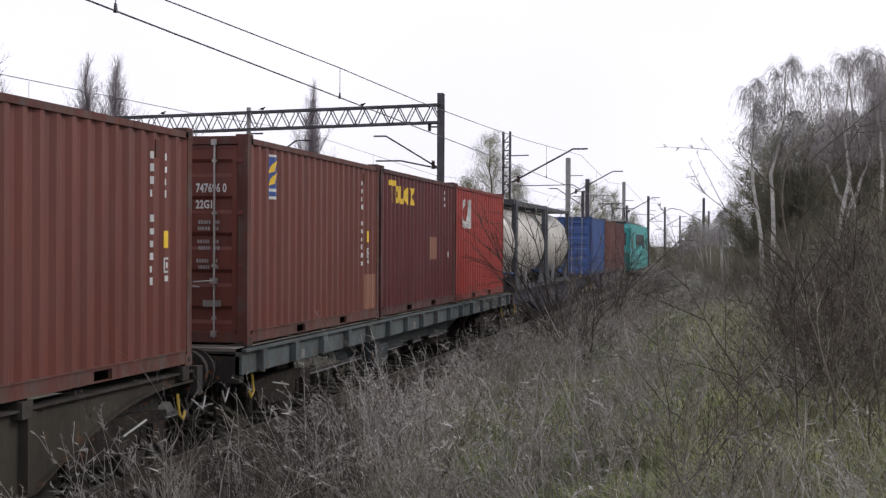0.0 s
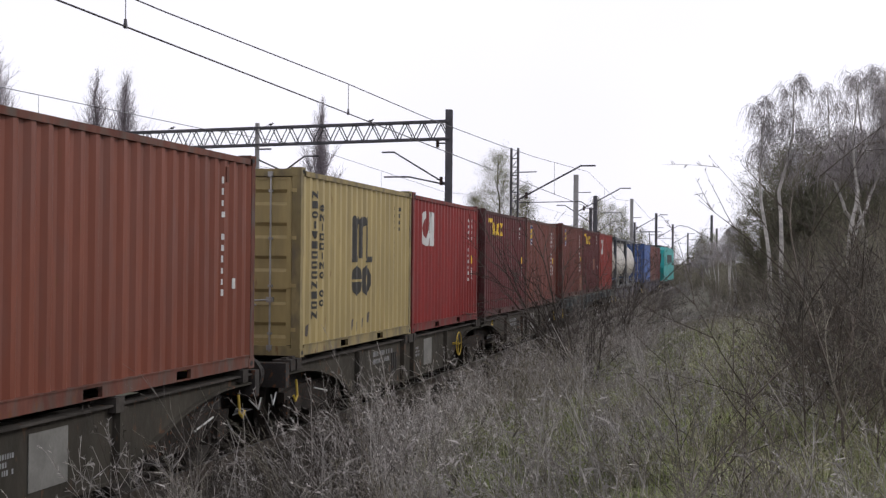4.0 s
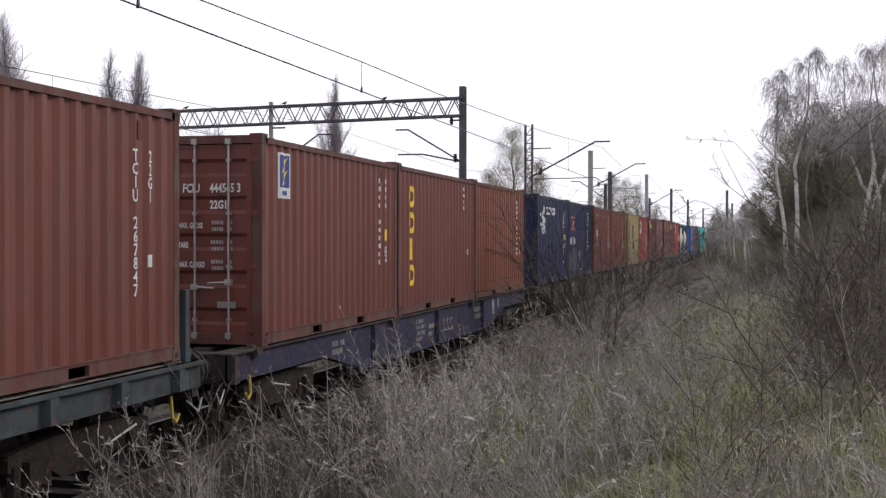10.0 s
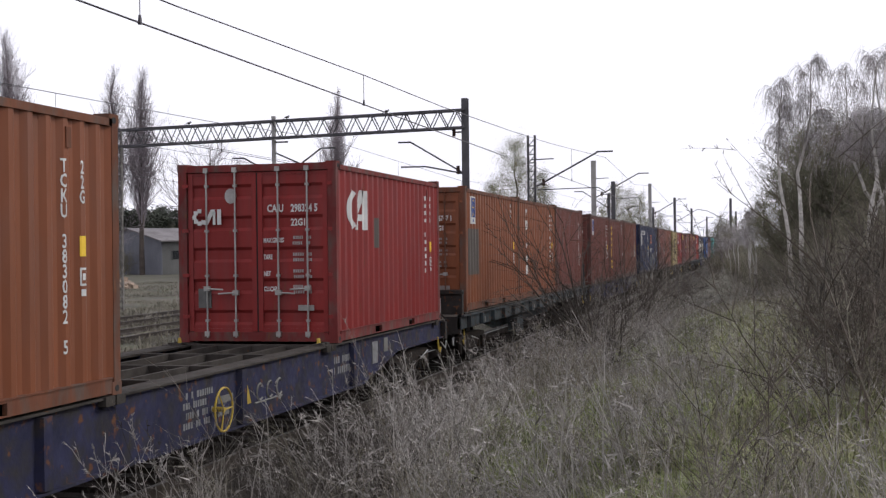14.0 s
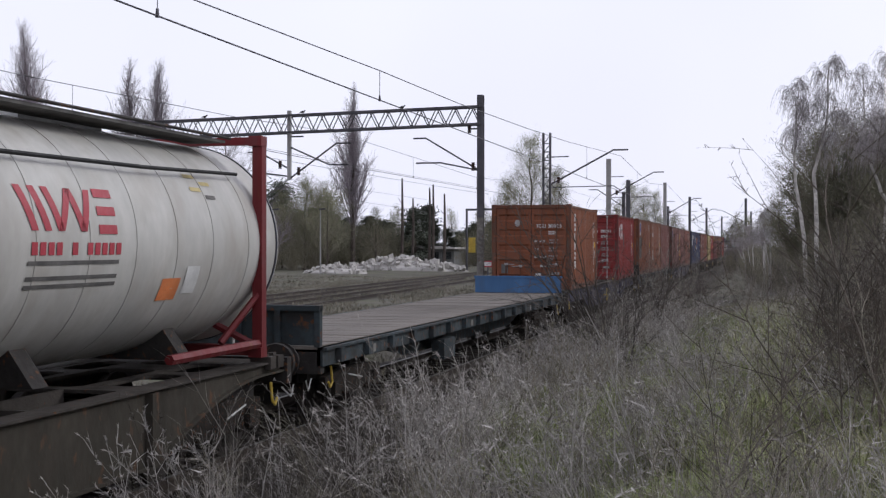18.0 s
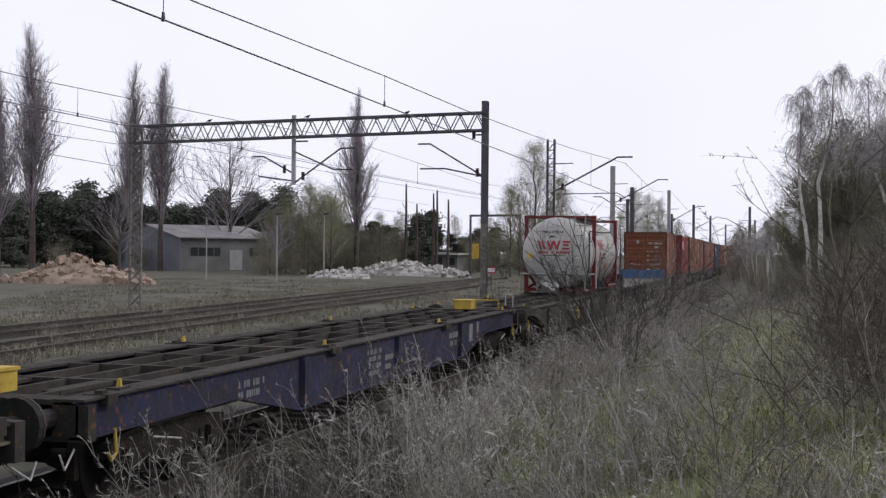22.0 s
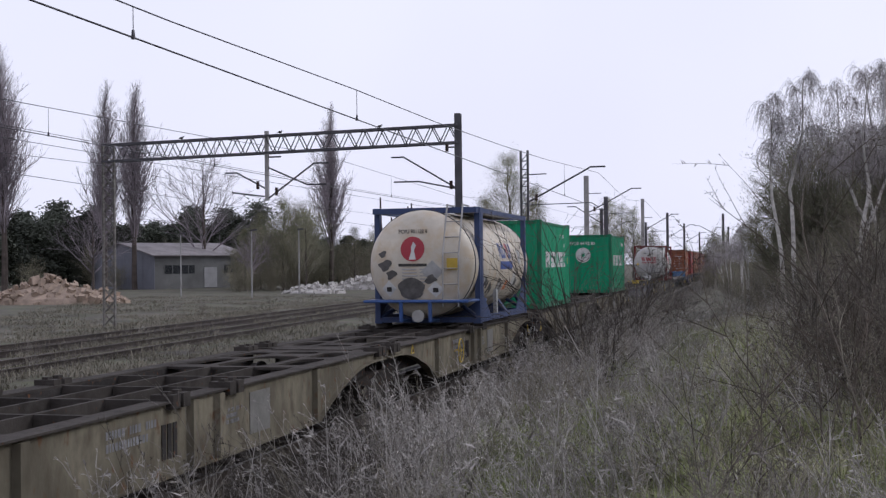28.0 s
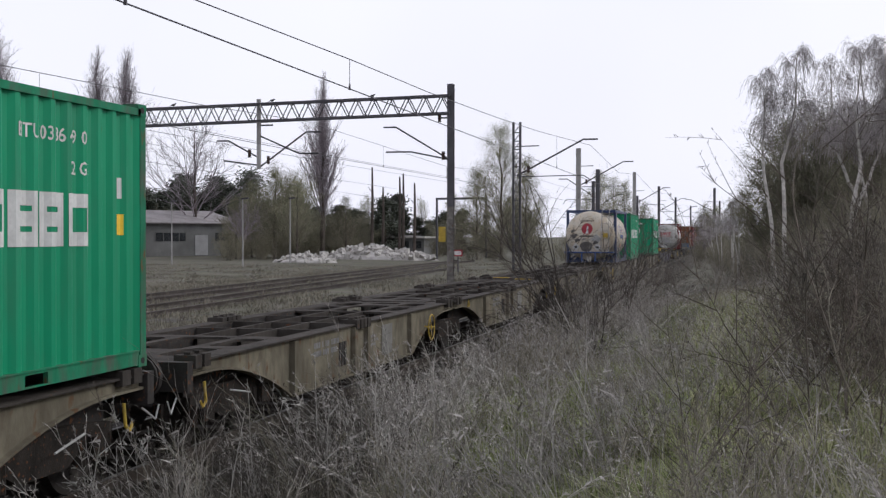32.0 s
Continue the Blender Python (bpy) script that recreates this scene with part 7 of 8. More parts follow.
# birches on the bank
def make_birch(label, seed, stems, spread=0.5):
    """A birch of one or more pale bent stems; dark limbs rise from them and long fine twigs hang from the limbs.
    stems: (points of the stem, radius at the foot, share of its height where limbs begin, length of the longest limb)."""
    rnd = random.Random(seed)
    t = thing("birch_tree", label, "tree", group="birches on the bank")
    limb, fine, tips = Shape(), Shape(), []

    def hang(c, d, n):
        p = Vector(c)
        d = Vector(d)
        for i in range(4):
            d = (d + Vector((rnd.gauss(0, 0.1), rnd.gauss(0, 0.1), -0.85))).normalized()
            q = p + d * n / 4
            twig(fine, p, q, 0.0042 - 0.0006 * i, 0.0036 - 0.0006 * i)
            for _ in range(2):
                e = turned_away(rnd, d, 0.7)
                f = p + (q - p) * rnd.random()
                blade(fine, f, f + (e + Vector((0, 0, -0.5))).normalized() * n * rnd.uniform(0.12, 0.3), 0.0042, turned_away(rnd, d, 1.57))
            p = q
        tips.append(tuple(p))

    def branch(p, d, n, r, level):
        p, d = Vector(p), Vector(d)
        steps = 5 if level == 0 else 3
        for i in range(steps):
            d = (d + Vector((rnd.gauss(0, 0.16), rnd.gauss(0, 0.16), 0.10 - 0.10 * i * (level + 1)))).normalized()
            q = p + d * n / steps
            twig(limb, p, q, r * (1 - 0.8 * i / steps), max(0.006, r * (1 - 0.8 * (i + 1) / steps)))
            if level == 0 and i > 0:
                for _ in range(2):
                    branch(p + (q - p) * rnd.random(), turned_away(rnd, d, 0.8), n * rnd.uniform(0.25, 0.45), r * 0.5, 1)
            if level or i > 2:
                for _ in range(2):
                    hang(p + (q - p) * rnd.random(), turned_away(rnd, d, 0.9), rnd.uniform(0.35, 0.8))
            p = q
        hang(p, d, rnd.uniform(0.4, 0.9))

    for points, r, start, reach in stems:
        trunk = Shape()
        pts = [Vector(p) for p in points]
        n = 14
        way = []
        for i in range(n + 1):
            f = i / n * (len(pts) - 1)
            k = min(len(pts) - 2, int(f))
            way.append(pts[k].lerp(pts[k + 1], f - k) + Vector((rnd.gauss(0, 0.025), rnd.gauss(0, 0.025), 0)))
        for i in range(n):
            trunk.rod(way[i], way[i + 1], r * (1 - 0.9 * i / n) + 0.008, r * (1 - 0.9 * (i + 1) / n) + 0.008, n=8, cap=False)
        plain("trunk", trunk, BIRCH, t)
        k = int(15 * (1 - start) + 6)
        for i in range(k):
            f = start + (1 - start) * (i + rnd.random()) / k
            m = min(n - 1, int(f * n))
            c = way[m].lerp(way[m + 1], f * n - m)
            w, up = i * 2.4 + rnd.uniform(-0.4, 0.4), spread * rnd.uniform(0.6, 1.3)
            n_ = reach * rnd.uniform(0.6, 1.15) * (1.25 - 0.75 * (f - start) / (1 - start))
            branch(c, (math.cos(w) * math.sin(up), math.sin(w) * math.sin(up), math.cos(up)), n_, 0.03 * (1.2 - f), 0)
    tagged(plain("limb", limb, BIRCH_LIMB, t), kind="stuff")
    tagged(plain("twig_crown", fine, BIRCH_TWIG, t), kind="stuff")
    tagged(plain("crown", leaves(rnd, tips, 0.014, 2, 0.12), BUD, t), kind="stuff")
    return t


BIRCH_LIMB = material("grey_birch_limbs", (0.17, 0.15, 0.145), 0.9, dark=0.6, light=1.4, big=1.5, fine=12, bump=0.0, vary=0.3)
BIRCH_TWIG = material("birch_twigs", (0.36, 0.33, 0.33), 0.9, dark=0.65, light=1.3, big=1.1, fine=12, bump=0.0, vary=0.35)
twin_birch = make_birch("pair of pale birch stems with hanging twigs", 41, [
    ([(-0.05, 0, -0.3), (-0.1, 0, 2.0), (-0.45, 0.1, 4.2), (-0.5, 0.1, 6.0), (-0.35, 0.1, 7.6)], 0.085, 0.58, 1.25),
    ([(0.35, 0.3, -0.3), (0.3, 0.3, 2.2), (0.2, 0.3, 4.6), (0.65, 0.3, 6.4), (0.75, 0.3, 8.7)], 0.095, 0.58, 1.25)], 0.42)
wide_birch = make_birch("spreading birch with bent pale trunk and dark limbs", 42, [
    ([(0, 0, -0.3), (0.1, 0, 2.5), (0.5, 0, 4.4), (0.2, 0, 6.2), (0.5, 0, 8.8)], 0.11, 0.45, 2.0),
    ([(0.1, 0.1, 2.0), (0.9, 0.2, 3.8), (1.5, 0.2, 5.4), (1.6, 0.2, 8.4)], 0.08, 0.35, 1.7)], 0.6)
stand(twin_birch, 1.5, 51, 0, 1.06)
stand(wide_birch, 4.3, 52, 20, 0.98)
for b, x, y, turn, k in ((wide_birch, 5.3, 54, 160, 1.0), (twin_birch, 6.2, 51, 110, 1.0), (wide_birch, 7.6, 53, 250, 1.02), (twin_birch, 6.9, 57, 200, 1.0), (twin_birch, 0.1, 62, 40, 0.5), (wide_birch, -0.2, 78, 90, 0.5),
                         (twin_birch, -1.2, 96, 10, 0.5), (wide_birch, -2.0, 118, 160, 0.5)):
    again(b, x, y, turn, k)


WILLOW_LIMB = material("olive_grey_branches", (0.20, 0.18, 0.14), 0.9, dark=0.6, light=1.4, big=1.5, fine=12, bump=0.0, vary=0.3)
WILLOW_LEAF = material("willow_spring_leaves", (0.145, 0.143, 0.086), 0.8, dark=0.65, light=1.35, big=0.4, fine=6, bump=0.0, vary=0.4)


def make_willow(label, seed, height, stems, wide):
    """A dense round-headed tree in first olive leaf, of many rising stems."""
    rnd = random.Random(seed)
    t = thing("willow_tree", label, "tree", group="olive trees on the bank")
    limb, tips = Shape(), []
    for k in range(stems):
        w, up = k * 2.4 + rnd.uniform(-0.4, 0.4), wide * math.sqrt((k + 0.5) / stems)
        d = (math.cos(w) * math.sin(up), math.sin(w) * math.sin(up), math.cos(up))
        grow(limb, tips, rnd, (rnd.gauss(0, 0.2), rnd.gauss(0, 0.2), -0.2), d, height * rnd.uniform(0.72, 1.0) * (1 - 0.25 * up), 0.07, 3, (3, 3, 3), 0.5, 0.05, 0.0, 4)
    tagged(plain("limb", limb, WILLOW_LIMB, t), kind="stuff")
    tagged(plain("crown", leaves(rnd, [p for p in tips if p[2] > 0.12 * height], 0.034, 5, 0.16), WILLOW_LEAF, t), kind="stuff")
    return t


willows = [make_willow("dense olive-green willow behind the birches", 51, 6.6, 11, 0.62), make_willow("round olive-green willow on the bank", 52, 6.0, 12, 0.75)]
stand(willows[0], 3.5, 60, 0, 1.02)
stand(willows[1], 5.4, 61, 0, 1.15)
for i, (x, y, k) in enumerate(((7.2, 62, 1.12), (2.3, 61, 0.72), (4.4, 66, 1.1), (8.8, 64, 1.2), (6.2, 58, 0.85))):
    again(willows[i % 2], x, y, 80 * i + 30, k)
for i, (az, d, k) in enumerate(((20.3, 152, 1.45), (19.6, 158, 1.15), (21.2, 160, 1.1), (18.9, 165, 0.95), (17.6, 168, 0.8), (22.0, 165, 0.95), (16.8, 175, 0.8), (10.9, 150, 0.9), (9.6, 160, 1.0), (28.6, 185, 1.0), (25.6, 185, 0.9), (12.9, 180, 0.8))):
    again(willows[i % 2], *at_angle(az, d), 67 * i, k)


def make_thicket(seed, height, stems, lean):
    """A many-stemmed thicket in first leaf."""
    rnd = random.Random(seed)
    t = thing("thicket_tree", "dense many-stemmed thicket with olive buds", "tree", group="thicket on the bank")
    s, tips = Shape(), []
    for k in range(stems):
        w, up = rnd.uniform(0, 6.283), abs(rnd.gauss(0, lean))
        d = (math.cos(w) * math.sin(up), math.sin(w) * math.sin(up), math.cos(up))
        grow(s, tips, rnd, (rnd.gauss(0, 0.5), rnd.gauss(0, 0.5), -0.1), d, height * rnd.uniform(0.65, 1.1), 0.035, 3, (3, 2, 2), 0.6, 0.02, 0.0)
    tagged(plain("limb_crown", s, TWIG_RED, t), kind="stuff")
    tagged(plain("crown", leaves(rnd, tips, 0.034, 3, 0.09), OLIVE, t), kind="stuff")
    return t


thickets = [make_thicket(43, 3.4, 11, 0.42), make_thicket(44, 3.1, 12, 0.5)]
thicket = thickets[0]
stand(thickets[0], 2.4, 54, 0, 0.62)
stand(thickets[1], 3.4, 53, 0, 0.7)
for i, (x, y, k) in enumerate(((4.4, 54, 0.8), (5.4, 53, 0.75), (6.4, 55, 0.9), (1.6, 55, 0.5), (0.9, 60, 0.42), (0.2, 70, 0.36), (-0.8, 84, 0.36), (-1.4, 100, 0.4), (3.2, 48, 0.55), (4.4, 47, 0.62), (5.4, 47, 0.7), (7.4, 56, 1.0), (2.0, 47, 0.42), (6.4, 48, 0.8))):
    again(thickets[i % 2], x, y, 77 * i, k)


for az, d, k in ((22.6, 140, 0.7), (21.9, 150, 0.95), (21.0, 145, 0.8), (20.1, 150, 0.9), (19.0, 155, 0.85), (18.0, 160, 0.7), (17.0, 165, 0.75), (22.6, 160, 0.95), (20.4, 165, 1.0), (19.4, 165, 1.05), (9.0, 120, 0.8), (10.8, 118, 0.7), (11.8, 125, 0.75), (7.6, 125, 0.7), (13.2, 165, 0.7),
                 (2.6, 150, 0.7), (1.7, 140, 0.6), (0.9, 120, 0.6), (0.4, 105, 0.6), (1.3, 170, 0.8), (2.2, 190, 0.8), (3.2, 210, 0.9), (0.0, 130, 0.8), (-0.8, 110, 0.9), (27.8, 175, 0.8), (31.5, 180, 0.9)):
    again(thicket, *at_angle(az, d), az * 50, k)


def make_shrub(name, label, seed, height, stems, lean, bark, stem_r, forks=(2, 3), lift=0.04, droop=0.0, split=False):
    """A leafless shrub of many stems; split: each main branch a part of its own."""
    rnd = random.Random(seed)
    s, tips = Shape(), []
    top = thing(name, label, "shrub", group="bare shrubs on the bank") if split else None
    for k in range(stems):
        w = rnd.uniform(0, 6.283)
        up = abs(rnd.gauss(0, lean))
        d = (math.cos(w) * math.sin(up), math.sin(w) * math.sin(up), math.cos(up))
        grow(s, tips, rnd, (rnd.gauss(0, 0.12), rnd.gauss(0, 0.12), -0.05), d, height * rnd.uniform(0.6, 1.15), stem_r * rnd.uniform(0.7, 1.2), len(forks), forks, 0.6, lift, droop)
        if split:
            plain("branch", s, bark, top)
            s = Shape()
    return top or tagged(new(name, s.mesh(name, bark)), label, "shrub", "bare shrubs on the bank")


def make_weed(seed, stems, height, skin):
    """A clump of long leaning dead stalks with side shoots and feathery spurs."""
    rnd = random.Random(seed)
    s = Shape()

    def spur(c, d, n):
        e = turned_away(rnd, d, 0.9) * n
        o = Vector((rnd.gauss(0, 1), rnd.gauss(0, 1), rnd.gauss(0, 1))).normalized() * n * 0.16
        k = len(s.v)
        s.v.extend([tuple(c - o), tuple(c + o), tuple(c + e)])
        s.f.append((k, k + 1, k + 2))

    for k in range(stems):
        w, up = rnd.gauss(3.3, 1.5), abs(rnd.gauss(0.42, 0.36))
        d = Vector((math.cos(w) * math.sin(up), 0.6 * math.sin(w) * math.sin(up), math.cos(up)))
        p = Vector((rnd.gauss(0, 0.3), rnd.gauss(0, 0.45), -0.06))
        h = height * rnd.uniform(0.5, 1.15)
        fluffy = rnd.random() < 0.55
        fat = 1.55 if rnd.random() < 0.25 else 1.0
        bow = Vector((rnd.gauss(0, 0.05), rnd.gauss(0, 0.05), -0.05))
        for i in range(6):
            d = (d + bow + Vector((rnd.gauss(0, 0.06), rnd.gauss(0, 0.06), 0))).normalized()
            q = p + d * h / 6
            twig(s, p, q, fat * (0.0056 - 0.0007 * i), fat * (0.0049 - 0.0007 * i))
            if i >= 2:
                for _ in range(2 if fluffy else 1):
                    c = p + (q - p) * rnd.random()
                    e = turned_away(rnd, d, 0.55)
                    n = c + e * rnd.uniform(0.06, 0.16)
                    m = n + (e + Vector((0, 0, rnd.uniform(-0.4, 0.3)))).normalized() * rnd.uniform(0.05, 0.12)
                    twig(s, c, n, 0.0024, 0.0019)
                    twig(s, n, m, 0.0019, 0.001)
                    for f in range(5 if fluffy else 2):
                        spur(n + (m - n) * rnd.random(), e, rnd.uniform(0.02, 0.05))
            p = q
        if rnd.random() < 0.22:
            for f in range(5):
                e = Vector((rnd.gauss(0, 1), rnd.gauss(0, 1), rnd.gauss(-0.1, 0.25))).normalized()
                blade(s, p - d * rnd.uniform(0, 0.12), p + e * rnd.uniform(0.06, 0.13), 0.010, turned_away(rnd, e, 1.57))
        if fluffy:
            for f in range(9):
                spur(p - d * rnd.uniform(0, 0.16), d, rnd.uniform(0.03, 0.06))
    return tagged(new("dead_weed", s.mesh("dead_weed", skin)), "clump of leaning dead weed stalks with feathery tops", "dead weed", "dead weeds on the bank", "stuff")


def make_thorn(seed, height, stems, lean, skin, r=0.012):
    """A thorny bush: long straight shoots with short side twigs and spurs."""
    rnd = random.Random(seed)
    top = thing("thorn_bush", "dark thorny leafless bush with straight shoots", "shrub", group="bare shrubs on the bank")
    for k in range(stems):
        s = Shape()
        w, up = rnd.uniform(0, 6.283), abs(rnd.gauss(0.1, lean))
        d = Vector((math.cos(w) * math.sin(up), math.sin(w) * math.sin(up), math.cos(up)))
        p = Vector((rnd.gauss(0, 0.15), rnd.gauss(0, 0.15), -0.06))
        h = height * rnd.uniform(0.55, 1.15)
        shoots = [(p, d, h, r * rnd.uniform(0.6, 1.2), 0)]
        while shoots:
            p, d, n, rr, level = shoots.pop()
            steps = 7 if level == 0 else 4
            for i in range(steps):
                d = (d + Vector((rnd.gauss(0, 0.09), rnd.gauss(0, 0.09), 0.02 - 0.03 * level))).normalized()
                q = p + d * n / steps
                twig(s, p, q, rr * (1 - 0.8 * i / steps), rr * (1 - 0.8 * (i + 1) / steps))
                for _ in range(2):
                    c = p + (q - p) * rnd.random()
                    e = turned_away(rnd, d, 1.0)
                    if level < 2 and rnd.random() < (0.62, 0.3)[level] and i > 0:
                        shoots.append((c, (e + d * 0.5).normalized(), n * rnd.uniform(0.22, 0.5), rr * 0.5, level + 1))
                    else:
                        f = c + e * rnd.uniform(0.015, 0.045)
                        twig(s, c, f, 0.0026, 0.0012)
                p = q
        plain("branch", s, skin, top)
    return top


BRAMBLE = material("dark_olive_brown_stems", (0.095, 0.078, 0.062), 0.9, dark=0.6, light=1.6, big=1.1, fine=12, bump=0.0, vary=0.4)
weeds = [make_weed(90 + i, n, h, m) for i, (n, h, m) in enumerate(((22, 1.25, WEED), (26, 1.05, WEED), (18, 1.5, WEED), (28, 0.9, WEED), (22, 1.2, TWIG), (24, 1.1, TWIG_RED)))]
# the same weeds in dark brown, for the shaded ground beside the wagons
shaded_weeds = [make_weed(190 + i, n, h, DARK_TWIG) for i, (n, h) in enumerate(((18, 1.0), (14, 1.2)))]
for i, b in enumerate(shaded_weeds):
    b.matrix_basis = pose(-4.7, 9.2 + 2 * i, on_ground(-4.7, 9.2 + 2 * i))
for i, b in enumerate(weeds):
    b.matrix_basis = pose(-1.6 + 0.4 * i, 8.2 + 1.1 * i, on_ground(-1.6 + 0.4 * i, 8.2 + 1.1 * i))
shrubs = [make_shrub("shrub", "low grey-brown leafless shrub beside the railway", 60 + i, h, n, l, m, 0.006, (2, 2), lift=0.0) for i, (h, n, l, m) in enumerate(((1.1, 12, 0.6, TWIG), (0.95, 14, 0.8, TWIG_RED), (1.2, 10, 0.55, TWIG), (0.8, 15, 0.9, TWIG)))]
tall = [make_shrub("tall_shrub", "tall brown leafless shrub on the bank", 70 + i, h, n, l, m, 0.010, (2, 3), lift=0.01) for i, (h, n, l, m) in enumerate(((1.8, 10, 0.5, TWIG_RED), (1.7, 10, 0.6, BRAMBLE), (2.2, 9, 0.45, TWIG)))]
thorns = [make_thorn(170 + i, h, n, l, m) for i, (h, n, l, m) in enumerate(((1.5, 7, 0.45, BRAMBLE), (1.3, 9, 0.6, TWIG_RED), (1.9, 6, 0.35, BRAMBLE)))]
for i, b in enumerate(thorns):
    b.matrix_basis = pose(1.2 + 0.5 * i, 9.5 + 2.2 * i, on_ground(1.2 + 0.5 * i, 9.5 + 2.2 * i), 0, 0, 70 * i)
gnarled = make_shrub("gnarled_shrub", "dark gnarled leafless bush with long branches", 77, 1.5, 10, 0.7, DARK_TWIG, 0.013, (3, 3), lift=0.0, split=True)
gnarled.matrix_basis = pose(0.9, 13, on_ground(0.9, 13))
for x, y, turn, k in ((0.7, 17.0, 40, 1.1), (1.75, 16.0, 250, 1.15)):
    copy_thing(gnarled, pose(x, y, on_ground(x, y), 0, 0, turn)).scale = (k, k, k)
copy_thing(gnarled, pose(1.8, 11.5, on_ground(1.8, 11.5), 0, 0, 100))
copy_thing(gnarled, pose(2.6, 14.5, on_ground(2.6, 14.5), 0, 0, 300))
arching = make_shrub("arching_shrub", "brown leafless bush with long arching branches", 80, 3.3, 16, 0.5, DARK_TWIG, 0.022, (2, 3), lift=-0.085, droop=0.05, split=True)
arching.matrix_basis = pose(-3.5, 28, on_ground(-3.5, 28), 0, -26, 0) @ Matrix.Scale(1.05, 4)
copy_thing(arching, pose(-3.0, 33.5, on_ground(-3.0, 33.5), 0, -8, 140)).scale = (0.8, 0.8, 0.8)
copy_thing(arching, pose(-2.6, 24, on_ground(-2.6, 24), 0, 0, 250)).scale = (0.5, 0.5, 0.5)
rnd = random.Random(9)
for i, b in enumerate(shrubs):
    b.matrix_basis = pose(-3.2, 7 + 2 * i, on_ground(-3.2, 7 + 2 * i))
for i, b in enumerate(tall):
    b.matrix_basis = pose(2.2 + 0.7 * i, 12 + 3 * i, on_ground(2.2 + 0.7 * i, 12 + 3 * i))


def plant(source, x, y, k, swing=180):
    if x < -0.28 * y and y < 17 and source not in shaded_weeds:
        # close to the wagons the growth is sparse, and dark copies carry the shade
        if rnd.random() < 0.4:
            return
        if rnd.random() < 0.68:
            source, k = rnd.choice(shaded_weeds), k * 0.8
    c = copy_thing(source, pose(x, y, on_ground(x, y), rnd.uniform(-8, 8), rnd.uniform(-8, 8), rnd.uniform(-swing, swing)))
    c.scale = (k, k, k)


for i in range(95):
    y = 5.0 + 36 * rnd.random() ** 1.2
    plant(rnd.choice(shaded_weeds * 4 + weeds[4:] + weeds[:1]), rnd.uniform(-5.45, -4.5), y, rnd.uniform(0.5, 0.85), 60)
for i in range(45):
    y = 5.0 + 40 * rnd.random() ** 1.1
    plant(rnd.choice(shrubs[1:2] + shaded_weeds), rnd.uniform(-5.4, -4.4), y, rnd.uniform(0.6, 0.85))
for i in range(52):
    plant(rnd.choice(shaded_weeds * 5 + weeds[4:] + weeds[:2]), rnd.uniform(-5.35, -4.3), rnd.uniform(7.2, 18.5), rnd.uniform(0.7, 1.1), 70)
for i in range(110):
    y = 5.2 + 40 * rnd.random() ** 1.5
    plant(rnd.choice(weeds), rnd.uniform(-4.4, -2.4), y, rnd.uniform(0.65, 1.05), 50)
for i in range(64):
    y = 4.8 + 40 * rnd.random() ** 1.5
    plant(rnd.choice(weeds), rnd.uniform(-2.6, 0.6 + 0.08 * y), y, rnd.uniform(0.45, 0.85), 70)
for i in range(60):
    y = 4.6 + 40 * rnd.random() ** 1.5
    plant(rnd.choice(shrubs), rnd.uniform(-4.3, -2.6), y, rnd.uniform(0.6, 1.0))
for i in range(60):
    y = 5.5 + 42 * rnd.random() ** 1.4
    plant(rnd.choice(shrubs), rnd.uniform(-2.6, 0.4 + 0.08 * y), y, rnd.uniform(0.45, 0.85))
for i in range(7):
    y = rnd.uniform(5.8, 11)
    plant(rnd.choice(thorns), rnd.uniform(-0.1, 0.17) * y, y, rnd.uniform(0.45, 0.75))
for i in range(26):
    y = 10.0 + 14 * rnd.random()
    plant(rnd.choice(thorns), 0.3 + y * 0.14 * rnd.uniform(0.2, 1.05), y, rnd.uniform(0.9, 1.3))
for i in range(16):
    y = 7.0 + 30 * rnd.random() ** 1.2
    plant(rnd.choice(thorns), 0.2 + y * 0.16 * rnd.uniform(0.25, 1.05), y, rnd.uniform(0.5, 0.8))
for i in range(8):
    y = 11 + 9 * rnd.random()
    plant(rnd.choice(tall), 0.5 + y * 0.14 * rnd.uniform(0.2, 1.0), y, rnd.uniform(0.4, 0.7))
for i in range(48):
    y = 22 + 26 * rnd.random()
    plant(rnd.choice(tall[::2]), 0.4 + y * 0.15 * rnd.uniform(0.1, 1.0), y, rnd.uniform(0.5, 0.85))
for i in range(70):
    y = rnd.uniform(38, 130)
    plant(rnd.choice(tall), rnd.uniform(-4.4, 0.05 * y), y, rnd.uniform(0.45, 0.9))
for i in range(22):
    y = rnd.uniform(30, 62)
    plant(rnd.choice(tall), rnd.uniform(-4.5, -2.4), y, rnd.uniform(0.65, 0.95))
for i in range(40):
    y = rnd.uniform(22, 75)
    plant(rnd.choice(tall + shrubs), rnd.uniform(-30, -10.5), y, rnd.uniform(0.3, 0.6))


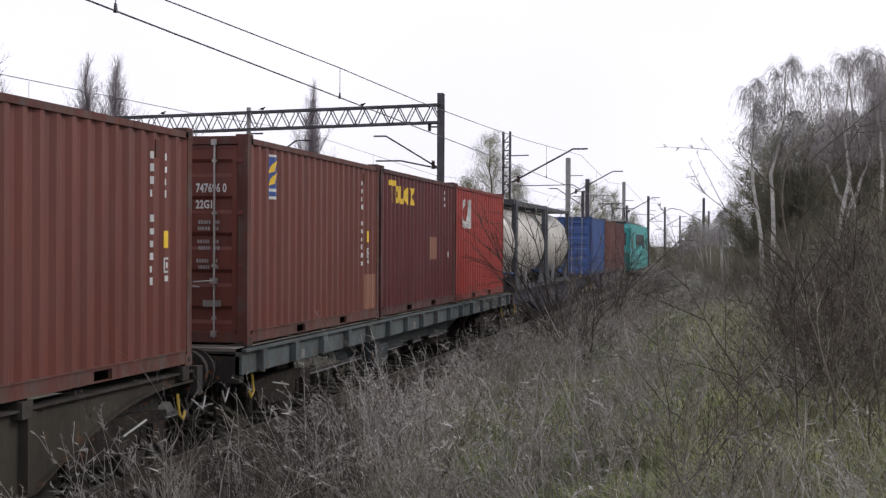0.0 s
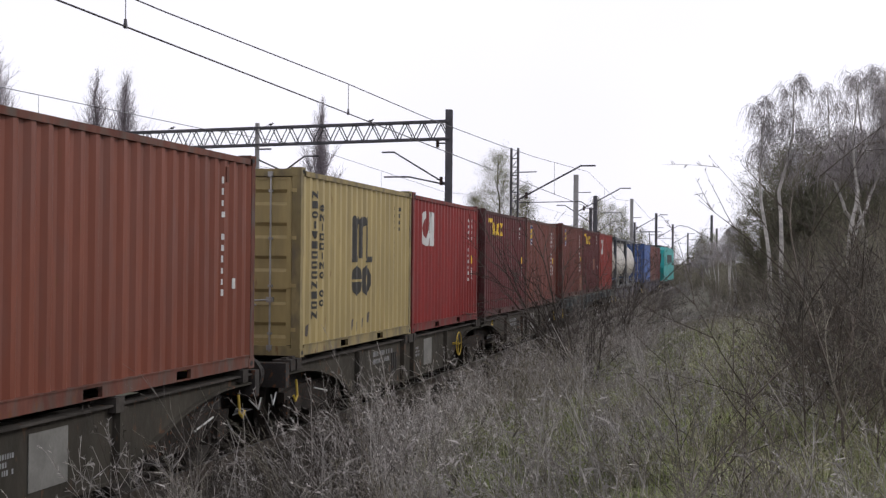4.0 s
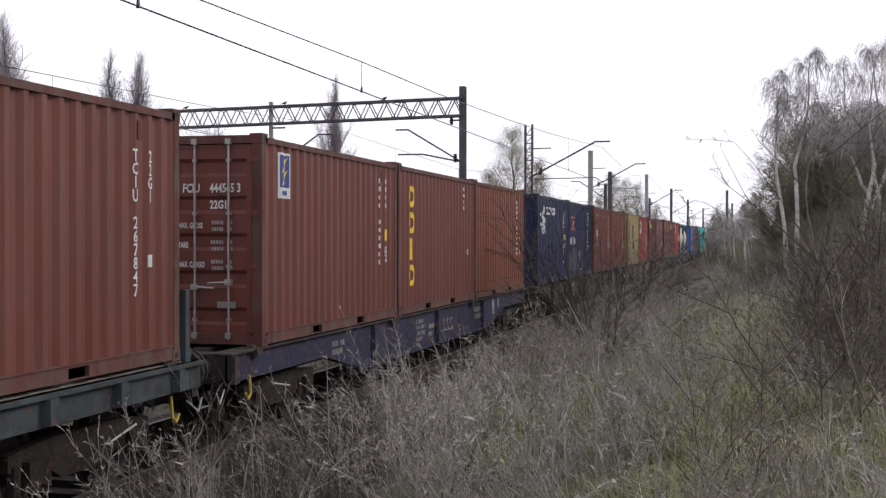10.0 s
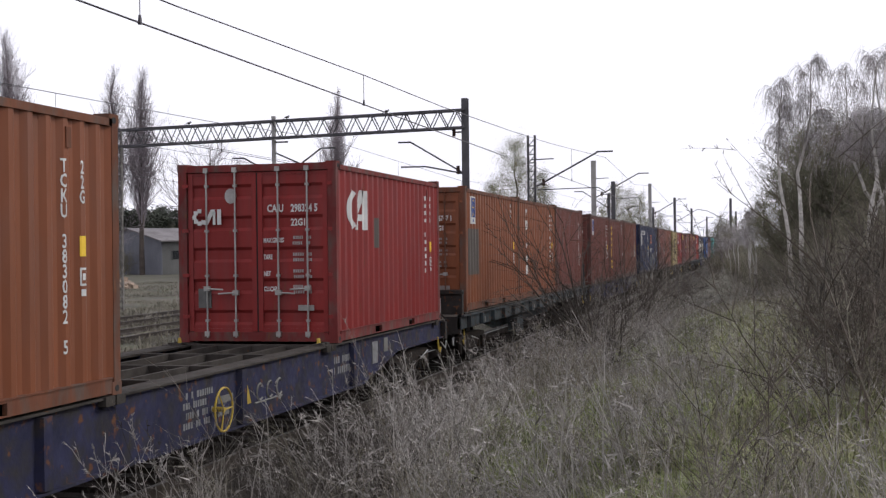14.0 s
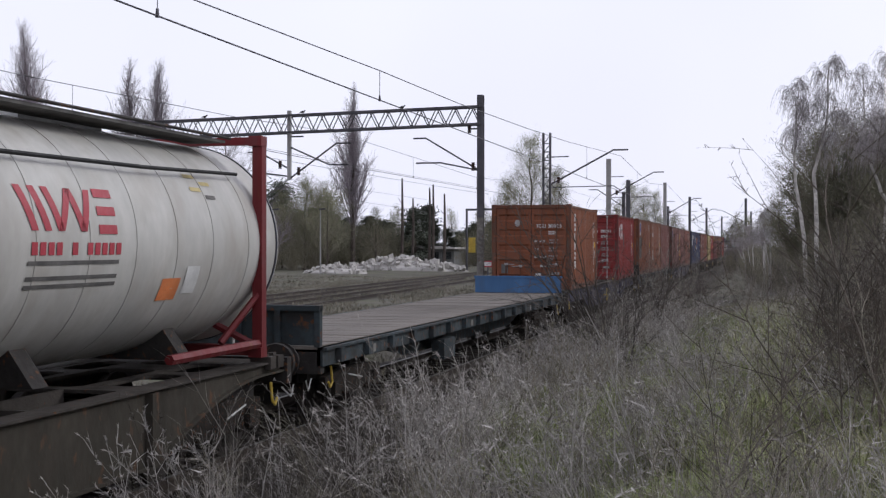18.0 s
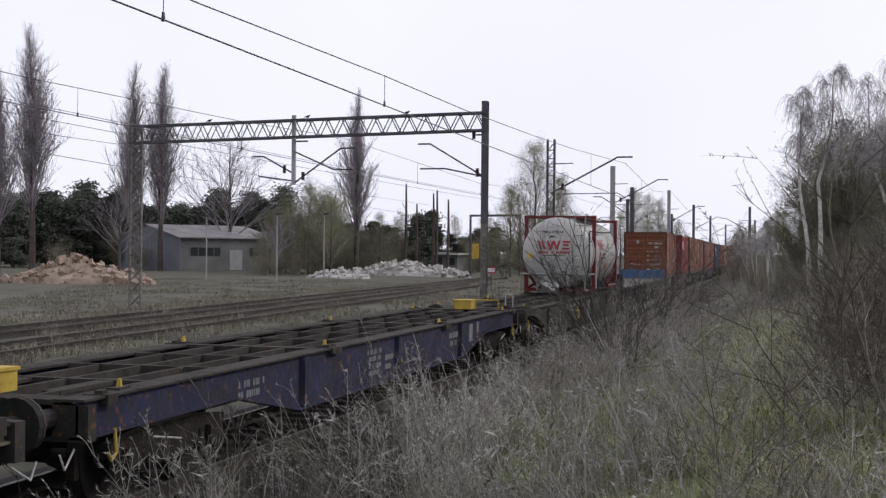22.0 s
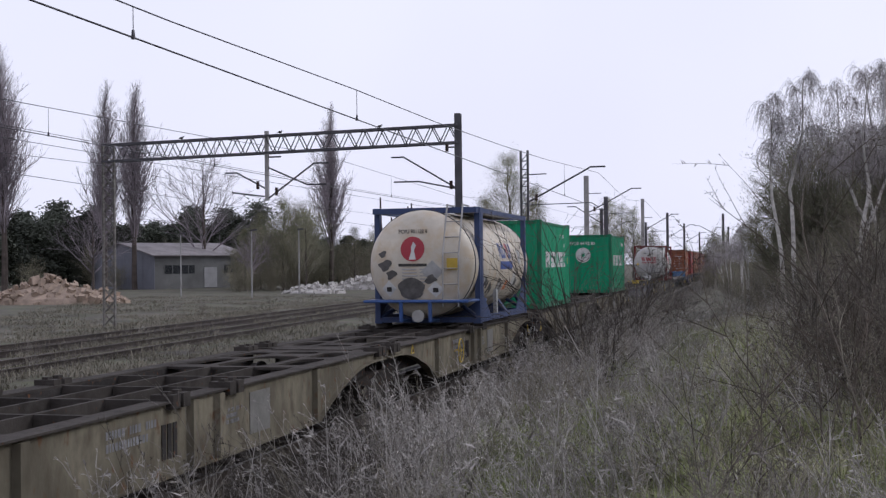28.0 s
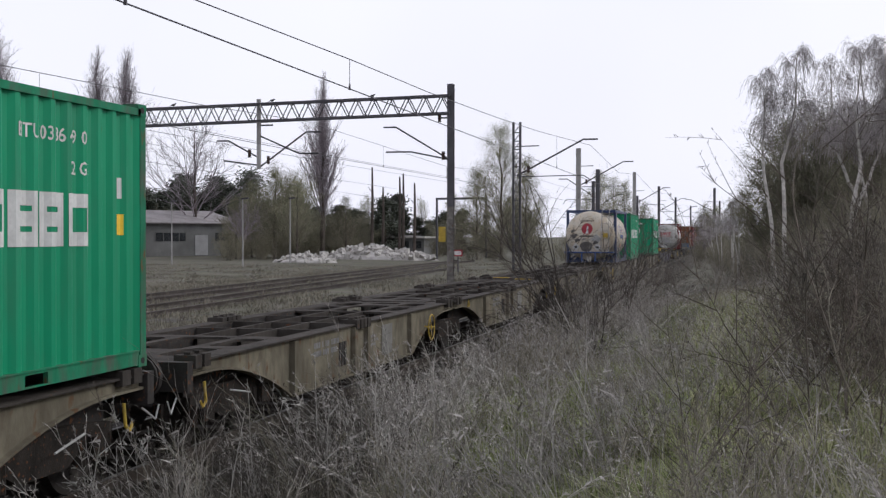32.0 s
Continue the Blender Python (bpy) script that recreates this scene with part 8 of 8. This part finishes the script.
def blade_field(name, label, material_, count, seed, place, tall_lo, tall_hi, width, lean):
    """Many bent blades as one mesh; place(u, v) gives x and y."""
    r = np.random.default_rng(seed)
    x, y = place(r, count)
    keep = np.ones(len(x), bool)
    z = np.array([ground_z(a, b) for a, b in zip(x, y)]) - 0.03
    h = r.uniform(tall_lo, tall_hi, len(x))
    w = r.uniform(0, 2 * np.pi, len(x))
    bend = np.abs(r.normal(0, lean, len(x))) * h
    ux, uy = np.cos(w), np.sin(w)
    side = width * r.uniform(0.6, 1.3, len(x))
    px, py = -uy * side, ux * side
    base = np.stack([x, y, z], 1)
    mid = base + np.stack([ux * bend * 0.35, uy * bend * 0.35, h * 0.6], 1)
    tip = base + np.stack([ux * bend, uy * bend, h * (1 - 0.25 * np.minimum(1, bend / h))], 1)
    p = np.stack([px, py, np.zeros(len(x))], 1)
    verts = np.stack([base - p, base + p, mid + p * 0.7, mid - p * 0.7, tip], 1).reshape(-1, 3)
    k = np.arange(len(x)) * 5
    quads = np.stack([k, k + 1, k + 2, k + 3], 1)
    tris = np.stack([k + 3, k + 2, k + 4], 1)
    me = bpy.data.meshes.new(name)
    me.from_pydata(verts.tolist(), [], quads.tolist() + tris.tolist())
    me.materials.append(material_)
    return tagged(new(name, me), label, "grass", kind="stuff")


def on_bank(r, n):
    y = 4.5 + 50 * r.random(n) ** 1.6
    x = r.uniform(-3.9, 1.5, n) + (r.random(n) < 0.4) * r.uniform(0, 6, n)
    keep = (x > -0.30 * y) | (y > 14)
    return x[keep], y[keep]


def in_patches(r, n):
    y = 4.5 + 40 * r.random(n) ** 1.4
    x = -3.2 + y * 0.02 + r.uniform(-0.6, 1.0, n) * (2.2 + 0.13 * y)
    q = np.array([noise.noise((a * 0.5, b * 0.33, 7)) for a, b in zip(x, y)])
    return x[q > -0.16], y[q > -0.16]


def by_sidings(r, n):
    y = 16 + 94 * r.random(n) ** 1.3
    x = -9.2 - (5 + 0.42 * y) * r.random(n)
    q = np.array([noise.noise((a * 0.35, b * 0.16, 4)) + 0.6 * noise.noise((a * 1.1, b * 0.6, 9)) for a, b in zip(x, y)])
    return x[q > -0.12], y[q > -0.12]


def up_bank(r, n):
    y = 5.5 + 42 * r.random(n) ** 1.5
    x = -0.8 + r.random(n) * (2.2 + 0.19 * y)
    q = np.array([noise.noise((a * 0.6, b * 0.4, 12)) for a, b in zip(x, y)])
    return x[q > -0.2], y[q > -0.2]


blade_field("bank_grass", "tufts of yellowish green grass high on the bank", GRASS, 110000, 14, up_bank, 0.12, 0.36, 0.006, 1.0)
blade_field("bank_straw", "tall dry grass between the bushes on the bank", STRAW, 60000, 15, up_bank, 0.15, 0.5, 0.0045, 1.0)
blade_field("dry_grass", "matted dry grass covering the bank", STRAW, 70000, 1, on_bank, 0.06, 0.22, 0.0045, 2.0)
blade_field("dead_stalks", "thin grey dead stalks on the bank", WEED, 5000, 2, on_bank, 0.15, 0.7, 0.0026, 1.1)
blade_field("brown_litter", "brown stalk litter on the bank", DARK_TWIG, 36000, 6, on_bank, 0.04, 0.22, 0.0042, 2.6)
blade_field("green_grass", "fresh green grass in patches on the bank", GRASS, 150000, 3, in_patches, 0.08, 0.27, 0.006, 1.0)
SIDING_STRAW = material("siding_weeds_dry", (0.15, 0.138, 0.105), 0.9, dark=0.55, light=1.4, big=0.25, fine=4, bump=0.0, vary=0.45)


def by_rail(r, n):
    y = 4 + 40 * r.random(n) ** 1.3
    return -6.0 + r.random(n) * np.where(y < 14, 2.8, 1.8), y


# dark blades over the track shoulder: the shade among dense weeds, as colour
blade_field("dark_undergrowth", "dead undergrowth beside the rails, coloured dark for the shade there", DARK_TWIG, 34000, 8, by_rail, 0.1, 0.4, 0.005, 0.9)
blade_field("dark_stalks", "tall dead stalks at the foot of the bank, coloured dark for shade", DARK_TWIG, 9000, 11, by_rail, 0.35, 0.85, 0.004, 0.7)
blade_field("siding_weeds", "dry weeds between the sidings", SIDING_STRAW, 170000, 4, by_sidings, 0.06, 0.26, 0.011, 1.2)
blade_field("siding_stalks", "dark dead stalks between the sidings", TWIG_RED, 14000, 5, by_sidings, 0.15, 0.5, 0.007, 0.9)


# ---- things beyond the sidings ----
RUBBLE_MIX = material("brick_rubble", (0.33, 0.255, 0.195), 0.95, dark=0.6, light=1.25, big=1.2, fine=9, bump=0.5, vary=0.4)
RUBBLE_PALE = material("pale_concrete_rubble", (0.45, 0.43, 0.40), 0.95, dark=0.65, light=1.2, big=1.2, fine=9, bump=0.5, vary=0.3)


def build_rubble(label, skin, cx, cy, lx, ly, h, seed, count, size):
    rnd = random.Random(seed)
    heap = thing("rubble_heap", label, "rubble heap", (cx, cy, ground_z(cx, cy)))
    s = Shape()
    s.turned([(-0.4, 1.0), (0.2 * h, 0.85), (0.5 * h, 0.5), (0.78 * h, 0.12), (0.8 * h, 0.02)], "z", 24)
    s.v = [(x * lx * (1 + 0.12 * math.sin(5 * math.atan2(y, x))), y * ly, z) for x, y, z in s.v]
    part("core", s, skin, heap)
    for i in range(count):
        w, r = rnd.uniform(0, 6.283), math.sqrt(rnd.random())
        z = h * (1 - r) * rnd.uniform(0.75, 1.1) + 0.1 + 0.25 * h * noise.noise((w * 1.4, r * 3, seed))
        a = size * rnd.uniform(0.4, 1.3)
        c = Shape().box(-a, a, -a * 0.7, a * 0.7, -a * 0.5, a * 0.5)
        c.v = [(x * rnd.uniform(0.6, 1.1), y * rnd.uniform(0.6, 1.1), q * rnd.uniform(0.6, 1.1)) for x, y, q in c.v]
        part("chunk", c, skin, heap, at=pose(lx * r * math.cos(w), ly * r * math.sin(w), z, rnd.uniform(0, 90), rnd.uniform(0, 90), rnd.uniform(0, 360)))


build_rubble("heap of reddish brick rubble beyond the sidings", RUBBLE_MIX, *at_angle(30.6, 104), 6.5, 3.0, 2.0, 3, 230, 0.34)
build_rubble("long low heap of pale concrete rubble", RUBBLE_PALE, *at_angle(16.2, 146), 7.5, 3.0, 1.5, 4, 200, 0.4)
build_rubble("low spread of pale rubble", RUBBLE_PALE, *at_angle(19.2, 128), 3.2, 2.4, 0.8, 6, 70, 0.3)

SHED_WALL = material("grey_corrugated_shed_wall", (0.16, 0.165, 0.19), 0.8, dark=0.8, light=1.1, big=0.4, fine=5, bump=0.1, rust=0.1)
SHED_FRONT = material("grimy_grey_plaster", (0.15, 0.15, 0.145), 0.9, dark=0.7, light=1.15, big=0.4, fine=5, bump=0.2)
SHED_ROOF = material("pale_sheet_roof", (0.22, 0.20, 0.20), 0.7, dark=0.65, light=1.15, big=0.5, fine=5, bump=0.1, rust=0.35, rust_tint=(0.13, 0.09, 0.08))
WINDOW_DARK = material("dark_dusty_glass", (0.03, 0.033, 0.036), 0.25, spec=0.5)
DOOR_PALE = material("pale_door_paint", (0.30, 0.30, 0.30), 0.7, dark=0.8, light=1.1, big=1, fine=9)


def build_shed():
    w = thing("shed", "grey sheet-metal shed with pale low-pitched roof", "shed", (-75, 152, -0.3), turn=-33.5)
    # local x: along the gable side to the left (negative), local y: along the long front
    L, D_, H_ = 15.0, 17.0, 4.5
    for i in range(17):
        part("wall_panel", Shape().box(-i - 0.97, -i, 0.0, 0.12, 0, H_), SHED_WALL, w)
    part("gable", Shape().slab([(-17, H_), (0, H_), (-8.5, H_ + 1.7)], "y", 0.0, 0.12), SHED_WALL, w)
    part("front_wall", Shape().box(-0.15, 0, 0.12, L, 0, H_), SHED_FRONT, w)
    part("back_wall", Shape().box(-17, -16.85, 0.12, L, 0, H_), SHED_WALL, w)
    part("end_wall", Shape().box(-16.85, -0.15, L - 0.15, L, 0, H_), SHED_WALL, w)
    for x0, x1 in ((0.5, -8.5), (-17.5, -8.5)):
        part("roof", Shape().slab([(x0, H_ - 0.1), (x1, H_ + 1.72), (x1, H_ + 1.85), (x0, H_ + 0.05)], "y", -0.4, L + 0.4), SHED_ROOF, w)
    win = part("window", Shape().box(0.0, 0.04, 1.5, 6.2, 2.1, 3.2), WINDOW_DARK, w)
    for y in (1.5, 2.7, 3.9, 5.1, 6.1):
        part("window_bar", Shape().box(0.04, 0.08, y, y + 0.08, 2.1, 3.2), SHED_FRONT, win)
    part("door", Shape().box(0.0, 0.06, 7.6, 9.6, 0.2, 2.9), DOOR_PALE, w, "pale double door")
    win = part("window", Shape().box(0.0, 0.04, 10.8, 14.0, 2.1, 3.2), WINDOW_DARK, w)


build_shed()


def build_cabin():
    x, y = at_angle(14.8, 176)
    w = thing("cabin", "low cabin with a pale flat roof and dark windows", "cabin", (x, y, -0.3), turn=-15)
    part("body", Shape().box(-3.2, 3.2, 0, 5, 0, 2.5), SHED_FRONT, w)
    part("roof", Shape().box(-3.6, 3.6, -0.5, 5.4, 2.5, 2.75), RUBBLE_PALE, w)
    for a in (-2.6, -0.6, 1.4):
        part("window", Shape().box(a, a + 1.4, -0.04, 0, 1.1, 2.1), WINDOW_DARK, w)
    x, y = at_angle(16.3, 185)
    w = thing("low_building", "low grey building behind the rubble", "building", (x, y, -0.3), turn=-15)
    part("body", Shape().box(-4, 4, 0, 6, 0, 2.6), SHED_FRONT, w)
    part("roof", Shape().box(-4.3, 4.3, -0.3, 6.3, 2.6, 2.9), SHED_ROOF, w)


build_cabin()


def build_portal():
    x, y = at_angle(12.2, 150)
    g = thing("loading_portal", "thin grey steel portal frame beyond the sidings", "portal frame", (x, y, -0.4), turn=-12)
    for a in (-3.2, 3.2):
        part("leg", Shape().box(a - 0.1, a + 0.1, -0.1, 0.1, 0, 7.2), MAST, g)
    part("beam", Shape().box(-3.3, 3.3, -0.12, 0.12, 7.2, 7.45), MAST, g)
    part("sign_board", Shape().box(-2.9, -2.0, -0.16, -0.12, 2.2, 4.0), YELLOW_STEEL, g, "faded yellow board")
    s = thing("track_sign", "small white and red railway sign on a post", "sign", (*at_angle(12.35, 80), -0.3), turn=-12)
    part("post", Shape().rod((0, 0, -0.2), (0, 0, 1.55), 0.04), MAST, s)
    part("board", Shape().box(-0.32, 0.32, -0.06, -0.03, 1.5, 1.9), CRIMSON, s)
    part("board_face", Shape().box(-0.26, 0.26, -0.07, -0.06, 1.58, 1.82), WHITE, s)


build_portal()
for az, d, h in ((22.0, 110, 6.0), (19.9, 125, 6.5), (25.1, 120, 6.0)):
    x, y = at_angle(az, d)
    p = thing("lamp_post", "thin grey yard lamp post", "lamp post", (x, y, -0.4), group="yard lamp posts")
    part("post", Shape().rod((0, 0, -0.2), (0, 0, h), 0.08, 0.05, n=8), CONCRETE, p)
    part("lamp_head", Shape().slab([(-0.1, h), (0.5, h + 0.05), (0.5, h + 0.17), (-0.1, h + 0.12)], "y", -0.09, 0.09), MAST, p)


# ---- what moves ----
def motions():
    """The whole train runs along its track; each vehicle and each box keeps its place in it."""
    for ob in MOVERS:
        x, y, z = ob.location
        walk(ob, [(t, pose(x, y + s, z)) for t, s in RUN])


motions()
